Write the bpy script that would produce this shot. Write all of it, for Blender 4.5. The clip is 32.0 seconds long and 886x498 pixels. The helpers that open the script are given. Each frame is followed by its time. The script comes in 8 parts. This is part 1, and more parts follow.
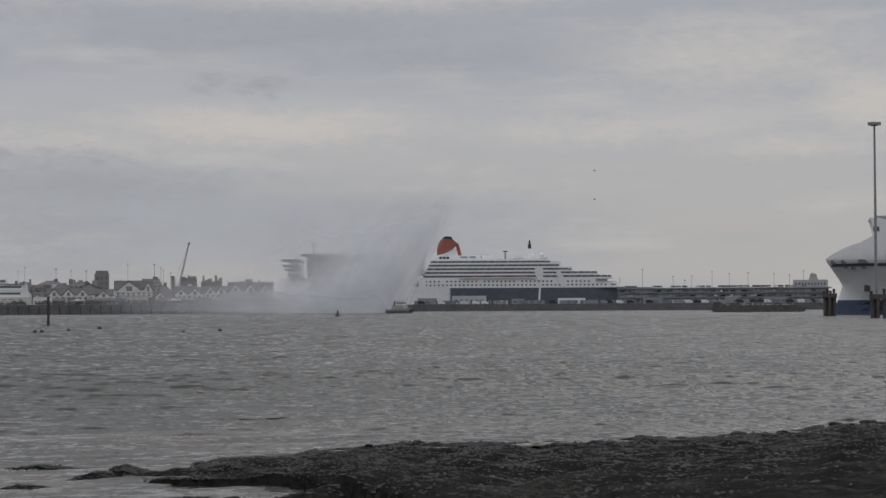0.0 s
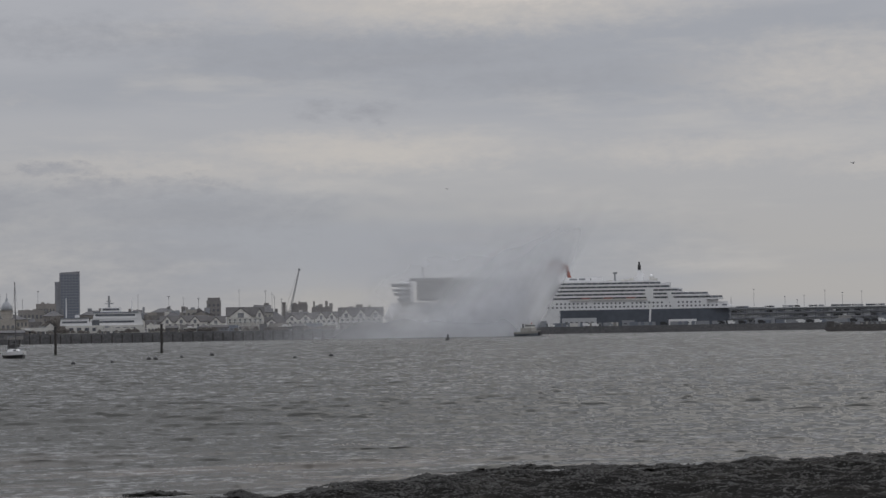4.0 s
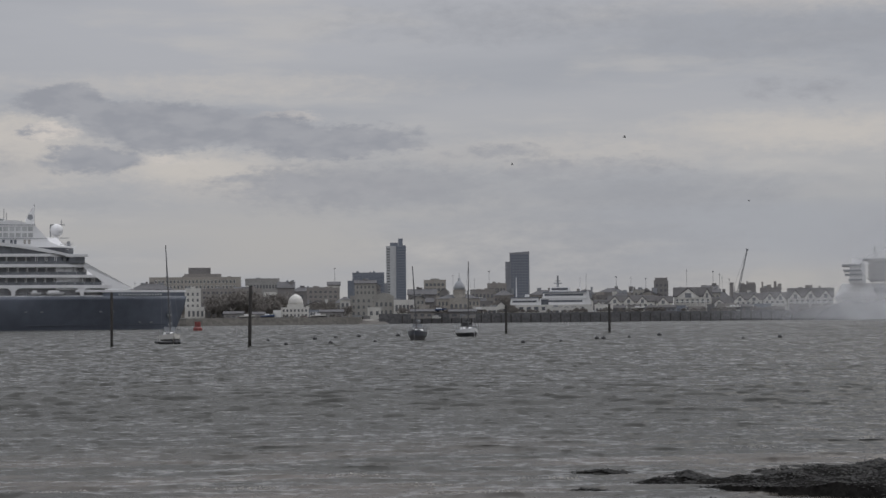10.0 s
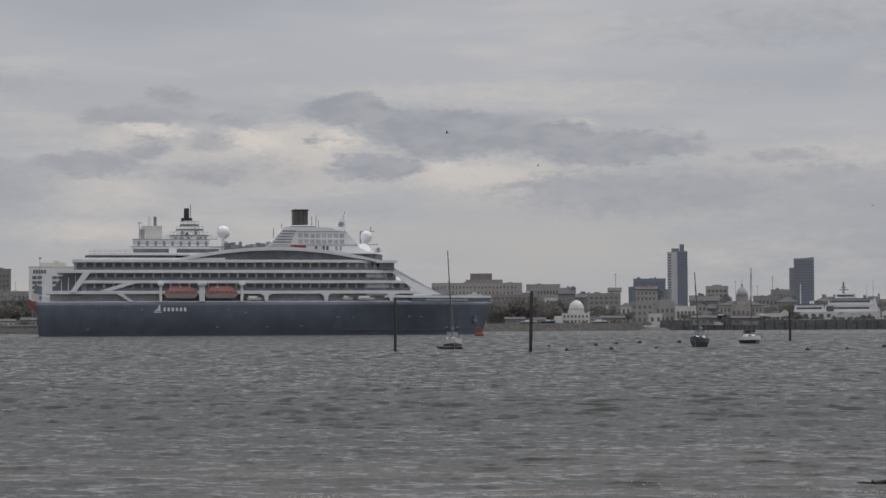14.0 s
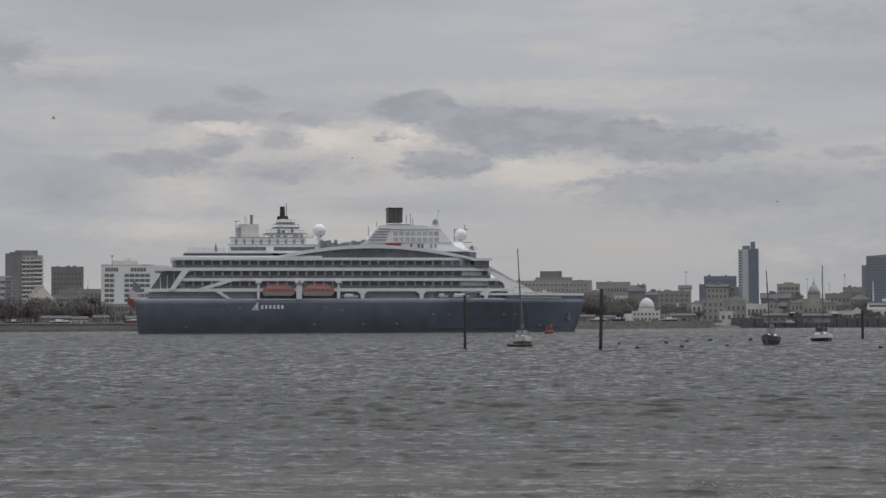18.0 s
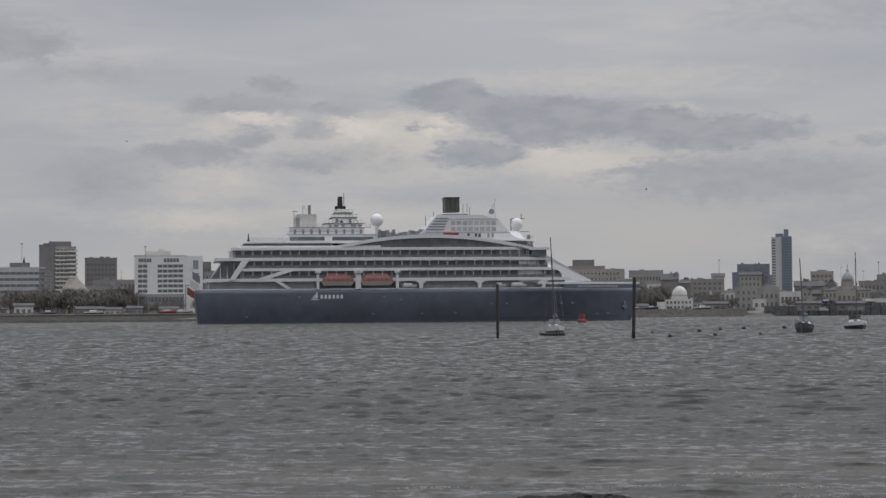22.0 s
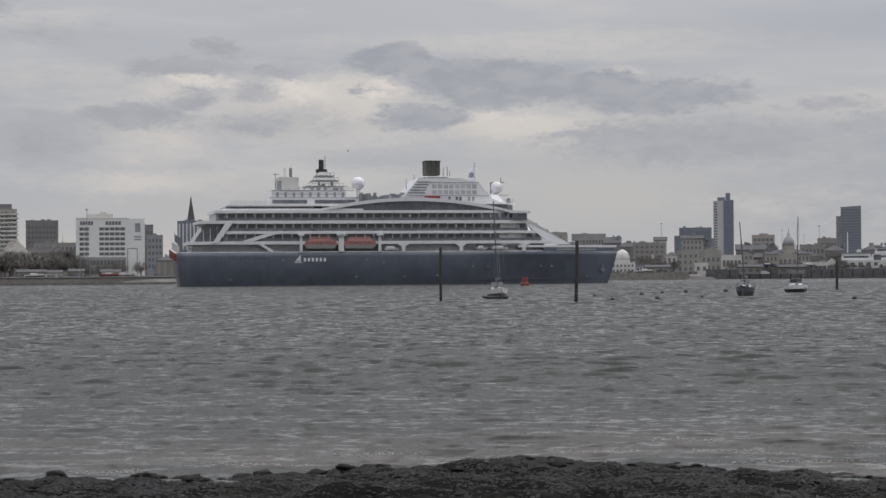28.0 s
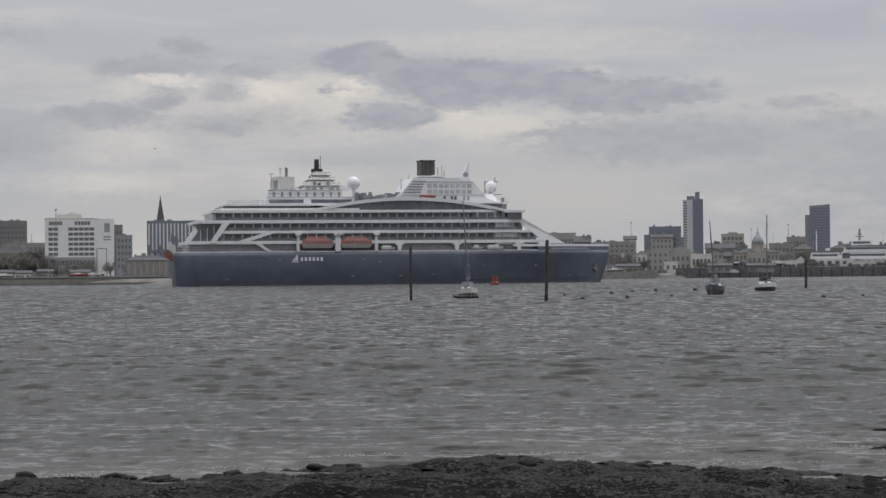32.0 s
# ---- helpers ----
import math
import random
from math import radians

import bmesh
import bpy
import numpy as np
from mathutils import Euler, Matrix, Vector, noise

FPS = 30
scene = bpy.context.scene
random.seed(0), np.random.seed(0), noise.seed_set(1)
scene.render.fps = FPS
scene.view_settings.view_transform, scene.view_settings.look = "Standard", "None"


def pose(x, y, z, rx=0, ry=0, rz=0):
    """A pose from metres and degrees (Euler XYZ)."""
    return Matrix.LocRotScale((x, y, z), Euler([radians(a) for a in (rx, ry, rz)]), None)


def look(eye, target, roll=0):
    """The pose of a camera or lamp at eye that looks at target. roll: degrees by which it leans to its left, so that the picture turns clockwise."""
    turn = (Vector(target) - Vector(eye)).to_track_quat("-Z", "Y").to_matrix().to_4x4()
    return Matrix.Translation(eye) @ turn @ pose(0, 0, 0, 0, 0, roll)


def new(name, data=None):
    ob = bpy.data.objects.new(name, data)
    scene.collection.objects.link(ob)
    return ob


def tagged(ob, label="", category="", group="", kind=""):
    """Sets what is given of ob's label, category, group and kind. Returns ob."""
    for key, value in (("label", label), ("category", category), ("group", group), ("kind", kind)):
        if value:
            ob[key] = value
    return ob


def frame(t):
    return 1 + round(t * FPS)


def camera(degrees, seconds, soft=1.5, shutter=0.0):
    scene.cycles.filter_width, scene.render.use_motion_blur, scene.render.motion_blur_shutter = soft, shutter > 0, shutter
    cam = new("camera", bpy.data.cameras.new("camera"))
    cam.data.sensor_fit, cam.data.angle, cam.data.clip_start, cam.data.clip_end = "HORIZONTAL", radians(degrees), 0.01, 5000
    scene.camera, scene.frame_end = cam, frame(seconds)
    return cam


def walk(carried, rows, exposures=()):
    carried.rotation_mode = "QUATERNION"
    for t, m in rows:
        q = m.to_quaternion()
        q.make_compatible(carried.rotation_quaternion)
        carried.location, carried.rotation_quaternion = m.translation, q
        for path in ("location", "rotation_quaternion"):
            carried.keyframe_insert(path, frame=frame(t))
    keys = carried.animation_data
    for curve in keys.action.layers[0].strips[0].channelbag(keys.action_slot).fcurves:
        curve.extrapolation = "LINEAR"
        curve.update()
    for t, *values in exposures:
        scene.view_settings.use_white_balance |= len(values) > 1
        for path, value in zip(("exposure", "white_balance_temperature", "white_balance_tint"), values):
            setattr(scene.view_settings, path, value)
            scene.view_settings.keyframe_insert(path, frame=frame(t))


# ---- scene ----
EYE = 2.8


def aim(yaw, pitch, roll):
    """The camera on the beach, turned yaw degrees to the right of +Y, tilted up by pitch."""
    return Matrix.Translation((0, 0, EYE)) @ pose(0, 0, 0, 0, 0, -yaw) @ pose(0, 0, 0, 90 + pitch) @ pose(0, 0, 0, 0, 0, roll)


cam = camera(25.976, 32.0, soft=1.5)
PATH = [
    (0, 25.377, 1.742, -0.290), (0.5, 25.413, 1.719, -0.175), (1, 25.461, 1.837, -0.334), (1.5, 25.612, 1.858, -0.337),
    (2, 25.772, 1.865, -0.417), (2.5, 25.688, 1.826, -0.462), (3, 25.408, 1.783, -0.475), (3.5, 23.722, 2.131, -0.790),
    (5.5, 19.420, 2.664, -0.761), (6, 18.399, 2.580, -0.750), (6.5, 17.252, 2.554, -0.690), (7, 16.075, 2.476, -0.800),
    (7.5, 14.731, 2.457, -0.880), (8, 13.417, 2.360, -0.739), (8.5, 12.540, 2.157, -0.652), (9, 11.512, 2.221, -0.735),
    (9.5, 9.858, 2.180, -0.725), (10, 8.833, 2.056, -0.550), (10.5, 7.610, 2.006, -0.385), (11, 6.525, 1.968, -0.308),
    (11.5, 5.220, 1.943, -0.408), (12, 4.380, 1.891, -0.399), (12.5, 2.933, 2.120, -0.324), (13, 2.291, 2.319, -0.274),
    (13.5, 1.302, 2.271, -0.191), (14, 0.469, 2.291, -0.265), (14.5, 0.027, 2.200, -0.369), (15, -0.846, 2.166, -0.392),
    (15.5, -1.391, 2.159, -0.344), (17.5, -1.383, 2.230, -0.215), (18, -1.611, 2.231, -0.244), (18.5, -1.852, 2.277, -0.198),
    (19, -2.208, 2.419, -0.255), (19.5, -2.305, 2.426, -0.401), (20, -2.364, 2.360, -0.301), (20.5, -2.355, 2.352, -0.337),
    (21, -2.507, 2.037, -0.431), (21.5, -2.517, 1.916, -0.465), (22, -2.576, 1.916, -0.482), (22.5, -2.494, 1.780, -0.395),
    (23, -2.392, 1.648, -0.405), (23.5, -2.396, 1.690, -0.452), (24, -2.294, 1.571, -0.382), (24.5, -2.239, 1.546, -0.407),
    (25, -2.264, 1.568, -0.411), (25.5, -1.995, 1.386, -0.412), (27.5, -1.104, 1.011, -0.355), (28, -0.890, 0.806, -0.455),
    (28.5, -0.628, 0.822, -0.520), (29, -0.458, 0.796, -0.589), (29.5, -0.222, 0.763, -0.538), (30, -0.161, 0.558, -0.530),
    (30.5, -0.154, 0.532, -0.547), (31, -0.075, 0.655, -0.558), (31.5, -0.044, 0.750, -0.618), (32, 0.000, 0.780, -0.593)]
# the clip's camera closes a little as it swings over the bright dock and opens up over the water
walk(cam, [(t, aim(y, p, r)) for t, y, p, r in PATH], [(0, -0.05), (3, -0.08), (6, -0.15), (9, -0.10), (12, -0.06), (15, 0.02), (19.5, 0.02), (22, 0.0), (25, 0.06), (28, 0.15), (32, 0.18)])

# ---- sky and sun ----
SUN_AZ, SUN_EL = 68, 50
sun = new("sun", bpy.data.lights.new("sun", "SUN"))
sun.data.energy, sun.data.angle, sun.data.color = 0.6, radians(45), (1.0, 0.95, 0.88)
sun.matrix_world = look((0, 0, 100), (-100 * math.sin(radians(SUN_AZ)), -100 * math.cos(radians(SUN_AZ)), 100 - 100 * math.tan(radians(SUN_EL))))


def nodes_of(tree):
    """Short makers of nodes in a tree."""
    def put(kind, **sets):
        n = tree.nodes.new(kind)
        for k, v in sets.items():
            if k == "operation":
                n.operation = v
            elif k == "blend":
                n.blend_type = v
            elif k == "typ":
                n.data_type = v
            elif k == "dims":
                n.noise_dimensions = v
        return n

    def feed(socket, v):
        if isinstance(v, bpy.types.NodeSocket):
            tree.links.new(v, socket)
        elif v is not None:
            socket.default_value = v

    def calc(op, a, b=None, c=None):
        n = put("ShaderNodeMath", operation=op)
        for s, v in zip(n.inputs, (a, b, c)):
            feed(s, v)
        return n.outputs[0]

    def vec(op, a, b=None):
        n = put("ShaderNodeVectorMath", operation=op)
        feed(n.inputs[0], a)
        feed(n.inputs[1], b)
        return n.outputs["Value"] if op in ("DOT_PRODUCT", "LENGTH") else n.outputs[0]

    def blend(fac, a, b):
        n = put("ShaderNodeMix", typ="RGBA")
        feed(n.inputs[0], fac)
        feed(n.inputs[6], a)
        feed(n.inputs[7], b)
        return n.outputs[2]

    def span(v, a, b, c=0.0, d=1.0):
        n = put("ShaderNodeMapRange")
        n.interpolation_type = "SMOOTHSTEP"
        for s, x in zip(n.inputs, (v, a, b, c, d)):
            feed(s, x)
        return n.outputs[0]

    def cloud(where, scale, detail=4.0, rough=0.55, skew=0.0):
        n = put("ShaderNodeTexNoise", dims="3D")
        feed(n.inputs["Vector"], where)
        n.inputs["Scale"].default_value, n.inputs["Detail"].default_value = scale, detail
        n.inputs["Roughness"].default_value, n.inputs["Distortion"].default_value = rough, skew
        return n.outputs

    def triple(a, b, c):
        n = put("ShaderNodeCombineXYZ")
        for s, v in zip(n.inputs, (a, b, c)):
            feed(s, v)
        return n.outputs[0]
    return put, feed, calc, vec, blend, span, cloud, triple


def make_sky():
    world = bpy.data.worlds.new("overcast")
    scene.world = world
    world.use_nodes = True
    tree = world.node_tree
    tree.nodes.clear()
    put, feed, calc, vec, blend, span, cloud, triple = nodes_of(tree)
    way = put("ShaderNodeTexCoord").outputs["Generated"]
    parts = put("ShaderNodeSeparateXYZ")
    feed(parts.inputs[0], way)
    x, y, z = parts.outputs
    az = calc("MULTIPLY", calc("ARCTAN2", x, y), 57.2958)
    el = calc("MULTIPLY", calc("ARCSINE", z), 57.2958)
    # ragged edges: the place in the sky is shifted by noise at two sizes
    flat = triple(calc("MULTIPLY", az, 0.55), calc("MULTIPLY", el, 1.3), 0.0)
    n1 = cloud(flat, 0.8, 5.0, 0.6)[1]
    n2 = cloud(flat, 4.2, 4.0, 0.6)[1]
    shift = vec("ADD", vec("MULTIPLY", vec("SUBTRACT", n1, (0.5, 0.5, 0.5)), (1.3, 0.55, 0)),
                vec("MULTIPLY", vec("SUBTRACT", n2, (0.5, 0.5, 0.5)), (0.8, 0.5, 0)))
    n3 = cloud(flat, 11.0, 3.0, 0.6)
    shift = vec("ADD", shift, vec("MULTIPLY", vec("SUBTRACT", n3[1], (0.5, 0.5, 0.5)), (0.25, 0.2, 0)))
    spot = vec("ADD", triple(az, el, 0.0), shift)
    # thin layered sheet
    sheet = cloud(triple(calc("MULTIPLY", az, 0.045), calc("MULTIPLY", el, 0.30), 3.0), 1.0, 5.0, 0.5)[0]
    wisps = cloud(triple(calc("MULTIPLY", az, 0.13), calc("MULTIPLY", el, 0.75), 7.0), 1.0, 6.0, 0.55)[0]
    level = span(el, 0.0, 9.0)
    base = blend(level, (0.378, 0.368, 0.362, 1), (0.372, 0.378, 0.405, 1))
    base = blend(span(sheet, 0.40, 0.62), base, (0.322, 0.332, 0.362, 1))
    base = blend(calc("MULTIPLY", span(wisps, 0.50, 0.70), 0.55), base, (0.458, 0.442, 0.430, 1))

    ragged = cloud(flat, 1.15, 8.0, 0.62, 0.3)[0]
    billow = cloud(flat, 3.4, 6.0, 0.6)[0]
    swell = cloud(flat, 1.5, 3.0, 0.5)[0]

    def bank(base, spots, tone, low, high, torn, inner=None):
        """Cloud masses: the sum of soft humps torn by noise, then cut at a level."""
        field = None
        for a, e, ra, re, much in spots:
            d = vec("LENGTH", vec("MULTIPLY", vec("SUBTRACT", spot, (a, e, 0)), (1 / ra, 1 / re, 0)))
            m = calc("MULTIPLY", span(d, 1.45, 0.0), much)
            field = m if field is None else calc("MAXIMUM", field, m)
        cut = calc("ADD", field, calc("MULTIPLY", calc("SUBTRACT", calc("ADD", calc("MULTIPLY", ragged, 0.6), calc("MULTIPLY", billow, 0.4)), 0.5), torn))
        cover = calc("MULTIPLY", span(cut, low, high), span(field, 0.02, 0.2))
        if inner:
            tone = blend(span(swell, 0.36, 0.64), tone, inner)
        return blend(cover, base, tone)
    base = bank(base, GLOWS, (0.492, 0.462, 0.434, 1), 0.0, 1.0, 0.9)
    base = bank(base, SHADES, (0.291, 0.298, 0.325, 1), 0.05, 0.95, 1.3)
    base = bank(base, RIMS, (0.54, 0.50, 0.47, 1), 0.25, 0.75, 1.2)
    base = bank(base, SCRAPS, (0.292, 0.296, 0.322, 1), 0.20, 0.78, 1.6, (0.32, 0.322, 0.345, 1))
    base = bank(base, BANKS, (0.270, 0.277, 0.308, 1), 0.19, 0.61, 1.3, (0.312, 0.316, 0.342, 1))
    # an overcast sky is brighter overhead, with the veiled sun behind it
    lift = calc("ADD", 1.16, calc("MULTIPLY", span(z, 0.45, 0.95), SKY_LIFT))
    base = vec("MULTIPLY", base, triple(lift, lift, lift))
    sky = put("ShaderNodeTexSky")
    sky.sky_type, sky.sun_disc = "NISHITA", False
    sky.sun_elevation, sky.sun_rotation = radians(SUN_EL), radians(SUN_AZ)
    lights = put("ShaderNodeBackground")
    feed(lights.inputs[0], blend(0.03, base, vec("MULTIPLY", sky.outputs[0], (0.1, 0.1, 0.1))))
    lights.inputs[1].default_value = 1.0
    out = put("ShaderNodeOutputWorld")
    tree.links.new(lights.outputs[0], out.inputs[0])


SKY_LIFT = 3.6
# azimuth, height, half width and half height in degrees, strength
GLOWS = [(-3.9, 5.5, 2.6, 0.8, 0.9), (1.7, 4.4, 3.6, 0.7, 0.9), (-8.8, 5.6, 2.0, 0.6, 0.7), (-10, 2.9, 4.0, 0.6, 0.6), (13, 4.9, 8.0, 0.6, 0.5), (20, 5.4, 6.0, 0.7, 0.75),
         (30, 5.2, 6.0, 0.6, 0.5), (38.5, 6.0, 3.0, 1.6, 0.7), (23, 9.8, 9.0, 1.1, 0.8), (25, 10.8, 4.5, 1.2, 1.0), (2, 6.9, 9.0, 0.5, 0.5), (-12, 5.9, 4, 0.6, 0.4), (36, 4.7, 4, 0.5, 0.5), (34, 7.4, 6, 1.6, 0.6), (-4.5, 4.9, 5.5, 1.3, 0.85), (3.0, 4.2, 5.0, 0.9, 0.7), (-9.5, 4.0, 3.0, 1.0, 0.6)]
SHADES = [(7.0, 3.9, 6.5, 0.95, 0.8), (15, 3.6, 7.0, 0.8, 0.7), (-15, 8.1, 2.2, 0.7, 0.8), (-5.5, 4.6, 3.4, 0.7, 0.6), (20, 8.2, 8.0, 0.9, 0.6),
          (-12.4, 4.4, 2.4, 0.7, 0.5), (12, 8.8, 9, 0.9, 0.5), (25, 7.5, 6, 0.8, 0.5), (17.5, 3.6, 4.0, 0.7, 0.6), (-3.0, 3.5, 3.4, 0.5, 0.4), (-13, 7.2, 3, 0.5, 0.5), (12.5, 2.0, 7, 2.4, 0.6), (24, 2.4, 8, 2.2, 0.4)]
RIMS = [(24.0, 10.4, 5.0, 0.9, 1.0), (4.1, 6.0, 2.0, 0.3, 0.6), (-2.9, 5.55, 1.5, 0.3, 0.9), (-8.2, 5.85, 1.8, 0.35, 0.7), (0.4, 4.75, 2.0, 0.25, 0.5), (-5.2, 5.5, 1.6, 0.5, 0.7)]
SCRAPS = [(-7.4, 6.75, 1.0, 0.5, 0.9), (-8.6, 6.2, 2.4, 0.4, 0.85), (-5.7, 6.05, 1.1, 0.35, 0.8), (-8.4, 5.2, 1.0, 0.55, 0.95), (-9.9, 4.8, 2.4, 0.5, 0.95), (-6.6, 4.5, 2.2, 0.4, 0.6),
          (-14.8, 7.9, 1.8, 0.6, 0.9), (-3.4, 5.55, 0.8, 0.25, 0.8), (-6.3, 5.4, 1.1, 0.45, 0.7), (2.6, 4.2, 1.0, 0.3, 0.7), (5.6, 4.0, 4.6, 0.8, 0.8), (10.6, 4.9, 2.2, 0.35, 0.7), (-12.5, 3.9, 3.0, 0.7, 0.6), (13.5, 4.4, 4.0, 0.6, 0.6), (19.5, 6.6, 3.0, 0.5, 0.5)]
BANKS = [(-2.26, 6.42, 1.7, 0.60, 1.0), (-0.6, 6.0, 1.8, 0.55, 0.95), (0.94, 5.68, 3.2, 0.80, 1.05), (5.6, 5.3, 3.3, 0.62, 0.95), (3.4, 5.55, 2.4, 0.7, 0.95), (-1.6, 4.73, 1.9, 0.52, 0.9)]
make_sky()


# ---- materials ----
def mat(name, colour, rough=0.6, metal=0.0, size=1.0, vary=0.15, bump=0.0, stain=0.0, random_tone=0.0, stretch=(1, 1, 1)):
    """A surface with grain and larger stains. size: metres of the grain."""
    m = bpy.data.materials.new(name)
    m.use_nodes = True
    tree = m.node_tree
    bsdf = tree.nodes["Principled BSDF"]
    put, feed, calc, vec, blend, span, cloud, triple = nodes_of(tree)
    where = vec("MULTIPLY", put("ShaderNodeTexCoord").outputs["Object"], stretch)
    fine = cloud(where, 1 / size, 5.0, 0.6)[0]
    broad = cloud(where, 0.13 / size, 4.0, 0.6, 0.6)[0]
    c = Vector(colour)
    tone = blend(span(fine, 0.3, 0.7), (*(c * (1 - vary)), 1), (*(c * (1 + vary)), 1))
    tone = blend(calc("MULTIPLY", span(broad, 0.45, 0.75), 0.25 + stain), tone, (*(c * 0.62), 1))
    if random_tone:
        chance = put("ShaderNodeObjectInfo").outputs["Random"]
        tone = blend(calc("MULTIPLY", chance, random_tone), tone, (*(c * 0.35), 1))
    feed(bsdf.inputs["Base Color"], tone)
    feed(bsdf.inputs["Roughness"], span(broad, 0.2, 0.8, max(rough - 0.08, 0.02), min(rough + 0.1, 1)))
    bsdf.inputs["Metallic"].default_value = metal
    if bump:
        b = put("ShaderNodeBump")
        feed(b.inputs["Height"], fine)
        b.inputs["Strength"].default_value, b.inputs["Distance"].default_value = min(bump * 4, 1), bump * size
        feed(bsdf.inputs["Normal"], b.outputs[0])
    return m


def glass(name, colour, rough=0.12):
    m = mat(name, colour, rough, 0.0, 3.0, 0.25)
    m.node_tree.nodes["Principled BSDF"].inputs["Specular IOR Level"].default_value = 0.7
    return m


WHITE = mat("white_paint", (0.70, 0.70, 0.69), 0.4, 0, 2.0, 0.04, stain=0.05)
SHIP_WHITE = mat("ship_white", (0.72, 0.72, 0.725), 0.35, 0, 3.0, 0.03)
OFF_WHITE = mat("off_white", (0.55, 0.54, 0.51), 0.6, 0, 2.0, 0.08, stain=0.1)
CREAM = mat("cream_render", (0.31, 0.302, 0.28), 0.8, 0, 1.0, 0.1, stain=0.2)
STONE = mat("pale_stone", (0.33, 0.31, 0.28), 0.85, 0, 0.6, 0.15, 0.05, 0.2)
CONCRETE = mat("concrete", (0.30, 0.295, 0.285), 0.9, 0, 0.8, 0.15, 0.05, 0.2)
DARK_CONC = mat("stained_quay_concrete", (0.125, 0.124, 0.127), 0.85, 0, 1.2, 0.3, 0.2, 0.3)
BRICK = mat("brown_brick", (0.26, 0.245, 0.232), 0.85, 0, 0.4, 0.2, 0.05, 0.2)
DARK_BRICK = mat("dark_brick", (0.20, 0.191, 0.189), 0.85, 0, 0.5, 0.2, 0.05, 0.2)
SLATE = mat("slate_roof", (0.092, 0.091, 0.095), 0.85, 0, 0.5, 0.2, 0.1, 0.1)
BROWN_ROOF = mat("brown_roof", (0.062, 0.059, 0.060), 0.8, 0, 0.5, 0.2, 0.1, 0.1)
GREY_CLAD = mat("grey_cladding", (0.25, 0.26, 0.275), 0.5, 0.0, 3.0, 0.08)
PALE_CLAD = mat("pale_cladding", (0.42, 0.43, 0.44), 0.5, 0.0, 3.0, 0.06)
GREY_TOWER = mat("dark_grey_panels", (0.205, 0.21, 0.23), 0.6, 0, 3.0, 0.1)
DARK_CLAD = mat("dark_blue_cladding", (0.165, 0.182, 0.215), 0.4, 0, 3.0, 0.1)
STEEL = mat("grey_steel", (0.25, 0.26, 0.27), 0.45, 0.4, 1.0, 0.1)
BLACK = mat("black_paint", (0.025, 0.025, 0.027), 0.5, 0, 1.0, 0.2)
RED = mat("red_paint", (0.31, 0.05, 0.04), 0.45, 0, 1.0, 0.12)
ORANGE = mat("orange_gel_coat", (0.24, 0.082, 0.066), 0.4, 0, 1.0, 0.1)
BLUE = mat("blue_paint", (0.035, 0.07, 0.17), 0.4, 0, 2.0, 0.1)
BOOT_BLUE = mat("weathered_blue_antifouling", (0.05, 0.07, 0.125), 0.6, 0, 2.0, 0.2, stain=0.2)
FUNNEL_RED = mat("funnel_red", (0.27, 0.085, 0.06), 0.5, 0, 2.0, 0.1)
REVETMENT = mat("brown_rubble_revetment", (0.092, 0.086, 0.077), 0.9, 0, 1.4, 0.35, 0.3, 0.35)
TIMBER = mat("weathered_pile_timber", (0.05, 0.046, 0.043), 0.85, 0, 0.25, 0.3, 0.3, 0.3, stretch=(1, 1, 0.2))
PANE = glass("window_glass", (0.135, 0.14, 0.15))
SHIP_PANE = glass("tinted_ship_glass", (0.105, 0.114, 0.132))
NAVY = mat("navy_hull_paint", (0.112, 0.127, 0.158), 0.38, 0, 4.0, 0.12, stain=0.1)
DARK_HULL = mat("dark_blue_hull", (0.085, 0.096, 0.118), 0.4, 0, 5.0, 0.12, stain=0.1)
SEAWALL = mat("brown_sea_wall", (0.135, 0.127, 0.115), 0.9, 0, 1.2, 0.25, 0.2, 0.35, stretch=(1, 1, 2))
FOLIAGE = mat("bare_winter_foliage", (0.165, 0.152, 0.139), 0.9, 0, 0.7, 0.3)
BARK = mat("bark", (0.17, 0.158, 0.146), 0.9, 0, 0.3, 0.3, 0.2)


# ---- building blocks ----
def at(az, d, z=0.0):
    return Vector((d * math.sin(radians(az)), d * math.cos(radians(az)), z))


def stand(az, d, z=0.0, turn=0.0):
    """A pose at that azimuth and distance whose x axis runs to the right as seen from the beach and y away from it."""
    p = at(az, d, z)
    return pose(p.x, p.y, p.z, 0, 0, turn - az)


def mesh_of(bm, name, materials, smooth=False):
    me = bpy.data.meshes.new(name)
    bmesh.ops.recalc_face_normals(bm, faces=bm.faces)
    bm.to_mesh(me)
    bm.free()
    for m in materials if isinstance(materials, (list, tuple)) else [materials]:
        me.materials.append(m)
    if smooth:
        for p in me.polygons:
            p.use_smooth = True
    return me


def part(name, bm, material, parent, label="", smooth=False):
    ob = new(name, bm if isinstance(bm, bpy.types.Mesh) else mesh_of(bm, name, material, smooth))
    ob.parent = parent
    if label:
        tagged(ob, label)
    return ob


def thing(name, m, label, category, group="", kind=""):
    ob = new(name)
    ob.empty_display_size = 0.2
    ob.matrix_world = m
    return tagged(ob, label, category, group, kind)


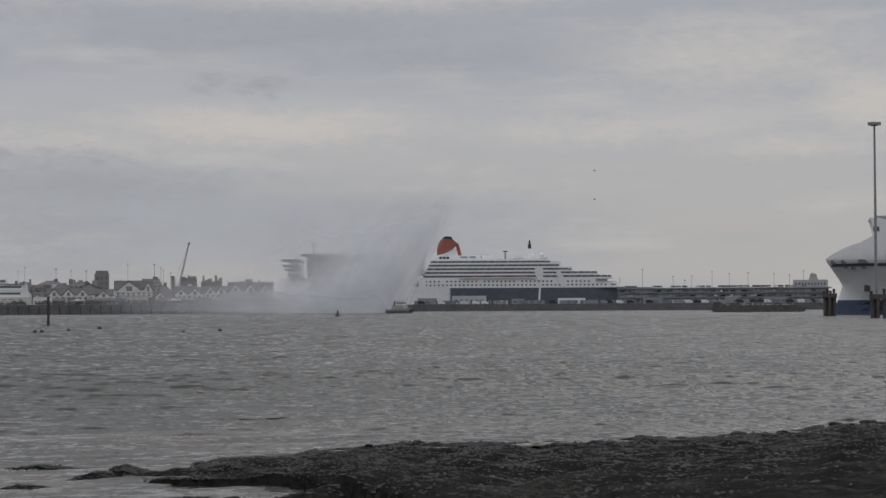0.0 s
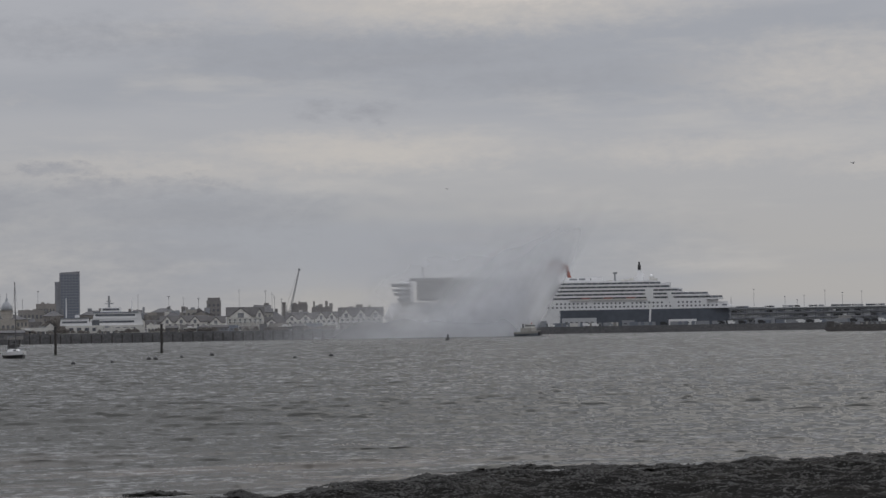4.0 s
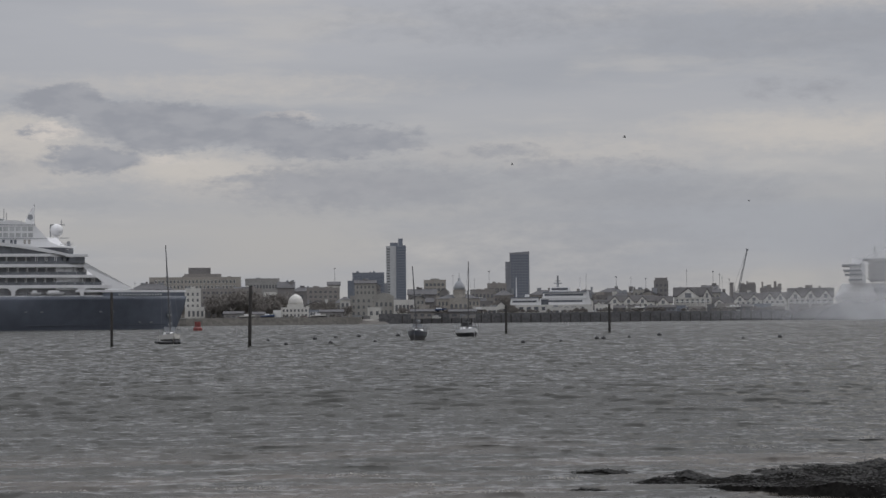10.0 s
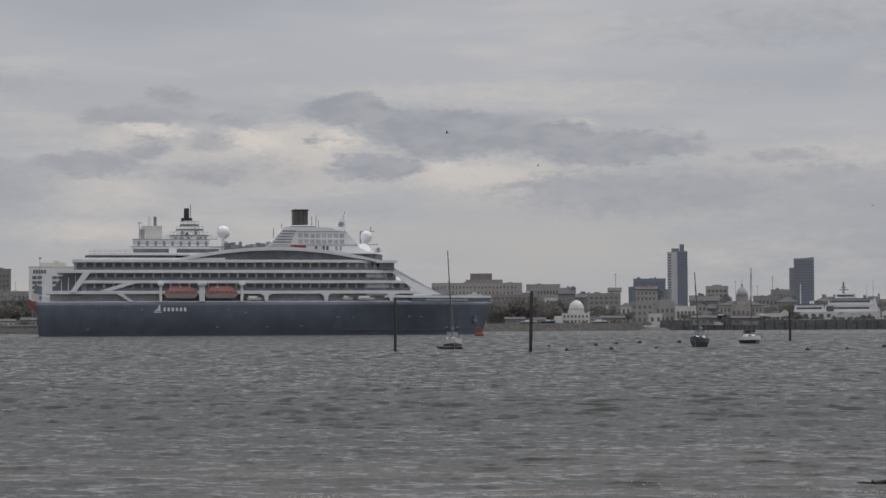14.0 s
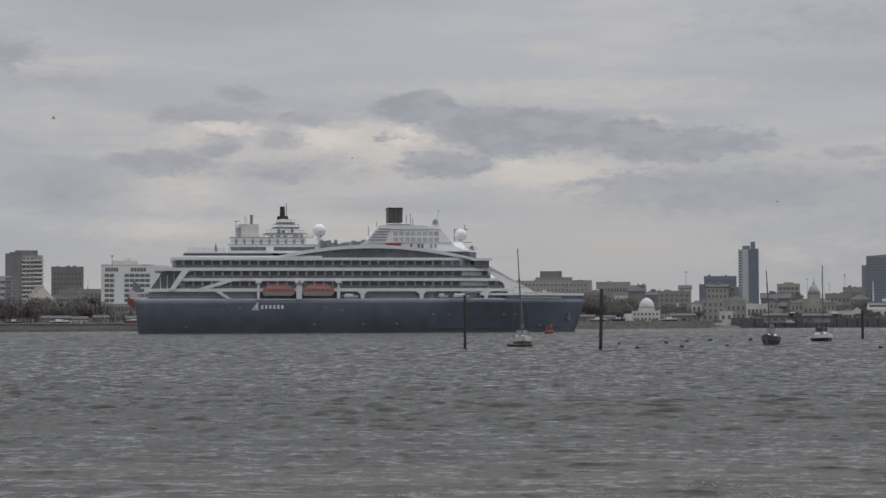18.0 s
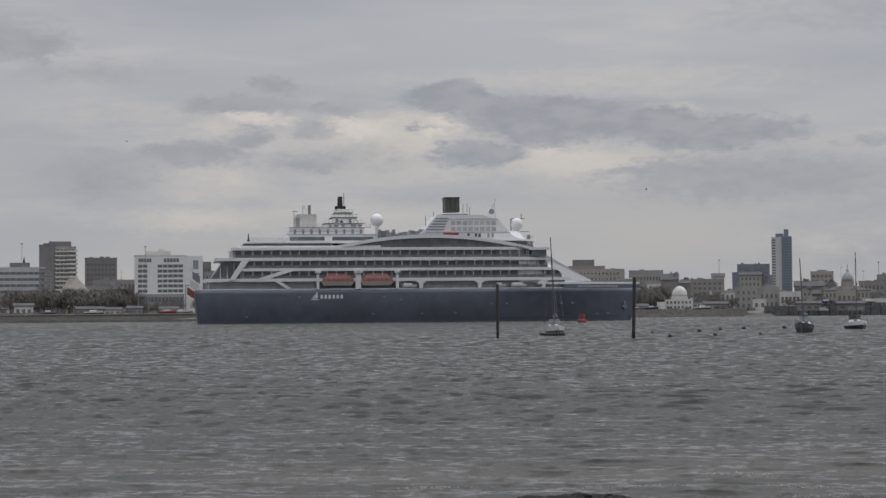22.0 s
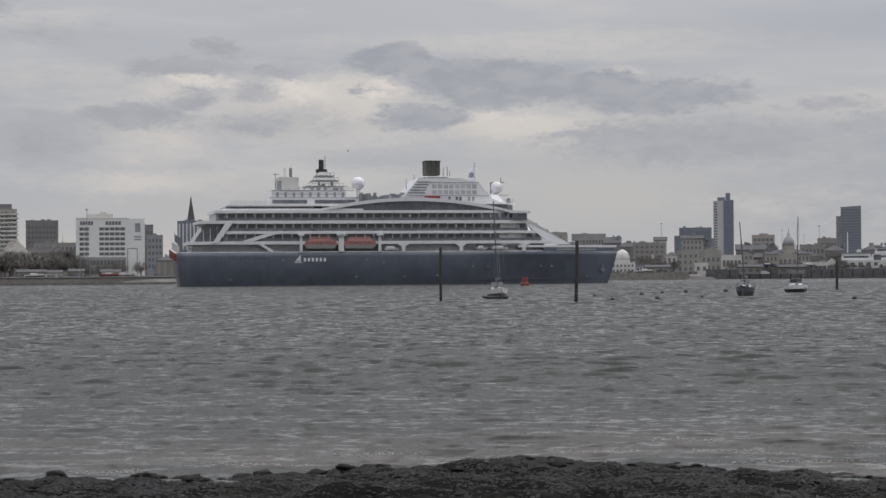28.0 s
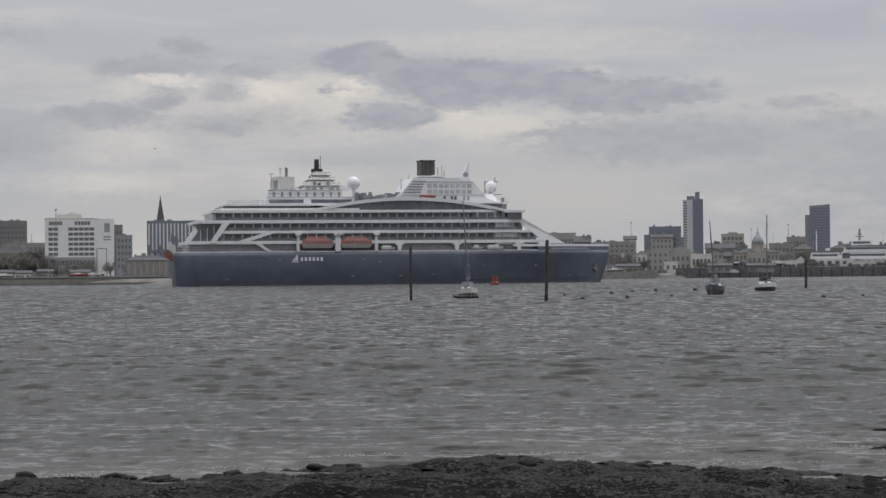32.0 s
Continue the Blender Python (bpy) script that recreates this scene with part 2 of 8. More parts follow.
def box(bm, x0, x1, y0, y1, z0, z1, slot=0):
    v = [bm.verts.new((x, y, z)) for z in (z0, z1) for x, y in ((x0, y0), (x1, y0), (x1, y1), (x0, y1))]
    for f in ((3, 2, 1, 0), (4, 5, 6, 7), (0, 1, 5, 4), (1, 2, 6, 5), (2, 3, 7, 6), (3, 0, 4, 7)):
        bm.faces.new([v[i] for i in f]).material_index = slot
    return v


def boxes(*rows):
    bm = bmesh.new()
    for r in rows:
        box(bm, *r)
    return bm


def prism(bm, outline, z0, z1, shrink=None, slot=0):
    """An upright prism over a plan outline; shrink is a second outline for the top."""
    lo = [bm.verts.new((x, y, z0)) for x, y in outline]
    hi = [bm.verts.new((x, y, z1)) for x, y in (shrink or outline)]
    n = len(lo)
    bm.faces.new(lo[::-1]).material_index = slot
    bm.faces.new(hi).material_index = slot
    for i in range(n):
        bm.faces.new((lo[i], lo[(i + 1) % n], hi[(i + 1) % n], hi[i])).material_index = slot


def profile(bm, pts, y0, y1, slot=0):
    """A side outline (x, z) given thickness from y0 to y1."""
    a = [bm.verts.new((x, y0, z)) for x, z in pts]
    b = [bm.verts.new((x, y1, z)) for x, z in pts]
    n = len(a)
    bm.faces.new(a).material_index = slot
    bm.faces.new(b[::-1]).material_index = slot
    for i in range(n):
        bm.faces.new((a[i], b[i], b[(i + 1) % n], a[(i + 1) % n])).material_index = slot


def tube(bm, a, b, r0, r1=None, n=8, slot=0):
    a, b = Vector(a), Vector(b)
    r1 = r0 if r1 is None else r1
    q = (b - a).to_track_quat("Z", "Y")
    rings = []
    for c, r in ((a, r0), (b, r1)):
        rings.append([bm.verts.new(c + q @ Vector((r * math.cos(k * math.tau / n), r * math.sin(k * math.tau / n), 0))) for k in range(n)])
    bm.faces.new(rings[0][::-1]).material_index = slot
    bm.faces.new(rings[1]).material_index = slot
    for k in range(n):
        bm.faces.new((rings[0][k], rings[0][(k + 1) % n], rings[1][(k + 1) % n], rings[1][k])).material_index = slot


def tubes(*rows):
    bm = bmesh.new()
    for r in rows:
        tube(bm, *r)
    return bm


def spin(bm, rings, n=16, centre=(0, 0), slot=0):
    """A turned form from (radius, z) rings."""
    loops = [[bm.verts.new((centre[0] + r * math.cos(k * math.tau / n), centre[1] + r * math.sin(k * math.tau / n), z)) for k in range(n)] for r, z in rings]
    bm.faces.new(loops[0][::-1]).material_index = slot
    bm.faces.new(loops[-1]).material_index = slot
    for a, b in zip(loops, loops[1:]):
        for k in range(n):
            bm.faces.new((a[k], a[(k + 1) % n], b[(k + 1) % n], b[k])).material_index = slot


def ball(bm, c, r, n=14, squash=1.0, slot=0):
    spin_rows = [(max(r * math.sin(math.pi * k / n), 0.01 * r), c[2] - r * squash * math.cos(math.pi * k / n)) for k in range(n + 1)]
    spin(bm, spin_rows, 2 * n, (c[0], c[1]), slot)


# ---- ground and water ----
EDGE = [(-60, 22), (-25, 25.5), (-13.9, 26.5), (-10.7, 27.2), (-9, 26.7), (-6.2, 27.1), (-4, 27.8), (-2.4, 27.9), (-0.7, 28.6), (1, 28.6), (2.7, 28.1), (4.4, 27.8), (7.7, 27.1), (9.3, 27.0), (12.3, 26.8),
        (12.5, 34.6), (14.6, 34.3), (16.9, 34.0), (17.8, 34.6), (18.8, 36.1), (21, 36.9), (22.6, 38.3), (24, 38.9), (25.7, 39.6), (27.7, 39.1), (30.2, 39.7), (31.4, 40.9), (32.7, 40.6), (35, 42.1), (36, 43.5), (36.8, 45.2),
        (38.7, 46.8), (45, 47.5), (70, 50)]
# inner side of the weed bar, towards the pool behind it
BAR = [(12.4, 34.2), (14.5, 33.6), (15.2, 32.9), (16.8, 32.2), (17.6, 31.1), (19.3, 30.1), (21, 29.5), (22.5, 27.8), (24.5, 24), (26, 5)]
SHORE = [(-180, 900), (-30, 900), (-8, 905), (4, 960), (6.5, 1010), (9.9, 1020), (10.0, 1150), (13.3, 1150), (13.4, 1040), (20.5, 1060), (21.0, 1900), (180, 1900)]


def lerp_table(a, table):
    return np.interp(a, [r[0] for r in table], [r[1] for r in table])


def waves_of(x, y, trains):
    out = np.zeros_like(x)
    for kx, ky, ph, amp in trains:
        out += amp * np.sin(kx * x + ky * y + ph)
    return out


def trains(seed, n, lo, hi, heading, spread, tall):
    r = np.random.RandomState(seed)
    rows = []
    for _ in range(n):
        lam = lo * (hi / lo) ** r.rand()
        a = radians(heading + spread * r.randn())
        k = math.tau / lam
        rows.append((k * math.sin(a), k * math.cos(a), r.rand() * math.tau, tall * lam, lam))
    return rows


def sheet_mesh(name, az, r, z, material, dx=0.0, dy=0.0):
    """A polar sheet with a height at each of its points."""
    nr, na = len(r), len(az)
    A, R = np.meshgrid(np.radians(az), r)
    co = np.stack([R * np.sin(A) + dx, R * np.cos(A) + dy, z], -1).reshape(-1, 3)
    i = np.arange((nr - 1) * (na - 1))
    a = (i // (na - 1)) * na + i % (na - 1)
    quads = np.stack([a, a + 1, a + na + 1, a + na], -1)
    me = bpy.data.meshes.new(name)
    me.vertices.add(len(co))
    me.vertices.foreach_set("co", co.ravel())
    me.loops.add(quads.size)
    me.loops.foreach_set("vertex_index", quads.ravel())
    me.polygons.add(len(quads))
    me.polygons.foreach_set("loop_start", np.arange(len(quads)) * 4)
    me.polygons.foreach_set("use_smooth", np.ones(len(quads), bool))
    me.update(calc_edges=True)
    me.validate()
    me.materials.append(material)
    return me


def beach_height(A, R):
    """Metres above the water at azimuth A and distance R near the camera."""
    x, y = R * np.sin(np.radians(A)), R * np.cos(np.radians(A))
    e = lerp_table(A, EDGE)
    wob = waves_of(x, y, [t[:4] for t in trains(3, 14, 1.2, 9.0, 0, 180, 1.0)]) * 0.06
    gap = e - R + 0.5 * wob
    h = np.where(gap > 0, np.where(A < 12.4, 0.085, 0.06) * np.minimum(gap, 1.0) + 0.022 * np.maximum(gap - 1, 0), 0.05 * gap)
    h = np.minimum(h, 1.25)
    # long low rows of weed
    rows = waves_of(x * 0.22, y, [t[:4] for t in trains(8, 12, 0.7, 3.2, 0, 30, 0.012)])
    h += np.where(gap > 0.4, 0.25 * rows, 0)
    # the pool behind the weed bar, with clumps standing out of it
    pool = lerp_table(A, BAR) - R + 0.5 * wob
    h = np.where((A > 12.25) & (A < 26) & (pool > 0), np.where(R > 26.2, -0.045 + 1.3 * rows - 0.02 * np.minimum(pool, 2), 0.04 * np.minimum(26.2 - R, 2) + 0.3 * rows), h)
    rough = waves_of(x, y, [t[:4] for t in trains(5, 34, 0.22, 2.0, 0, 180, 0.009)])
    return h + rough * np.clip(gap + 0.5, 0, 1)


def make_ground():
    az = np.concatenate([np.arange(-180, -18, 6.0), np.arange(-18, 44, 0.22), np.arange(44, 181, 6.0)])
    az[-1] = 180
    r = np.concatenate([[0.3, 2, 5, 10, 15], np.arange(19, 52, 0.2), 52 * 1.12 ** np.arange(1, 25), np.arange(860, 1500, 8.0), [1600, 2200, 3200, 4900]])
    r = np.sort(r)
    A, R = np.meshgrid(az, r)
    near = np.where(np.abs(A) > 75, np.minimum(0.06 * R, 1.25), beach_height(A, R))
    far = np.where(R > lerp_table(A, SHORE), 2.6, -4.0)
    z = np.where(R < 60, np.maximum(near, -4), np.where(np.abs(A) > 95, 2.5, far))
    g = new("ground", sheet_mesh("ground", az, r, z, weed_ground()))
    tagged(g, "dark weed-covered shingle foreshore and quayside ground", "ground", kind="structure")


def weed_ground():
    m = mat("weedy_shingle", (0.008, 0.0076, 0.007), 0.95, 0, 0.09, 0.5, 0.5, 0.1)
    tree = m.node_tree
    bsdf = tree.nodes["Principled BSDF"]
    put, feed, calc, vec, blend, span, cloud, triple = nodes_of(tree)
    bsdf.inputs["Specular IOR Level"].default_value = 0.05
    where = put("ShaderNodeTexCoord").outputs["Object"]
    patch = cloud(where, 0.55, 5.0, 0.6)[0]
    grit = cloud(where, 9.0, 3.0, 0.7)[0]
    old = bsdf.inputs["Base Color"].links[0].from_socket
    tone = blend(calc("MULTIPLY", span(patch, 0.5, 0.66), span(grit, 0.4, 0.6)), old, (0.032, 0.030, 0.026, 1))
    # paving and gravel on the quays across the water
    paved = blend(span(cloud(where, 0.12, 5.0, 0.6)[0], 0.35, 0.65), (0.15, 0.143, 0.132, 1), (0.22, 0.212, 0.196, 1))
    tone = blend(span(vec("LENGTH", vec("MULTIPLY", where, (1, 1, 0))), 300.0, 400.0), tone, paved)
    feed(bsdf.inputs["Base Color"], tone)
    return m


def water_material():
    m = bpy.data.materials.new("murky_estuary_water")
    m.use_nodes = True
    tree = m.node_tree
    bsdf = tree.nodes["Principled BSDF"]
    put, feed, calc, vec, blend, span, cloud, triple = nodes_of(tree)
    where = put("ShaderNodeTexCoord").outputs["Object"]
    silt = cloud(where, 0.05, 4.0, 0.6)[0]
    feed(bsdf.inputs["Base Color"], blend(span(silt, 0.35, 0.65), (0.037, 0.037, 0.032, 1), (0.044, 0.0438, 0.038, 1)))
    # silt stirred up along the beach
    stir = calc("MULTIPLY", span(vec("LENGTH", vec("MULTIPLY", where, (1, 1, 0))), 46.0, 30.0), span(cloud(vec("MULTIPLY", where, (0.3, 1, 1)), 0.35, 4.0, 0.6)[0], 0.42, 0.62))
    feed(bsdf.inputs["Base Color"], blend(calc("MULTIPLY", stir, 0.8), bsdf.inputs["Base Color"].links[0].from_socket, (0.105, 0.091, 0.079, 1)))
    bsdf.inputs["Roughness"].default_value = 0.15
    bsdf.inputs["IOR"].default_value = 1.33
    # ripples too short for the mesh tilt the surface, crests across the wind
    up = put("ShaderNodeNewGeometry").outputs["Normal"]
    out = vec("LENGTH", vec("MULTIPLY", where, (1, 1, 0)))
    tilt = None
    # size, steepness, stretch across and along the wind, reach from the beach
    for scale, much, sx, sy, near, full in ((4.0, 0.6, 1.0, 0.8, 0, 1), (1.3, 1.5, 1.0, 0.5, 50, 160), (0.5, 2.2, 1.0, 0.3, 170, 450)):
        n = cloud(vec("MULTIPLY", where, (sx, sy, 1.0)), scale, 3.0, 0.62)[1]
        t = vec("MULTIPLY", vec("SUBTRACT", n, (0.5, 0.5, 0.5)), (much * 0.6, much * 1.7, 0.0))
        if full > 1:
            w = span(out, near, full)
            t = vec("MULTIPLY", t, triple(w, w, w))
        tilt = t if tilt is None else vec("ADD", tilt, t)
    # wave fronts and backs: tilts to the camera steepened, others flattened, darkening the reflection
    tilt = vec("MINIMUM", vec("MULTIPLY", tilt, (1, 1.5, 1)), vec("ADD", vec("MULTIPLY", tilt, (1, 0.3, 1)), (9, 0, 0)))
    # every normal leans to the camera, more with distance, to dim the reflected sky
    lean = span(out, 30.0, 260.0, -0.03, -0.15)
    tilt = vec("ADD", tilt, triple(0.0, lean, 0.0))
    # short steep fronts between the longer waves: size, stretch along the wind, where they begin and end
    for scale, sy, a0, a1, b0, b1, steep in ((2.6, 1.1, 20, 24, 50, 75, 0.46), (1.5, 0.5, 45, 75, 130, 190, 0.72), (0.75, 0.18, 120, 190, 420, 700, 0.75)):
        n = cloud(vec("MULTIPLY", where, (0.8, sy, 1.0)), scale, 2.0, 0.5, 0.4)[0]
        w = calc("MULTIPLY", span(out, a0, a1), span(out, b1, b0))
        tilt = vec("ADD", tilt, triple(0.0, calc("MULTIPLY", calc("MULTIPLY", span(n, 0.49, 0.66), w), -steep), 0.0))
    gust = span(cloud(vec("MULTIPLY", where, (0.4, 1.0, 1.0)), 0.035, 4.0, 0.6)[0], 0.3, 0.7, 0.88, 1.12)
    tilt = vec("MULTIPLY", tilt, triple(gust, gust, gust))
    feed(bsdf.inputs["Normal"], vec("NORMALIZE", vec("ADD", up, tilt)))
    return m


CHOP = 0.0066


def make_water():
    az = np.concatenate([np.arange(-110, -40, 5.0), np.arange(-40, -18, 0.6), np.arange(-18, 44, 0.10), np.arange(44, 66, 0.6), np.arange(66, 126, 5.0)])
    r = [16.0]
    while r[-1] < 4900:
        d = r[-1]
        r.append(d + (0.14 if d < 24 else 0.09 if d < 40 else 0.09 + (d - 40) * 0.0028 if d < 700 else 0.02 * (d - 700) + 3))
    r = np.array(r)
    A, R = np.meshgrid(np.radians(az), r)
    x, y = R * np.sin(A), R * np.cos(A)
    # wind chop: steepness holds up to about two metres of wave length and falls off beyond
    step = np.maximum(0.09 + np.maximum(R - 40, 0) * 0.0028, R * 0.00175)
    z, dx, dy = np.zeros_like(x), np.zeros_like(x), np.zeros_like(x)
    rs = np.random.RandomState(11)
    for _ in range(190):
        lam = 0.30 * (6.0 / 0.30) ** rs.rand()
        head = radians(10 + (15 if lam > 0.6 else 30) * rs.randn())
        ph = rs.rand() * math.tau
        k = math.tau / lam
        kx, ky = k * math.sin(head), k * math.cos(head)
        amp = CHOP * lam * min(1.0, (0.95 / lam) ** 1.9)
        live = np.flatnonzero((lam / step).min(1) > 2.5)
        if not len(live):
            continue
        w = slice(live[0], live[-1] + 1)
        a = amp * np.clip((lam / step[w] - 2.5) / 1.5, 0, 1)
        th = kx * x[w] + ky * y[w] + ph
        z[w] += a * np.sin(th)
        c = 0.95 * a * np.cos(th)
        dx[w] += c * kx / k
        dy[w] += c * ky / k
    # long low crests running in over the shallows
    for kx, ky, ph, amp, lam in trains(23, 9, 1.1, 2.4, 6, 8, 0.012):
        th = kx * x + ky * y + ph + 0.5 * np.sin(0.21 * x + ph)
        a = amp * np.clip((46 - R) / 8, 0, 1)
        z += a * (np.maximum(np.sin(th), -0.2) ** 3 * 1.6)
        dy += 0.8 * a * np.cos(th)
    # gusts: patches of higher and lower chop
    gust = 1 + 0.1 * np.clip(waves_of(x, y, [t[:4] for t in trains(17, 10, 9, 60, 15, 60, 1.0)]) / 40, -1.4, 1.4)
    z = z * gust * np.clip((R - 20) / 40, 0.34, 1)
    # the crests lean shorewards
    dy -= 0.7 * z
    ob = new("water", sheet_mesh("water", az, r, z, water_material(), dx, dy))
    return tagged(ob, "choppy grey-brown estuary water under an overcast sky", "water", kind="structure")


make_ground()
WATER = make_water()


# ---- the navy expedition cruise ship ----
def half_breadth(x):
    if x > 98:
        return max(14.0 * (1 - ((x - 98) / 53.0) ** 2.1), 0.35)
    if x < 22:
        return 12.0 + 2.0 * math.sin(min(x, 22) / 22 * math.pi / 2)
    return 14.0


def deck_outline(x0, x1, inset, step=3.0, front=0.0):
    """Plan outline of a deck, near side first; front rounds its forward end."""
    n = max(int((x1 - x0) / step), 2)
    xs = [x0 + (x1 - x0) * i / n for i in range(n + 1)]

    def hb(x):
        w = max(half_breadth(x) - inset, 0.3)
        if front and x > x1 - front:
            w *= math.sqrt(max(1 - ((x - x1 + front) / front) ** 2, 0.12))
        return w
    return [(x, -hb(x)) for x in xs] + [(x, hb(x)) for x in reversed(xs)]


def hull_mesh(top, length=150.0, rake_bow=4.0, rake_stern=1.2, z_low=-1.5):
    """Lofted hull: fine bow, flat transom."""
    bm = bmesh.new()
    levels = [z_low, 0.0, 1.4, 4.0, 7.5, 10.0, top]
    rows = []
    n = 46
    for i in range(n + 1):
        s = i / n
        row = []
        for z in levels:
            f = min(max(z / top, 0), 1)
            x = (1 - s) * (rake_stern * (1 - f)) + s * (length - rake_bow * (1 - f) ** 1.3)
            w = half_breadth(x) * (0.86 + 0.14 * min(f * 1.9, 1) if x < 98 else (0.62 + 0.38 * f) if x > 125 else 0.86 - 0.24 * (x - 98) / 27 + (0.14 + 0.24 * (x - 98) / 27) * f)
            row.append((x, max(w, 0.15), z))
        rows.append(row)
    for side in (-1, 1):
        grid = [[bm.verts.new((x, side * w, z)) for x, w, z in row] for row in rows]
        for a, b in zip(grid, grid[1:]):
            for k in range(len(levels) - 1):
                bm.faces.new((a[k], b[k], b[k + 1], a[k + 1]))
        if side == -1:
            first = grid
    for k in range(len(levels) - 1):
        bm.faces.new((first[0][k], first[0][k + 1], grid[0][k + 1], grid[0][k]))
        bm.faces.new((first[-1][k], grid[-1][k], grid[-1][k + 1], first[-1][k + 1]))
    for a, b, c, d in zip(first, first[1:], grid, grid[1:]):
        bm.faces.new((a[-1], b[-1], d[-1], c[-1]))
    bmesh.ops.remove_doubles(bm, verts=bm.verts, dist=0.001)
    return bm


def strip(bm, x0, x1, inset, z0, z1, front=0.0, slot=0):
    prism(bm, deck_outline(x0, x1, inset, front=front), z0, z1, slot=slot)


def arch_height(x):
    """Top of the white arch over the panorama windows."""
    u = (x - 76.5) / 34.5
    return 28.9 - 4.5 * abs(u) ** 2.0


# height, aft end, forward end and half breadth of the tapering mast house
CONE = [(31.2, 44.0, 58.5, 6.5), (33.0, 46.0, 57.4, 5.4), (35.0, 48.0, 55.8, 4.0), (36.6, 49.2, 54.4, 3.0), (38.0, 49.9, 53.6, 2.2)]


def cruise_ship():
    s = thing("cruise_ship", pose(0, 600, 0), "navy-hulled white expedition cruise ship under way past the town", "cruise ship")
    hull = part("hull", hull_mesh(11.3), NAVY, s, "navy painted steel hull", True)
    for e in hull.data.polygons:
        e.use_smooth = abs(e.normal.z) < 0.7
    # boot topping line, a hand's width proud of the plating
    part("rubbing_strake", hull_strake(1.9, 2.15, 0.06), DARK_HULL, hull)
    # raised forecastle plating and its white bulwark rail
    bm = bmesh.new()
    strip(bm, 121, 149.4, 0.10, 11.25, 12.6)
    part("forecastle", bm, NAVY, s)
    bm = bmesh.new()
    strip(bm, 112, 149.8, 0.0, 12.6, 13.35)
    part("bulwark", bm, SHIP_WHITE, s, "white forecastle bulwark")
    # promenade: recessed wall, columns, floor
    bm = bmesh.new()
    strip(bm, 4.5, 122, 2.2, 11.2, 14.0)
    part("promenade_wall", bm, SHADED_WALL, s)
    bm = bmesh.new()
    strip(bm, 1.0, 121, 0.25, 11.25, 11.55)
    part("promenade_deck", bm, SHIP_WHITE, s)
    for x0, x1 in ((2, 39), (65, 117)):
        rail = bmesh.new()
        for k in range(int((x1 - x0) / 2) + 1):
            x = x0 + 2.0 * k
            y = -half_breadth(x) + 0.35
            tube(rail, (x, y, 11.5), (x, y, 12.7), 0.05, n=4)
            if x + 2 <= x1:
                for z in (12.1, 12.7):
                    tube(rail, (x, y, z), (x + 2, -half_breadth(x + 2) + 0.35, z), 0.05, n=4)
        part("promenade_rail", rail, STEEL, s)
    # white deck edges
    for name, x0, x1, z0, z1, front in (("deck_edge", 3.0, 124, 13.9, 14.9, 0), ("deck_edge", 14.5, 118.5, 17.3, 18.2, 0),
                                        ("deck_edge", 6.5, 116.5, 20.6, 21.6, 0), ("deck_edge", 11.5, 115.8, 24.0, 24.9, 14)):
        bm = bmesh.new()
        strip(bm, x0, x1, 0.0, z0, z1, front)
        part(name, bm, SHIP_WHITE, s)
    # cabin decks between the edges
    pane = boxes((-1.05, 1.05, -0.05, 0.05, 0.0, 2.1))
    pane_me = mesh_of(pane, "cabin_window", SHIP_PANE)
    fin_me = mesh_of(boxes((-0.07, 0.07, -0.8, 0.8, 0.0, 2.45)), "balcony_divider", SHIP_WHITE)
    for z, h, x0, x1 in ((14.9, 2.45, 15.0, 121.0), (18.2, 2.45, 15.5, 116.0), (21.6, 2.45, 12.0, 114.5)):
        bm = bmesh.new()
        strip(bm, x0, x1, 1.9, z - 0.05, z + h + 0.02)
        wall = part("cabin_wall", bm, SHADED_WALL, s)
        for x in np.arange(x0 + 1.0, x1 - 1.0, 3.0):
            bm = bmesh.new()
            a, b = float(x), float(min(x + 2.9, x1 - 0.5))
            ya, yb = -half_breadth(a) + 0.22, -half_breadth(b) + 0.22
            v = [bm.verts.new(c) for c in ((a, ya, z), (b, yb, z), (b, yb, z + 0.95), (a, ya, z + 0.95))]
            w = [bm.verts.new((c.co.x, c.co.y + 0.04, c.co.z)) for c in v]
            bm.faces.new(v), bm.faces.new(w[::-1])
            bm.faces.new((v[3], v[2], w[2], w[3]))
            part("balcony_glass", bm, BALCONY, wall)
        for k, x in enumerate(np.arange(x0 + 2.0, x1 - 1.5, 3.0)):
            x = float(x)
            p = part("cabin_window", pane_me, None, wall)
            p.location = (x, -half_breadth(x) + 1.9, z + 0.12)
            d = part("balcony_divider", fin_me, None, wall)
            d.location = (x + 1.5, -half_breadth(x + 1.5) + 1.05, z)
    # raking struts, aft and forward
    for pts in (((10.8, 14.4), (12.5, 14.4), (17.6, 21.2), (15.2, 21.2)), ((29.5, 11.4), (31.0, 11.4), (26.6, 14.4), (24.8, 14.4)),
                ((20.0, 14.9), (28.0, 17.4), (31.8, 17.4), (23.8, 14.9))):
        for y in (-14.05, 13.5):
            bm = bmesh.new()
            profile(bm, pts, y, y + 0.55)
            part("strut", bm, SHIP_WHITE, s)
    for sd in (-1, 1):
        bm = bmesh.new()
        pts = [(112.4, 22.2), (115.2, 22.2), (131.5, 13.6), (124.0, 13.6)]
        near = [bm.verts.new((x, sd * (half_breadth(x) + 0.05), z)) for x, z in pts]
        far = [bm.verts.new((x, sd * (half_breadth(x) - 0.7), z)) for x, z in pts]
        bm.faces.new(near), bm.faces.new(far[::-1])
        for i in range(4):
            bm.faces.new((near[i], far[i], far[(i + 1) % 4], near[(i + 1) % 4]))
        part("bow_strut", bm, SHIP_WHITE, s, "white raking side frame")
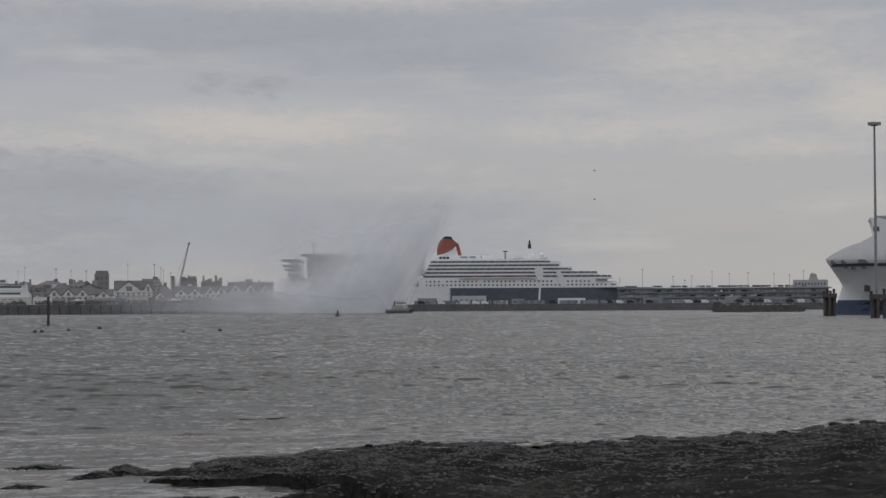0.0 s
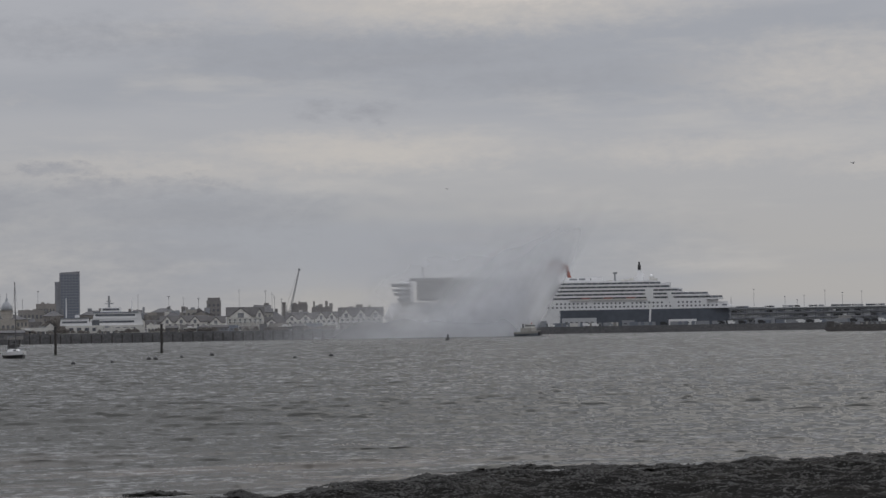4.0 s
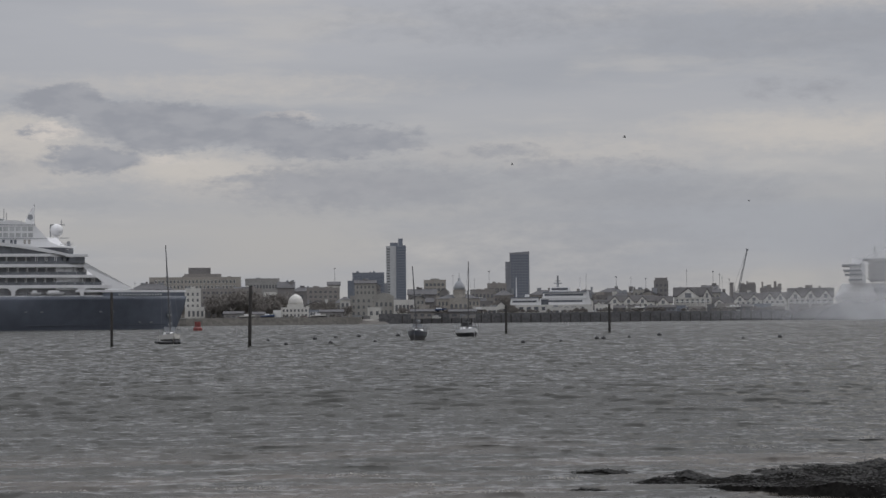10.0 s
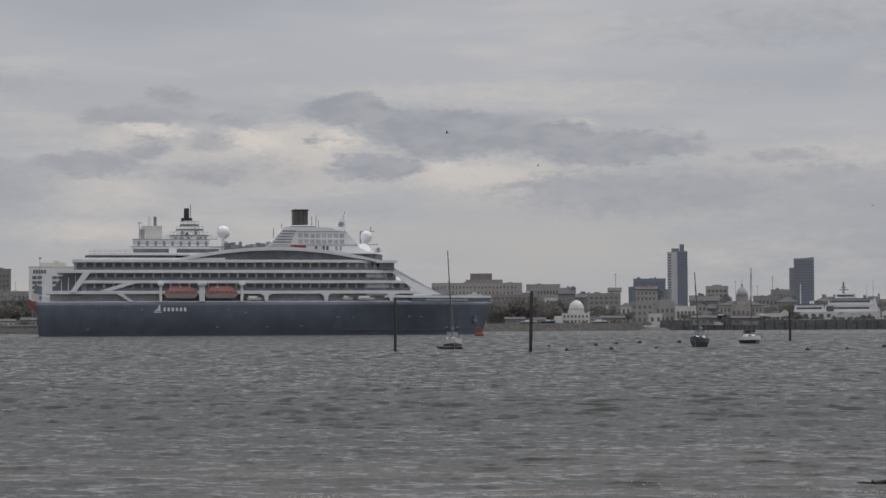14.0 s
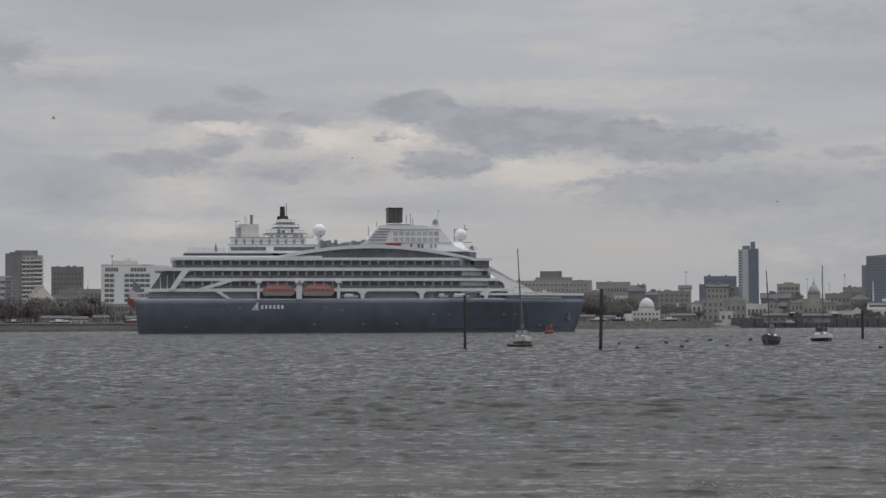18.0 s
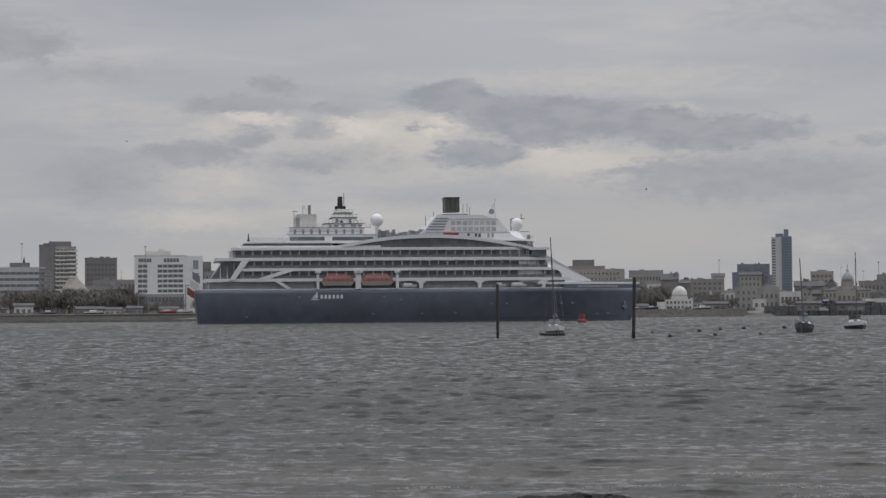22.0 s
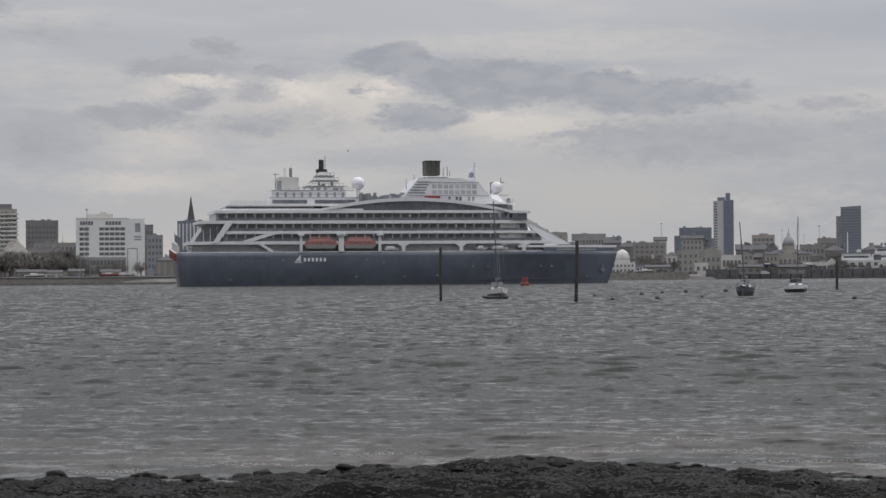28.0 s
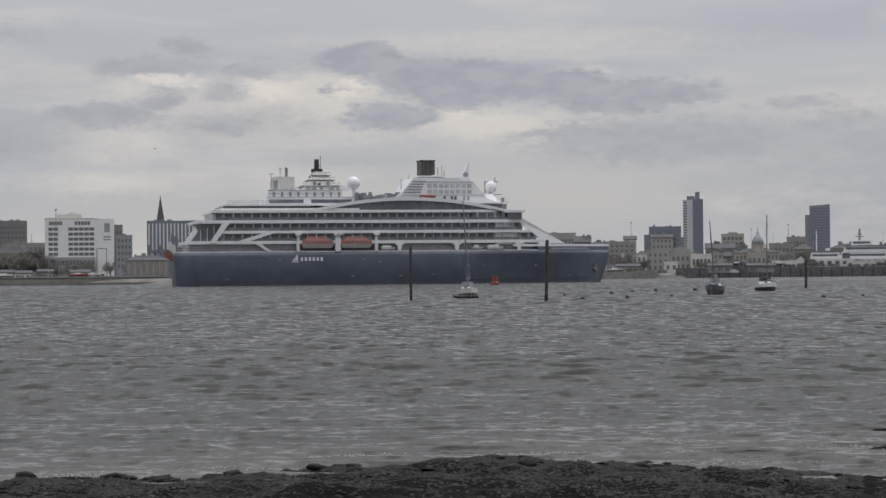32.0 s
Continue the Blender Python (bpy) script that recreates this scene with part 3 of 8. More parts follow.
    # front of the accommodation below the bridge
    bm = bmesh.new()
    prism(bm, deck_outline(106, 123, 1.0, 2.0, 10), 13.3, 21.0, [(x - 0.4 * max(x - 108, 0), y) for x, y in deck_outline(106, 123, 1.0, 2.0, 10)])
    part("front_screen", bm, SHIP_WHITE, s)
    # bridge
    bm = bmesh.new()
    strip(bm, 98, 116.0, 0.6, 21.6, 24.0, 10)
    bridge = part("bridge", bm, SHIP_PANE, s, "bridge with dark wraparound windows")
    for x in (100, 103, 106, 109):
        part("mullion", boxes((x, x + 0.15, -half_breadth(x) + 0.5, -half_breadth(x) + 0.7, 21.6, 24.0)), SHIP_WHITE, bridge)
    part("bridge_wing", boxes((110.0, 115.0, -13.6, 13.6, 21.8, 23.9)), SHIP_PANE, bridge)
    part("wing_roof", boxes((109.0, 116.0, -14.0, 14.0, 23.9, 24.7)), SHIP_WHITE, bridge)
    # panorama windows below the arch
    xs = [42 + i * 1.4375 for i in range(49)]
    bm = bmesh.new()
    profile(bm, [(42, 24.8)] + [(x, max(arch_height(x) - 0.35, 24.9)) for x in xs] + [(111, 24.8)], -12.9, 12.9)
    part("panorama_window", bm, SHIP_PANE, s, "dark tinted panorama glazing")
    for sd in (-1, 1):
        bm = bmesh.new()
        pts = [(x, arch_height(x) + 0.15) for x in xs]
        low = [(x, arch_height(x) - (0.95 if 48 < x < 105 else 0.7)) for x in reversed(xs)]
        y = sorted((sd * 12.4, sd * 13.75))
        profile(bm, pts + low, *y)
        part("arch", bm, SHIP_WHITE, s, "white sweeping arch")
    for x in range(48, 106, 4):
        part("mullion", boxes((x, x + 0.12, -12.96, -12.9, 24.9, arch_height(x) - 0.8)), BLACK, s)
    # aft upper decks
    bm = bmesh.new()
    strip(bm, 14.5, 60, 1.0, 24.9, 25.5)
    part("deck_edge", bm, SHIP_WHITE, s)
    part("aft_lounge", boxes((15.5, 44, -11.8, 11.8, 25.4, 26.3)), SHIP_PANE, s)
    bm = bmesh.new()
    strip(bm, 16.5, 58, 1.4, 26.3, 26.9)
    part("deck_edge", bm, SHIP_WHITE, s)
    part("aft_window_wall", aft_glass(), SHIP_PANE, s, "aft glazed lounge under a white roof")
    for k in range(4):
        part("mullion", boxes((8.0 + 2.2 * k, 8.2 + 2.2 * k, -11.12, -11.0, 14.9, 18.6 + 0.6 * k)), SHIP_WHITE, s)
    # aft deckhouse with its dome, twin uptakes and mast
    bm = bmesh.new()
    prism(bm, [(33, -9), (62, -9), (62, 9), (33, 9)], 26.9, 29.2)
    prism(bm, [(33.5, -8), (58, -8), (58, 8), (33.5, 8)], 29.2, 31.6)
    house = part("aft_deckhouse", bm, SHIP_WHITE, s)
    part("deckhouse_window", boxes((33.6, 45, -9.05, -8.95, 27.3, 28.5), (47.5, 61, -9.05, -8.95, 27.3, 28.5)), SHIP_PANE, house)
    bm = bmesh.new()
    for (z0, a0, b0, y0), (z1, a1, b1, y1) in zip(CONE, CONE[1:]):
        prism(bm, [(a0, -y0), (b0, -y0), (b0, y0), (a0, y0)], z0, z1, [(a1, -y1), (b1, -y1), (b1, y1), (a1, y1)])
    part("domed_casing", bm, OFF_WHITE, s)
    for z, x0, x1, y in ((33.0, 45.4, 58.0, 5.8), (35.0, 47.6, 56.4, 4.4), (36.6, 48.8, 55.0, 3.4)):
        part("mast_platform", boxes((x0, x1, -y, y, z, z + 0.22)), GREY_CLAD, s)
        rail = bmesh.new()
        for k in range(int((x1 - x0) / 1.2) + 1):
            tube(rail, (x0 + 1.2 * k, -y, z), (x0 + 1.2 * k, -y, z + 1.1), 0.05, n=4)
        tube(rail, (x0, -y, z + 1.1), (x1, -y, z + 1.1), 0.06, n=4)
        part("platform_rail", rail, STEEL, s)
    for x, z, w in ((46.6, 31.5, 0.9), (48.4, 31.5, 1.4), (51.0, 31.6, 1.0), (54.0, 31.5, 1.6), (56.4, 31.5, 0.8), (49.2, 33.5, 0.7), (53.4, 33.5, 0.9)):
        part("vent_louvre", boxes((x, x + w, -6.55 + 0.55 * (z - 31.2), -5.6 + 0.55 * (z - 31.2), z, z + 1.1)), GREY_CLAD, s)
    mast = part("signal_mast", boxes((48.0, 54.2, -2.2, 2.2, 34.6, 35.1), (48.6, 53.6, -2.0, 2.0, 35.6, 36.0), (49.2, 53.0, -1.8, 1.8, 36.5, 36.9),
                                     (49.4, 52.8, -1.4, 1.4, 34.6, 37.6)), SHIP_WHITE, s)
    bm = tubes(((51.0, 0, 37.6), (51.0, 0, 42.2), 0.95, 0.8, 10))
    box(bm, 49.3, 52.8, -1.2, 1.2, 38.0, 39.0)
    part("mast_post", bm, BLACK, mast, "dark mast post")
    part("antenna", tubes(((52.3, 0, 39), (52.3, 0, 43.4), 0.12)), STEEL, mast)
    part("porthole", tubes(((51, -5.2, 33.6), (51, -4.4, 33.6), 0.5, 0.5, 10)), SHIP_PANE, mast)
    bm = boxes((37.5, 44.0, -4.0, 4.0, 31.6, 36.2), (37.0, 38.6, -3.0, 3.0, 31.6, 35.2))
    up = part("uptake_casing", bm, OFF_WHITE, s)
    part("louvre", boxes((37.2, 38.4, -4.06, -3.0, 32.0, 35.0)), GREY_CLAD, up)
    for x in (40.0, 41.9):
        part("exhaust_pipe", tubes(((x, 0, 36.2), (x, 0, 39.4), 0.5, 0.5, 10)), STEEL if x > 41 else SHIP_WHITE, up)
    part("aerial", tubes(((36.8, 0, 31.6), (36.8, 0, 37.6), 0.1)), STEEL, up)
    part("yard", boxes((36.2, 38.0, -0.1, 0.1, 37.2, 37.4)), STEEL, up)
    dome = part("radome_stand", tubes(((63.4, -3, 26.9), (63.4, -3, 32.3), 0.9, 0.7, 10)), SHIP_WHITE, s)
    bm = bmesh.new()
    ball(bm, (63.4, -3, 34.2), 2.2, 10)
    part("radome", bm, SHIP_WHITE, dome, "white satellite dome", True)
    for z, x0, x1, y in ((29.15, 32.6, 62.4, 9.2), (31.55, 33.2, 60.5, 8.2), (30.3, 33.5, 58, 8.04), (33.0, 44.2, 58.8, 5.7)):
        part("deck_line", boxes((x0, x1, -y, -y + 0.3, z, z + 0.16)), GREY_CLAD, house)
    for k in range(9):
        part("deckhouse_door", boxes((35 + 2.7 * k, 35.8 + 2.7 * k, -8.05, -7.9, 29.5, 31.0)), GREY_CLAD, house)
    # deck clutter amidships
    r = random.Random(4)
    for k in range(26):
        x, w, h = 62 + r.random() * 20, 0.5 + r.random() * 1.6, 0.6 + r.random() * 1.7
        part("deck_locker", boxes((x, x + w, -7 + r.random() * 3, -3, 28.0, 28.9 + h)), r.choice((GREY_TOWER, STEEL, GREY_CLAD, PALE_CLAD)), s)
    boat = part("rescue_boat", boxes((83.5, 88.5, -9.2, -7.4, 29.0, 29.8)), RED, s, "red rescue boat")
    part("rescue_boat_cradle", boxes((84, 88, -9.0, -7.6, 28.2, 29.0)), STEEL, boat)
    # forward deckhouse: sloping ends, two rows of windows, funnel on top
    bm = bmesh.new()
    profile(bm, [(74.0, 27.5), (79.0, 31.5), (83.4, 36.8), (98.3, 36.8), (103.9, 35.2), (108.6, 30.0), (114.5, 27.5)], -7.6, 7.6)
    fore = part("forward_deckhouse", bm, SHIP_WHITE, s)
    for i in range(8):
        for z in (31.4, 33.4):
            part("deckhouse_window", boxes((88.0 + 1.95 * i, 89.5 + 1.95 * i, -7.66, -7.5, z, z + 1.35)), PALE_PANE, fore)
    part("deck_line", boxes((79.4, 107.6, -7.75, -7.58, 30.9, 31.05), (83.4, 104.0, -7.75, -7.58, 35.3, 35.45)), GREY_CLAD, fore)
    for i, x in enumerate((93.5, 96.0, 97.2, 100.2, 101.6)):
        part("deckhouse_door", boxes((x, x + 0.8, -7.68, -7.5, 29.2, 30.6)), CREAM if i > 2 else SHIP_PANE, fore)
    for k in range(5):
        part("louvre", boxes((79.9 + 0.75 * k, 85.6 + 0.4 * k, -7.72, -7.5, 31.7 + 0.9 * k, 32.1 + 0.9 * k)), STEEL, fore)
    part("funnel_deck", boxes((84.5, 97.5, -5.0, 5.0, 36.0, 36.35), (85.2, 96.0, -4.6, 4.6, 36.7, 36.95), (86.0, 94.8, -4.2, 4.2, 37.3, 37.55)), SHIP_WHITE, fore)
    part("funnel_casing", boxes((86.4, 94.2, -3.6, 3.6, 36.0, 37.4)), GREY_CLAD, fore)
    fun = part("funnel", boxes((87.0, 91.8, -3.0, 3.0, 37.4, 42.0)), FUNNEL_GREY, s, "dark bronze grey funnel")
    for x in (88.6, 90.2):
        part("funnel_rib", boxes((x, x + 0.22, -3.1, 3.1, 37.5, 42.05)), BLACK, fun)
    part("funnel_cap", boxes((86.8, 92.0, -3.2, 3.2, 42.0, 42.3)), BLACK, fun)
    for x, z in ((83.2, 38.2), (93.2, 40.6), (94.6, 41.0), (95.4, 39.6), (80.5, 36.8), (100.2, 37.0)):
        part("aerial", tubes(((x, -1, 31), (x, -1, z), 0.16, 0.1, 6)), STEEL, fore)
    bm = bmesh.new()
    profile(bm, [(101.2, 34.2), (104.2, 34.0), (104.4, 42.0), (103.2, 40.6), (101.6, 37.6)], -0.35, 0.35)
    fin = part("mast_fin", bm, SHIP_WHITE, s, "white sail-shaped mast fin")
    part("fin_ring", tubes(((103.0, -0.5, 38.2), (103.0, 0.5, 38.2), 0.9, 0.9, 12)), GREY_CLAD, fin)
    part("aerial", tubes(((104.3, 0, 34), (104.3, 0, 42.4), 0.12)), STEEL, fin)
    bm = bmesh.new()
    prism(bm, [(95, -7.5), (109.5, -7.5), (109.5, 7.5), (95, 7.5)], 27.5, 30.4, [(97, -6), (107.0, -5), (107.0, 5), (97, 6)])
    part("monkey_island", bm, SHIP_WHITE, s)
    bm = bmesh.new()
    strip(bm, 97, 112.5, 2.2, 25.0, 27.0, 9)
    part("observation_lounge", bm, SHIP_PANE, s)
    bm = bmesh.new()
    strip(bm, 95, 113.4, 1.8, 27.0, 27.5, 9)
    part("deck_edge", bm, SHIP_WHITE, s)
    strut = part("radome_stand", tubes(((110.0, -2, 29), (110.0, -2, 33.0), 1.0, 0.8, 10)), SHIP_WHITE, s)
    bm = bmesh.new()
    ball(bm, (110.0, -2, 35.2), 2.1, 10)
    part("radome", bm, SHIP_WHITE, strut, "white satellite dome", True)
    part("radar_yard", boxes((108.0, 112.6, -2.2, -1.8, 36.9, 37.15), (107.8, 108.2, -2.2, -1.8, 33, 37), (111.4, 111.6, -2.2, -1.8, 36.9, 38.6), (111.0, 114.0, -2.2, -1.8, 32.6, 32.8)), STEEL, strut)
    part("searchlight", boxes((110.4, 111.4, -5.0, -4.0, 27.5, 29.2)), STEEL, s)
    # lifeboats under davits
    for x in (40.4, 53.2):
        bm = bmesh.new()
        prism(bm, [(x + 0.9, -14.1), (x + 9.8, -14.1), (x + 9.8, -11.3), (x + 0.9, -11.3)], 12.5, 13.7, [(x + 0.1, -14.7), (x + 10.8, -14.7), (x + 10.8, -10.9), (x + 0.1, -10.9)])
        lb = part("lifeboat", bm, OFF_WHITE, s, "white lifeboat with an orange canopy")
        bm = bmesh.new()
        prism(bm, [(x + 0.1, -14.7), (x + 10.8, -14.7), (x + 10.8, -10.9), (x + 0.1, -10.9)], 13.7, 14.9, [(x + 0.5, -14.4), (x + 10.4, -14.4), (x + 10.4, -11.2), (x + 0.5, -11.2)])
        prism(bm, [(x + 1.2, -14.2), (x + 9.7, -14.2), (x + 9.7, -11.4), (x + 1.2, -11.4)], 14.9, 16.4, [(x + 2.2, -13.4), (x + 8.6, -13.4), (x + 8.6, -12.2), (x + 2.2, -12.2)])
        part("canopy", bm, ORANGE, lb, "orange canopy")
        for k in range(5):
            part("porthole", boxes((x + 2.2 + 1.5 * k, x + 2.9 + 1.5 * k, -14.62, -14.5, 14.1, 14.6)), SHIP_PANE, lb)
    for x in (38.9, 51.6, 52.5, 64.8):
        bm = boxes((x, x + 0.9, -14.3, -13.2, 11.4, 17.5), (x - 0.5, x + 1.4, -14.9, -13.0, 16.6, 17.4))
        part("davit", bm, SHIP_WHITE, s, "white lifeboat davit")
    part("lifeboat_recess", boxes((39.5, 65.2, -11.9, -11.7, 11.5, 17.3)), DARK_RECESS, s)
    for x, w in ((66.6, 5.2), (97.5, 4.0), (102.5, 6.0)):
        bm = bmesh.new()
        prism(bm, [(x + 0.6, -13.9), (x + w - 0.5, -13.9), (x + w - 0.5, -12.2), (x + 0.6, -12.2)], 11.9, 12.6, [(x, -14.1), (x + w, -14.1), (x + w, -12), (x, -12)])
        box(bm, x + 0.8, x + w - 1.6, -13.8, -12.4, 12.6, 13.2)
        part("tender", bm, SHIP_WHITE, s, "small white tender")
    for x in (72.6, 92.0, 113.6):
        bm = bmesh.new()
        profile(bm, [(x, 11.4), (x + 1.0, 11.4), (x + 1.2, 13.0), (x + 2.4, 14.0), (x - 1.4, 14.0), (x - 0.2, 13.0)], -half_breadth(x) - 0.02, -half_breadth(x) + 0.8)
        part("side_bracket", bm, SHIP_WHITE, s)
    # hull marks: plain sail mark and bars for the lettering
    bm = bmesh.new()
    for pts in ([(38.1, 8.4), (39.3, 8.4), (39.2, 10.4), (38.9, 10.4)], [(37.4, 8.4), (38.0, 8.4), (38.6, 9.8)], [(37.1, 7.9), (39.7, 7.9), (39.5, 8.2), (37.3, 8.2)]):
        profile(bm, pts, -14.06, -13.9)
    part("hull_emblem", bm, SHIP_WHITE, hull, "plain white sail mark")
    for k in range(6):
        part("lettering_bar", boxes((40.2 + 1.3 * k, 40.95 + 1.3 * k, -14.05, -13.9, 8.3, 9.5)), SHIP_WHITE, hull)
    for k in range(16):
        x = 126.2 + k * 0.95
        y = -half_breadth(x)
        part("lettering_bar", boxes((x, x + 0.6, y - 0.02, y + 0.25, 11.55, 12.15)), PALE_CLAD, hull)
    for k in range(14):
        x = 12 + k * 1.25
        part("lettering_bar", boxes((x, x + 0.85, -half_breadth(x) - 0.03, -half_breadth(x) + 0.2, 8.9, 9.7)), DARK_HULL, hull)
    for x, z in ((16, 2.3), (33, 8.6), (57, 3.0), (60.5, 8.6), (66, 7.6), (73, 3.0), (96, 6.1), (101, 6.1), (120, 6.1), (124, 6.1), (133, 2.6), (137, 2.6), (143, 5.0), (84, 3.2)):
        y = -half_breadth(x) * (0.93 if x > 110 else 1.0)
        part("hull_fitting", boxes((x, x + 0.8, y - 0.1, y + 0.8, z, z + 0.45)), STEEL, hull)
    part("anchor", boxes((143.2, 144.6, -3.6, -2.2, 4.6, 5.4), (143.7, 144.1, -3.8, -2.2, 4.2, 6.8)), STEEL, hull)
    # ensign at the stern
    staff = part("ensign_staff", tubes(((1.6, -3, 11.3), (-0.8, -3, 18.4), 0.12, 0.08, 6)), STEEL, s)
    for k, (m, nm) in enumerate(((DARK_CLAD, "blue_stripe"), (OFF_WHITE, "white_stripe"), (FUNNEL_RED, "red_stripe"))):
        bm = bmesh.new()
        for i in range(4):
            t0, t1 = i / 4, (i + 1) / 4
            z0, z1 = 17.6 - 2.5 * k, 17.6 - 2.5 * (k + 1)
            x0 = -0.6 - 0.9 * k
            profile(bm, [(x0 + 2.4 * t0, z0 - 1.6 * t0), (x0 + 2.4 * t1, z0 - 1.6 * t1), (x0 + 2.4 * t1, z1 - 1.6 * t1), (x0 + 2.4 * t0, z1 - 1.6 * t0)],
                    -3.05 + 0.2 * math.sin(i * 1.7), -2.95 + 0.2 * math.sin(i * 1.7))
        part(nm, bm, m, staff)
    # rails on the open upper decks
    for x0, x1, y, z in ((17, 33, -12.0, 26.9), (62, 82, -10.8, 28.2), (108, 112, -8, 27.5), (35, 58, -8.2, 31.6)):
        rail = bmesh.new()
        for dz in (0.55, 1.1):
            tube(rail, (x0, y, z + dz), (x1, y, z + dz), 0.05, n=4)
        for k in range(int((x1 - x0) / 1.6) + 1):
            tube(rail, (x0 + 1.6 * k, y, z), (x0 + 1.6 * k, y, z + 1.1), 0.05, n=4)
        part("upper_rail", rail, STEEL, s)
    # superstructure on the centreline
    for o in s.children:
        kind = o.name.split(".")[0]
        if kind == "uptake_casing":
            o.location.x = -4.0
        elif kind in ("aft_deckhouse", "domed_casing", "signal_mast", "mast_platform", "platform_rail", "vent_louvre"):
            o.location.x = -2.9
        elif kind == "radome_stand":
            o.location = (-3.4, 0, 0) if o.data.vertices[0].co.x < 80 else (-2.6, 0, -2.3)
        elif kind in ("forward_deckhouse", "mast_fin"):
            o.location = (-3.9, 0, -1.0)
        elif kind == "funnel":
            o.location = (-4.0, 0, -0.4)
        elif kind in ("deck_locker", "rescue_boat"):
            o.location.x = -2.0
    return s


def aft_glass():
    bm = bmesh.new()
    profile(bm, [(5.0, 14.9), (16.0, 14.9), (16.0, 20.6), (9.0, 20.6)], -11, 11)
    return bm


def hull_strake(z0, z1, proud):
    bm = bmesh.new()
    xs = [2 + i * 3.0 for i in range(48)]
    for a, b in zip(xs, xs[1:]):
        ya, yb = [-(half_breadth(x) * (0.90 if x < 98 else 0.90 - 0.215 * min((x - 98) / 27, 1)) + proud) for x in (a, b)]
        v = [bm.verts.new(c) for c in ((a, ya, z0), (b, yb, z0), (b, yb, z1), (a, ya, z1))]
        w = [bm.verts.new((c.co.x, c.co.y + 0.3, c.co.z)) for c in v]
        bm.faces.new(v)
        bm.faces.new((v[3], v[2], w[2], w[3]))
        bm.faces.new((v[0], w[0], w[1], v[1]))
    return bm


# recessed white ship walls, toned grey to carry the overhanging decks' shade
SHADED_WALL = mat("shaded_cabin_wall", (0.38, 0.38, 0.39), 0.5, 0, 2.0, 0.15)
# panel behind the lifeboats; the shade of their recess is in its colour
DARK_RECESS = mat("shaded_boat_recess", (0.17, 0.17, 0.175), 0.6, 0, 2.0, 0.2)
BALCONY = glass("smoked_balcony_glass", (0.13, 0.14, 0.155), 0.15)
PALE_PANE = glass("pale_deckhouse_glass", (0.42, 0.43, 0.43), 0.3)
FUNNEL_GREY = mat("bronze_grey_funnel", (0.085, 0.082, 0.072), 0.5, 0.2, 1.0, 0.15)
CRUISE = cruise_ship()


# ---- the town across the water ----
LAND = 2.6
WINDOWS = {}


def window_mesh(w, h, frame_m, pane_m):
    key = (round(w, 2), round(h, 2), frame_m.name, pane_m.name)
    if key not in WINDOWS:
        bm = bmesh.new()
        t = min(0.14, w * 0.12)
        box(bm, -w / 2, w / 2, -0.02, 0.05, 0, h, 1)
        for r in ((-w / 2 - t, w / 2 + t, -0.1, 0.05, -t, 0), (-w / 2 - t, w / 2 + t, -0.1, 0.05, h, h + t), (-w / 2 - t, -w / 2, -0.1, 0.05, 0, h), (w / 2, w / 2 + t, -0.1, 0.05, 0, h)):
            box(bm, *r, 0)
        WINDOWS[key] = mesh_of(bm, "window", [frame_m, pane_m])
    return WINDOWS[key]


def windows(parent, x0, x1, z0, z1, rows, cols, y, frame_m, fill_x=0.6, fill_z=0.55, pane_m=None, skip=()):
    dx, dz = (x1 - x0) / cols, (z1 - z0) / rows
    me = window_mesh(dx * fill_x, dz * fill_z, frame_m, pane_m or PANE)
    for i in range(cols):
        for k in range(rows):
            if (i, k) in skip:
                continue
            w = part("window", me, None, parent)
            w.location = (x0 + (i + 0.5) * dx, y, z0 + (k + 0.5 - fill_z / 2) * dz)


def roof_mesh(kind, w, dep, z, rise, over=0.5):
    bm = bmesh.new()
    a, b, c, d = -w / 2 - over, w / 2 + over, -over, dep + over
    if kind == "gable":          # ridge along x
        profile_y(bm, [(c, z), (dep / 2, z + rise), (d, z), (d, z - 0.35), (dep / 2, z + rise - 0.45), (c, z - 0.35)], a, b)
    elif kind == "front":        # gable end to the water
        profile(bm, [(a, z), (0, z + rise), (b, z), (b, z - 0.35), (0, z + rise - 0.5), (a, z - 0.35)], c, d)
    elif kind == "hip":
        k = min(dep / 2, w / 2 - 0.2)
        lo = [bm.verts.new(p) for p in ((a, c, z), (b, c, z), (b, d, z), (a, d, z))]
        r0, r1 = bm.verts.new((a + k, dep / 2, z + rise)), bm.verts.new((b - k, dep / 2, z + rise))
        for f in ((lo[0], lo[1], r1, r0), (lo[1], lo[2], r1), (lo[2], lo[3], r0, r1), (lo[3], lo[0], r0), lo[::-1]):
            bm.faces.new(f)
    else:                        # flat, with a parapet
        for r in ((a, b, c, c + 0.5, z, z + rise), (a, b, d - 0.5, d, z, z + rise), (a, a + 0.5, c + 0.5, d - 0.5, z, z + rise), (b - 0.5, b, c + 0.5, d - 0.5, z, z + rise)):
            box(bm, *r)
        box(bm, a + 0.5, b - 0.5, c + 0.5, d - 0.5, z, z + 0.15)
    return bm


def profile_y(bm, pts, x0, x1):
    a = [bm.verts.new((x0, y, z)) for y, z in pts]
    b = [bm.verts.new((x1, y, z)) for y, z in pts]
    n = len(a)
    bm.faces.new(a), bm.faces.new(b[::-1])
    for i in range(n):
        bm.faces.new((a[i], b[i], b[(i + 1) % n], a[(i + 1) % n]))


def gable_end(bm, w, z, rise, dep, y0=0.0):
    profile(bm, [(-w / 2, z - 0.1), (w / 2, z - 0.1), (0, z + rise - 0.5)], y0, y0 + 0.4)


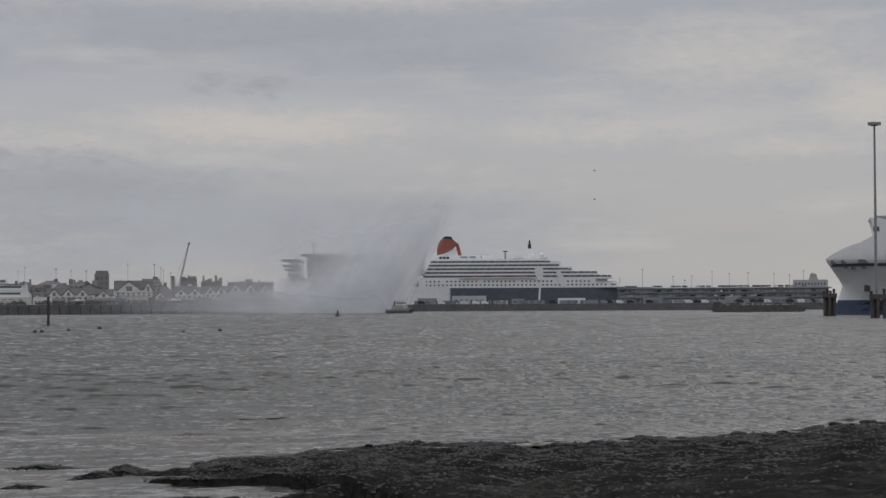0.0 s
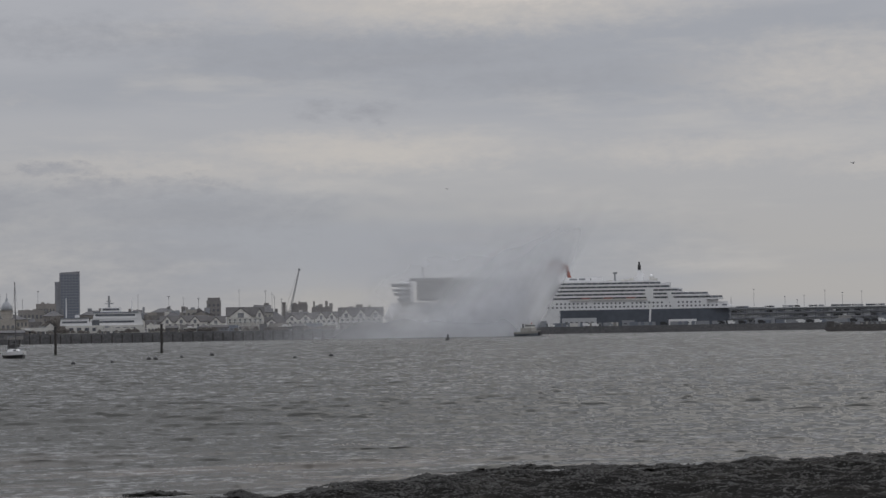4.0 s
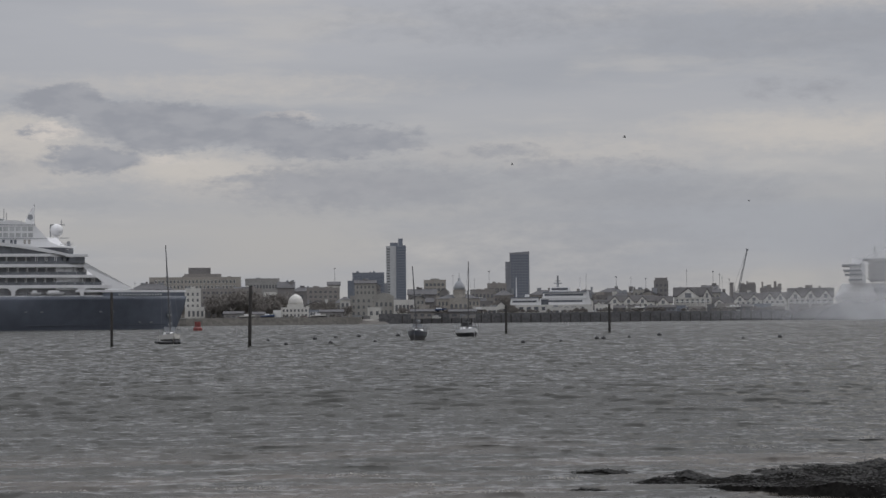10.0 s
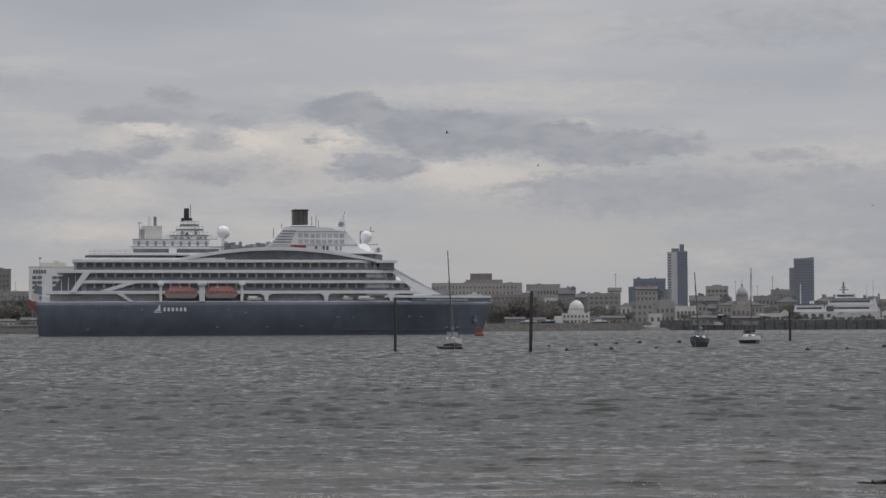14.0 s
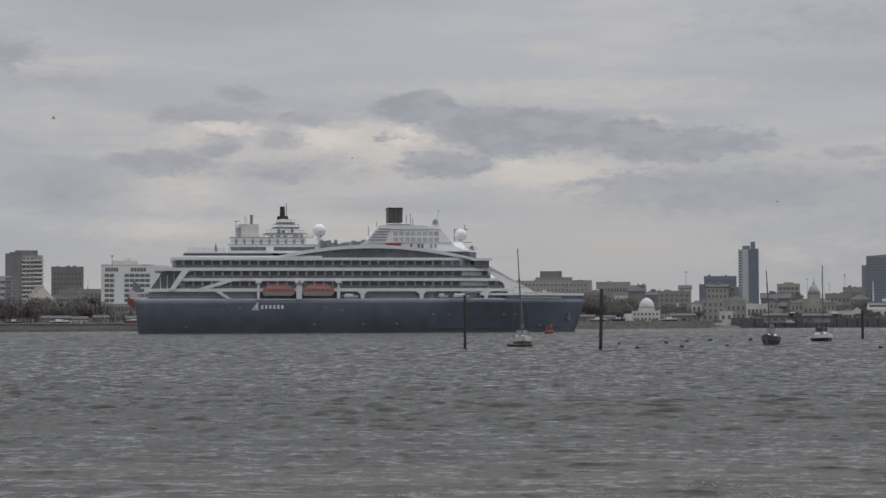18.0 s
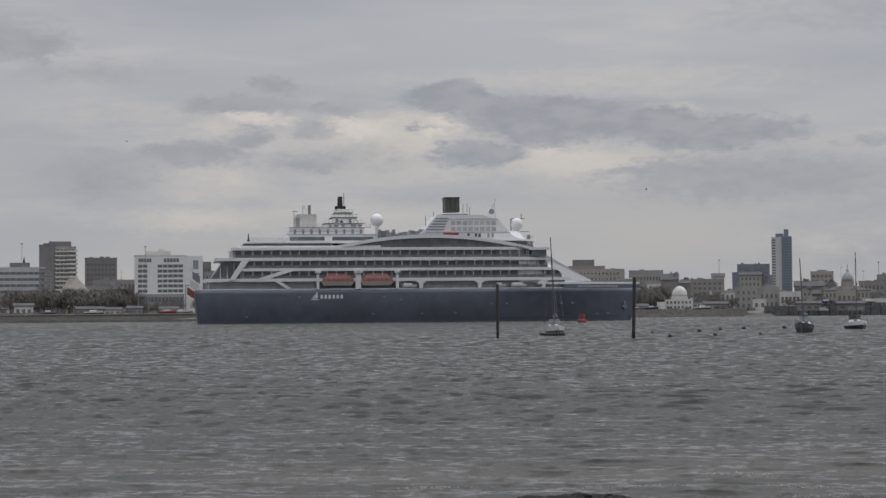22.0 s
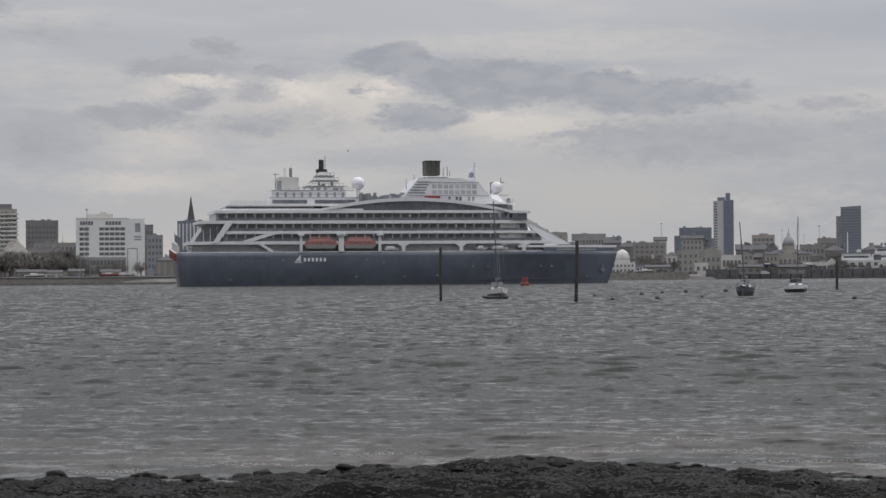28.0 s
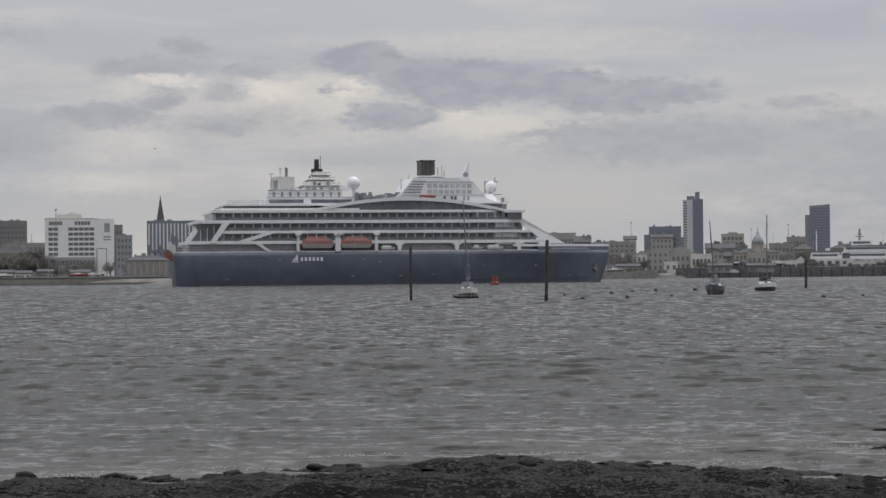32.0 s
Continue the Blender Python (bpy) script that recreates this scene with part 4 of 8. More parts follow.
def block(label, az, d, w, top, dep=14.0, wall=None, roof="flat", roof_m=None, rise=0.8, rows=0, cols=0, z0=None, z1=None, span=0.9, fx=0.55, fz=0.5,
          frame_m=None, pane_m=None, base=LAND, turn=0.0, name="building", category="building", group="town buildings"):
    """A building whose front stands at that azimuth and distance; top is the height of its wall."""
    b = thing(name, stand(az, d, base, turn), label, category, group)
    wall = wall or BRICK
    h = top - base
    bm = boxes((-w / 2, w / 2, 0, dep, 0, h))
    if roof == "gable":
        for x in (-w / 2, w / 2 - 0.3):
            a = [bm.verts.new(p) for p in ((x, 0, h), (x, dep, h), (x, dep / 2, h + rise - 0.5))]
            c = [bm.verts.new((p.co.x + 0.3, p.co.y, p.co.z)) for p in a]
            bm.faces.new(a), bm.faces.new(c[::-1])
            for i in range(3):
                bm.faces.new((a[i], c[i], c[(i + 1) % 3], a[(i + 1) % 3]))
    if roof == "front":
        gable_end(bm, w, h, rise, dep)
    part("wall", bm, wall, b)
    part("roof", roof_mesh(roof, w, dep, h + (0.35 if roof in ("gable", "front") else 0.003), rise, 0.06 if roof == "flat" else 0.5), roof_m or (wall if roof == "flat" else SLATE), b)
    if name == "building" and w > 8:
        # lift housings, vents and chimneys
        r = random.Random(int(abs(az) * 1000) + int(d))
        for _ in range(2 + int(w / 9)):
            x, s, t = (r.random() - 0.5) * w * 0.8, 0.4 + 1.1 * r.random(), 0.5 + 1.5 * r.random()
            top_z = h + (0.1 if roof == "flat" else rise * 0.45)
            part("roof_vent" if roof == "flat" else "chimney", boxes((x - s, x + s, dep * 0.45, dep * 0.45 + 1.6, top_z - 0.6, top_z + t + (0 if roof == "flat" else rise * 0.5))), r.choice((wall, DARK_BRICK, GREY_CLAD)), b)
    if rows and cols:
        lo = (z0 - base) if z0 is not None else 1.0
        hi = (z1 - base) if z1 is not None else h - 0.6
        windows(b, -w / 2 * span, w / 2 * span, lo, hi, rows, cols, -0.03, frame_m or wall, fx, fz, pane_m)
    return b


def penthouse(b, x0, x1, y0, y1, z0, z1, material, name="plant_room"):
    return part(name, boxes((x0, x1, y0, y1, z0, z1)), material, b)


def town_left():
    block("pale grey office building with bands of windows", -14.86, 1150, 34, 31.0, 16, PALE_CLAD, rows=5, cols=9, z0=12, z1=30, fx=0.9, fz=0.45)
    c = block("dark brick church tower beyond the roofs", -15.01, 1400, 14, 40.5, 12, DARK_BRICK, name="church")
    bm = bmesh.new()
    prism(bm, [(1.8, 3), (4.2, 3), (4.2, 5), (1.8, 5)], 37.0, 43.5, [(2.9, 3.9), (3.1, 3.9), (3.1, 4.1), (2.9, 4.1)])
    part("spire", bm, SLATE, c)
    # residential tower with balconies
    b = block("brown residential tower with stacked balconies", -14.23, 1150, 9.2, 44.5, 20, DARK_BRICK, rise=0.5)
    h = 44.0 - LAND
    part("balcony_wing", boxes((4.6, 16.8, 0.8, 18, 0, h)), STONE, b)
    windows(b, 5.0, 16.4, 8, h - 1, 13, 5, 0.76, OFF_WHITE, 0.62, 0.55)
    for k in range(13):
        z = 8 + (h - 9) / 13 * k
        part("balcony", boxes((12.2, 17.6, -0.9, 0.8, z, z + 0.2), (12.2, 17.6, -0.9, -0.8, z + 0.2, z + 1.1)), OFF_WHITE, b)
        part("sill_band", boxes((4.8, 12.0, -0.3, 0.8, z, z + 0.9)), OFF_WHITE, b)
    penthouse(b, 1.0, 14.0, 4, 14, h, h + 3.0, DARK_BRICK)
    b = block("dark brown square office block", -12.68, 1200, 19.5, 38.0, 16, DARK_BRICK, rows=9, cols=8, z0=8, z1=36, fx=0.6, fz=0.42)
    # pitched pale hall
    b = thing("hall", stand(-13.45, 1050, LAND), "low hall under a pale sweeping pitched roof", "building", "town buildings")
    part("wall", boxes((-11, 10, 0, 18, 0, 8.0)), BRICK, b)
    bm = bmesh.new()
    prism(bm, [(-12, -1), (13.5, -1), (13.5, 19), (-12, 19)], 8.0, 21.0, [(-2.5, 6), (1.5, 7), (1.5, 11), (-2.5, 12)])
    part("roof", bm, STONE, b, "pale grey sheet roof")
    block("brown terrace with a flat roof", -12.15, 1100, 30, 22.5, 12, BRICK, rows=4, cols=12, z0=5, z1=22, fx=0.5, fz=0.45)
    block("low brown building with pale window bands", -12.6, 1060, 26, 17.0, 12, BRICK, "hip", BROWN_ROOF, 3.0, rows=2, cols=9, z0=6, z1=16)
    block("grey brick flats behind the shore road", -16.4, 1080, 22, 15.0, 12, BRICK, "gable", SLATE, 3.0, rows=2, cols=8, z0=5, z1=14)
    # white hotel
    b = block("white slab hotel with rows of square windows", -10.95, 1000, 26.5, 33.2, 18, WHITE, roof_m=OFF_WHITE, name="hotel")
    h = 33.2 - LAND
    windows(b, -11.6, -6.6, 11.6, 27.0, 6, 2, -0.03, OFF_WHITE, 0.86, 0.6)
    windows(b, -1.6, 11.6, 11.6, 27.0, 6, 5, -0.03, OFF_WHITE, 0.86, 0.6)
    windows(b, -11.2, -4.5, 27.4, 30.0, 1, 5, -0.03, OFF_WHITE, 0.8, 0.7)
    windows(b, 1.6, 9.6, 27.4, 30.0, 1, 5, -0.03, OFF_WHITE, 0.8, 0.7)
    part("stair_wing", boxes((13.25, 21.6, -0.6, 16, 0, h + 0.3)), WHITE, b, "plain white end wing")
    part("sign_panel", boxes((16.6, 19.4, -0.72, -0.6, 24, 28.6)), GREY_CLAD, b)
    for k in range(2):
        part("lettering_bar", boxes((16.2, 19.8, -0.7, -0.6, 21.2 - 1.4 * k, 22.0 - 1.4 * k)), GREY_CLAD, b)
    part("podium", boxes((-11, 12, -4, 0, 0, 11.2)), CONCRETE, b)
    windows(b, -10.5, 11.5, 6.5, 10.4, 1, 12, -4.03, GREY_CLAD, 0.8, 0.6)
    penthouse(b, -8, 5.4, 4, 13, h, h + 2.9, OFF_WHITE)
    penthouse(b, -1, 2, 5, 9, h + 2.9, h + 3.9, OFF_WHITE)
    p = thing("portal_frame", stand(-10.08, 980, LAND), "pale steel portal frame on the waterfront", "frame")
    for x in (-2.6, 2.2):
        part("post", boxes((x, x + 0.5, 0, 0.5, 0, 15)), CONCRETE, p)
    part("beam", boxes((-2.6, 2.7, 0, 0.5, 15, 15.6)), CONCRETE, p)
    block("stepped grey office beyond the hotel", -9.42, 1100, 9.0, 26.5, 14, GREY_CLAD, rows=5, cols=4, z0=8, z1=26)
    b = block("grey office with a sloping end wall", -9.62, 1120, 6.0, 33.0, 14, DARK_BRICK, rows=6, cols=3, z0=8, z1=31)
    b = block("dark office with white vertical fins", -8.05, 1150, 28.5, 36.0, 16, DARK_CLAD)
    for k in range(13):
        x = -13.4 + 2.15 * k
        part("fin", boxes((x, x + 0.75, -0.35, 0, 17 if k % 3 else 20, 32.5)), WHITE, b)
    windows(b, -14, 14, 8, 17, 2, 10, -0.03, GREY_CLAD)
    c = block("stone church tower with a tall spire", -8.36, 1200, 6.0, 37.0, 6, STONE, name="church", rows=2, cols=1, z0=24, z1=36, fx=0.3)
    bm = bmesh.new()
    prism(bm, [(-2.6, 0.4), (2.6, 0.4), (2.6, 5.6), (-2.6, 5.6)], 34.4, 51.2, [(-0.08, 2.9), (0.08, 2.9), (0.08, 3.1), (-0.08, 3.1)])
    part("spire", bm, SLATE, c)
    b = block("low brick hall with a row of pale columns", -8.75, 950, 21, 11.6, 12, BRICK, "hip", SLATE, 2.4)
    for k in range(7):
        part("column", boxes((-9.5 + 3 * k, -8.7 + 3 * k, -0.8, 0, 0.4, 8.2)), STONE, b)
    for az, d, w, top, m, roof, rise in ((-7.0, 1100, 34, 20, BRICK, "hip", 3), (-5.4, 1120, 30, 23, DARK_BRICK, "flat", 0.8), (-3.6, 1100, 36, 19, STONE, "gable", 4), (-1.6, 1120, 34, 24, BRICK, "flat", 0.8), (0.2, 1130, 24, 21, DARK_BRICK, "hip", 3.5)):
        block("brick town building behind the waterfront", az, d, w, top, 14, m, roof, SLATE if roof != "flat" else None, rise, rows=4, cols=9, z0=5, z1=top - 1)


def town_middle():
    b = block("long pale stepped civic building with a dark roof block", 1.47, 1300, 61, 31.0, 20, STONE, rows=4, cols=22, z0=16, z1=30.5, fx=0.5, fz=0.5, frame_m=OFF_WHITE)
    penthouse(b, -4.4, 10.4, 4, 15, 28.4, 35.6, DARK_BRICK)
    penthouse(b, -7.4, 17.5, 3, 16, 28.4, 31.4, BRICK)
    block("flat pale grey block above the trees", 3.45, 1300, 23, 29.8, 16, CONCRETE, rows=1, cols=10, z0=21, z1=29, fx=0.6, fz=0.3)
    b = block("brown gabled hall with a square chimney", 4.15, 1250, 11, 23.0, 12, DARK_BRICK, "gable", SLATE, 4.0)
    part("chimney", boxes((2.4, 4.6, 3, 5, 20, 25)), DARK_BRICK, b)
    b = block("white stuccoed tower house", 1.4, 1050, 8.6, 19.3, 9, OFF_WHITE, roof_m=OFF_WHITE, rows=3, cols=3, z0=9, z1=18.5, fx=0.4, fz=0.5)
    part("bay", boxes((-3.5, 6.5, -3.0, 0, 0, 7.4)), OFF_WHITE, b)
    windows(b, -3.2, 6.2, 1, 6.5, 1, 4, -3.03, OFF_WHITE, 0.5, 0.55)
    block("brown flats behind bare trees", 2.5, 1150, 37, 20.8, 14, BRICK, rows=5, cols=13, z0=6, z1=20.5, fx=0.5, fz=0.45)
    block("brick flats with pale balconies", 5.25, 1150, 19.6, 20.8, 14, BRICK, rows=5, cols=6, z0=6, z1=20.5, fx=0.55, fz=0.5, frame_m=STONE)
    # white domed pavilion
    b = thing("pavilion", stand(4.38, 1030, LAND), "white waterside pavilion with a pointed dome", "pavilion", "town buildings")
    body = part("wall", boxes((-7, 8, 0, 14, 0, 6.6), (-3.6, 5.2, 1, 12, 6.6, 8.2)), OFF_WHITE, b)
    windows(b, -6.5, 7.5, 1, 6.2, 2, 7, -0.03, OFF_WHITE, 0.5, 0.5)
    bm = bmesh.new()
    spin(bm, [(3.9, 8.2), (3.9, 9.4), (3.6, 10.8), (2.95, 12.0), (1.9, 12.9), (0.85, 13.5), (0.2, 13.8)], 20, (1.0, 5.0))
    part("dome", bm, OFF_WHITE, b, "white dome", True)
    for k in range(10):
        a = math.tau * k / 10
        bm = bmesh.new()
        prof = [(3.92, 8.2), (3.92, 9.4), (3.62, 10.8), (2.97, 12.0), (1.92, 12.9), (0.87, 13.5)]
        for (r0, z0), (r1, z1) in zip(prof, prof[1:]):
            tube(bm, (1 + r0 * math.cos(a), 5 + r0 * math.sin(a), z0), (1 + r1 * math.cos(a), 5 + r1 * math.sin(a), z1), 0.09, n=5)
        part("rib", bm, OFF_WHITE, b)
    part("entrance_stair", boxes((-13.5, -10.5, -2, 2, 0, 1.2), (-12.3, -9.2, -2, 2, 0, 3.0), (-11, -7, -2, 2, 0, 5.2)), WHITE, b)
    part("annexe", boxes((8, 21, 1, 10, 0, 5.2)), DARK_CLAD, b)
    windows(b, 8.5, 20.5, 0.6, 4.8, 1, 7, 0.97, WHITE, 0.8, 0.6)
    b = block("dark blue glass office building", 6.6, 1400, 23.2, 35.6, 16, DARK_CLAD, rows=9, cols=10, z0=7, z1=34.5, fx=0.86, fz=0.7, frame_m=DARK_CLAD, pane_m=TOWER_GLASS)
    part("stair_wing", boxes((-15.2, -11.6, 1, 14, 0, 28.0)), DARK_CLAD, b)
    part("side_wing", boxes((11.6, 14.6, 2, 14, 0, 26.0)), GREY_CLAD, b)
    block("white gatehouse with a hipped roof", 5.9, 1060, 5.6, 13.2, 6, OFF_WHITE, "hip", SLATE, 1.8, rows=2, cols=2, z0=4, z1=12.6)
    block("cream rendered waterfront building", 6.38, 1080, 12.8, 15.0, 10, CREAM, rows=3, cols=4, z0=4, z1=14.6, fx=0.4)
    b = block("cream hall with a curved parapet", 7.05, 1080, 11.5, 14.6, 10, CREAM, rows=2, cols=4, z0=4, z1=13, fx=0.5)
    bm = bmesh.new()
    profile(bm, [(-5.7, 12)] + [(-5.7 + 11.4 * i / 10, 12.9 + 1.7 * math.sin(math.pi * i / 10)) for i in range(11)] + [(5.7, 12)], -0.2, 0.3)
    part("parapet", bm, CREAM, b)
    block("long cream shed beside the quay", 7.66, 1075, 11.6, 12.4, 10, OFF_WHITE, rows=1, cols=5, z0=5, z1=12, fx=0.7)
    # slender tower: pale face and dark face
    b = block("slender residential tower, one face pale and one dark blue", 7.28, 1700, 8.8, 66.4, 16, PALE_CLAD, rise=0.5, name="tower_block", category="tower")
    h = 66.4 - LAND
    windows(b, -4.0, -0.8, 10, h - 1, 22, 1, -0.03, GREY_CLAD, 0.85, 0.42)
    part("dark_wing", boxes((4.4, 13.2, -0.6, 15, 0, h + 1.0)), DARK_CLAD, b, "dark glazed wing")
    windows(b, 4.8, 12.8, 8, h, 24, 4, -0.63, DARK_CLAD, 0.88, 0.75, TOWER_GLASS)
    penthouse(b, -0.8, 6.0, 3, 12, h, h + 3.6, DARK_CLAD)
    penthouse(b, 6.4, 10.4, 3, 12, h + 1.0, h + 7.2, DARK_CLAD)
    b = block("dark grey residential tower with a lower wing", 11.11, 1700, 17.4, 59.4, 18, GREY_TOWER, rise=0.6, rows=20, cols=6, z0=10, z1=58.5, fx=0.9, fz=0.82, frame_m=GREY_TOWER, pane_m=TOWER_GLASS, name="tower_block", category="tower")
    part("lower_wing", boxes((-12.6, -8.7, 1, 17, 0, 49.4)), GREY_TOWER, b)
    bm = bmesh.new()
    profile(bm, [(-8.6, 56.8), (8.6, 56.8), (8.6, 58.4), (-8.6, 57.2)], 0.5, 17)
    part("sloping_crown", bm, GREY_TOWER, b)
    b = block("pale office with dark window grid", 8.58, 1300, 15.0, 27.8, 14, STONE, rows=6, cols=5, z0=7, z1=27, fx=0.7, fz=0.55, frame_m=STONE)
    penthouse(b, -3, 3, 4, 9, 25.2, 27.0, CONCRETE)
    # domed stone hall
    b = thing("domed_hall", stand(9.28, 1150, LAND), "stone hall with an arched portico and a grey dome", "hall", "town buildings")
    part("wall", boxes((-13, 13, 3, 18, 0, 11.6)), STONE, b)
    part("portico", boxes((-5.4, 5.4, 0, 3, 0, 12.0)), STONE, b)
    for k in range(4):
        x = -4.1 + 2.7 * k
        bm = bmesh.new()
        profile(bm, [(x - 0.8, 3.5), (x + 0.8, 3.5), (x + 0.8, 7.6)] + [(x + 0.8 * math.cos(a * math.pi / 6), 7.6 + 0.9 * math.sin(a * math.pi / 6)) for a in range(1, 6)] + [(x - 0.8, 7.6)], -0.06, 0.1)
        part("arched_window", bm, PANE, b)
    windows(b, -12.5, -6, 2, 11, 2, 3, 2.97, STONE, 0.45, 0.5)
    windows(b, 6, 12.5, 2, 11, 2, 3, 2.97, STONE, 0.45, 0.5)
    part("roof", roof_mesh("hip", 26, 15, 11.7, 2.6), SLATE, b).location = (0, 3, 0)
    bm = bmesh.new()
    spin(bm, [(3.6, 12.0), (3.6, 16.6), (3.9, 16.7), (3.9, 17.1)], 16, (0.6, 7))
    part("drum", bm, STONE, b)
    bm = bmesh.new()
    spin(bm, [(3.5, 17.1), (3.4, 18.4), (2.9, 20.0), (2.0, 21.4), (1.0, 22.4), (0.8, 22.6), (0.8, 24.0), (0.1, 24.6)], 16, (0.6, 7))
    part("dome", bm, GREY_CLAD, b, "grey lead-covered dome", True)
    part("finial", tubes(((0.6, 7, 24.4), (0.6, 7, 27.0), 0.15)), STEEL, b)
    for az, d, w, top, m, roof, rise in ((10.43, 1300, 13, 25.2, BRICK, "flat", 0.8), (10.63, 1200, 13, 16.5, BRICK, "hip", 3.2), (8.2, 1220, 18, 17.5, DARK_BRICK, "gable", 3.5), (10.0, 1230, 16, 20.0, BRICK, "flat", 0.8),
                                         (4.9, 1330, 30, 22.0, DARK_BRICK, "hip", 3), (13.83, 1250, 17, 18.4, DARK_BRICK, "hip", 2.8), (14.71, 1250, 18.5, 17.8, DARK_BRICK, "hip", 2.6), (12.9, 1260, 20, 16.4, BRICK, "flat", 0.8), (11.9, 1260, 22, 17.5, BRICK, "hip", 3)):
        block("brick town building with a dark roof", az, d, w, top, 13, m, roof, SLATE if roof != "flat" else None, rise, rows=3, cols=6, z0=5, z1=top - 1)
    b = block("dark tower block with a stepped roof", 15.3, 1350, 10, 26.6, 12, DARK_BRICK, rows=5, cols=3, z0=8, z1=26, fx=0.5)
    penthouse(b, -4.2, 4.4, 2, 9, 24.0, 26.9, DARK_BRICK)
    penthouse(b, -6.6, -4.8, 2, 9, 0, 20.0, DARK_BRICK)
    # gabled white quay houses
    def quay_house(az, d, w, top, gables, big=False):
        b = thing("quay_house", stand(az, d, LAND + 1.39), "white gabled quay building with a brown tiled roof", "quay house", "gabled quay houses")
        h = top - LAND - 1.2 - (5.2 if big else 3.6)
        part("wall", boxes((-w / 2, w / 2, 0, 12, 0, h)), OFF_WHITE, b)
        part("roof", roof_mesh("gable", w, 12, h + 0.3, 5.2 if big else 3.6), BROWN_ROOF, b)
        for gx, gw, gr in gables:
            bm = bmesh.new()
            profile(bm, [(gx - gw / 2, h - 1.0), (gx + gw / 2, h - 1.0), (gx + gw / 2, h), (gx, h + gr), (gx - gw / 2, h)], -1.2, 4.0)
            part("gable", bm, OFF_WHITE, b, "white boarded gable")
            bm = bmesh.new()
            profile(bm, [(gx - gw / 2 - 0.4, h - 0.2), (gx, h + gr + 0.45), (gx + gw / 2 + 0.4, h - 0.2), (gx + gw / 2 + 0.4, h - 0.5), (gx, h + gr), (gx - gw / 2 - 0.4, h - 0.5)], -1.5, 4.2)
            part("gable_roof", bm, BROWN_ROOF, b)
            part("gable_window", boxes((gx - gw * 0.14, gx + gw * 0.14, -1.26, -1.2, h - 0.6, h + gr * 0.45)), PANE, b)
        windows(b, -w / 2 + 0.5, w / 2 - 0.5, 0.8, h - 0.4, 2, max(int(w / 3), 2), -0.03, WHITE, 0.45, 0.5)
        for k in range(int(w / 4)):
            part("column", boxes((-w / 2 + 1 + 4 * k, -w / 2 + 1.3 + 4 * k, -2.2, -1.9, 0, h - 2.4)), WHITE, b)
        part("balcony", boxes((-w / 2, w / 2, -2.3, 0, h - 2.9, h - 2.5)), WHITE, b)
        return b
    quay_house(14.42, 1100, 26.4, 14.2, [(-9.5, 6, 3.2), (-1.6, 6, 3.2), (6.2, 6, 3.2)])
    quay_house(15.38, 1102, 9.6, 13.6, [(-0.5, 6.5, 3.0)])
    quay_house(16.22, 1108, 21.2, 18.6, [(-2.5, 13.0, 4.6), (8.2, 4.4, 4.2)], True)
    quay_house(17.1, 1112, 11.2, 12.8, [(-2.0, 6.5, 2.4)])
    quay_house(17.85, 1112, 15.4, 14.8, [(3.2, 6.5, 3.0), (-4.8, 6, 2.6)])
    quay_house(18.62, 1115, 13.0, 15.3, [(-3.0, 5.4, 3.4), (3.2, 5.4, 3.4)])
    quay_house(19.65, 1118, 25.6, 17.6, [(-8.5, 6.5, 4.0), (0, 6.5, 4.0), (8.5, 6.5, 4.0)], True)
    quay_house(13.45, 1104, 12.0, 12.0, [(0, 6, 2.6)])
    # works buildings and chimneys behind
    b = block("dark industrial building with stubby flues", 17.83, 1300, 11, 22.5, 12, DARK_BRICK)
    for x, w, z in ((-3.6, 1.6, 21.4), (-0.2, 0.5, 22.8), (2.8, 2.2, 22.0)):
        part("flue", boxes((x - w, x + w, 3, 5, 19, z)), BRICK, b)
    b = block("dark industrial shed with square vents", 18.5, 1300, 14, 20.2, 12, DARK_BRICK)
    for x, w, z in ((-5.4, 0.6, 22.4), (-1.0, 1.4, 20.4), (3.0, 0.9, 22.6), (6.0, 1.2, 21.0)):
        part("flue", boxes((x - w, x + w, 3, 5, 17, z)), BRICK, b)
    b = block("dark warehouse with roof vents", 19.67, 1300, 20, 18.2, 12, DARK_BRICK)
    for x, w, z in ((-7, 1.4, 18.6), (-1.5, 2.4, 19.8), (5.5, 0.7, 19.2)):
        part("flue", boxes((x - w, x + w, 3, 5, 15, z)), BRICK, b)
    c = thing("chimney", stand(17.37, 1300, LAND), "square dark brick chimney", "chimney")
    bm = bmesh.new()
    prism(bm, [(-1.4, -1.4), (1.4, -1.4), (1.4, 1.4), (-1.4, 1.4)], 0, 21.2, [(-1.15, -1.15), (1.15, -1.15), (1.15, 1.15), (-1.15, 1.15)])
    part("shaft", bm, DARK_BRICK, c)
    part("cap", boxes((-1.35, 1.35, -1.35, 1.35, 21.2, 22.0)), DARK_BRICK, c)
    # harbour crane
    c = thing("crane", stand(17.52, 1300, LAND), "grey lattice-jib harbour crane with its jib raised", "crane")
    part("portal", boxes((-3, -2.2, -3, -2.2, 0, 9), (2.2, 3, -3, -2.2, 0, 9), (-3, -2.2, 2.2, 3, 0, 9), (2.2, 3, 2.2, 3, 0, 9), (-3.2, 3.2, -3.2, 3.2, 9, 10)), STEEL, c)
    part("cab", boxes((-2.2, 2.4, -2.0, 2.0, 10, 15)), STEEL, c)
    bm = bmesh.new()
    a, e = Vector((0.2, 0, 13.5)), Vector((7.2, 0, 43.8))
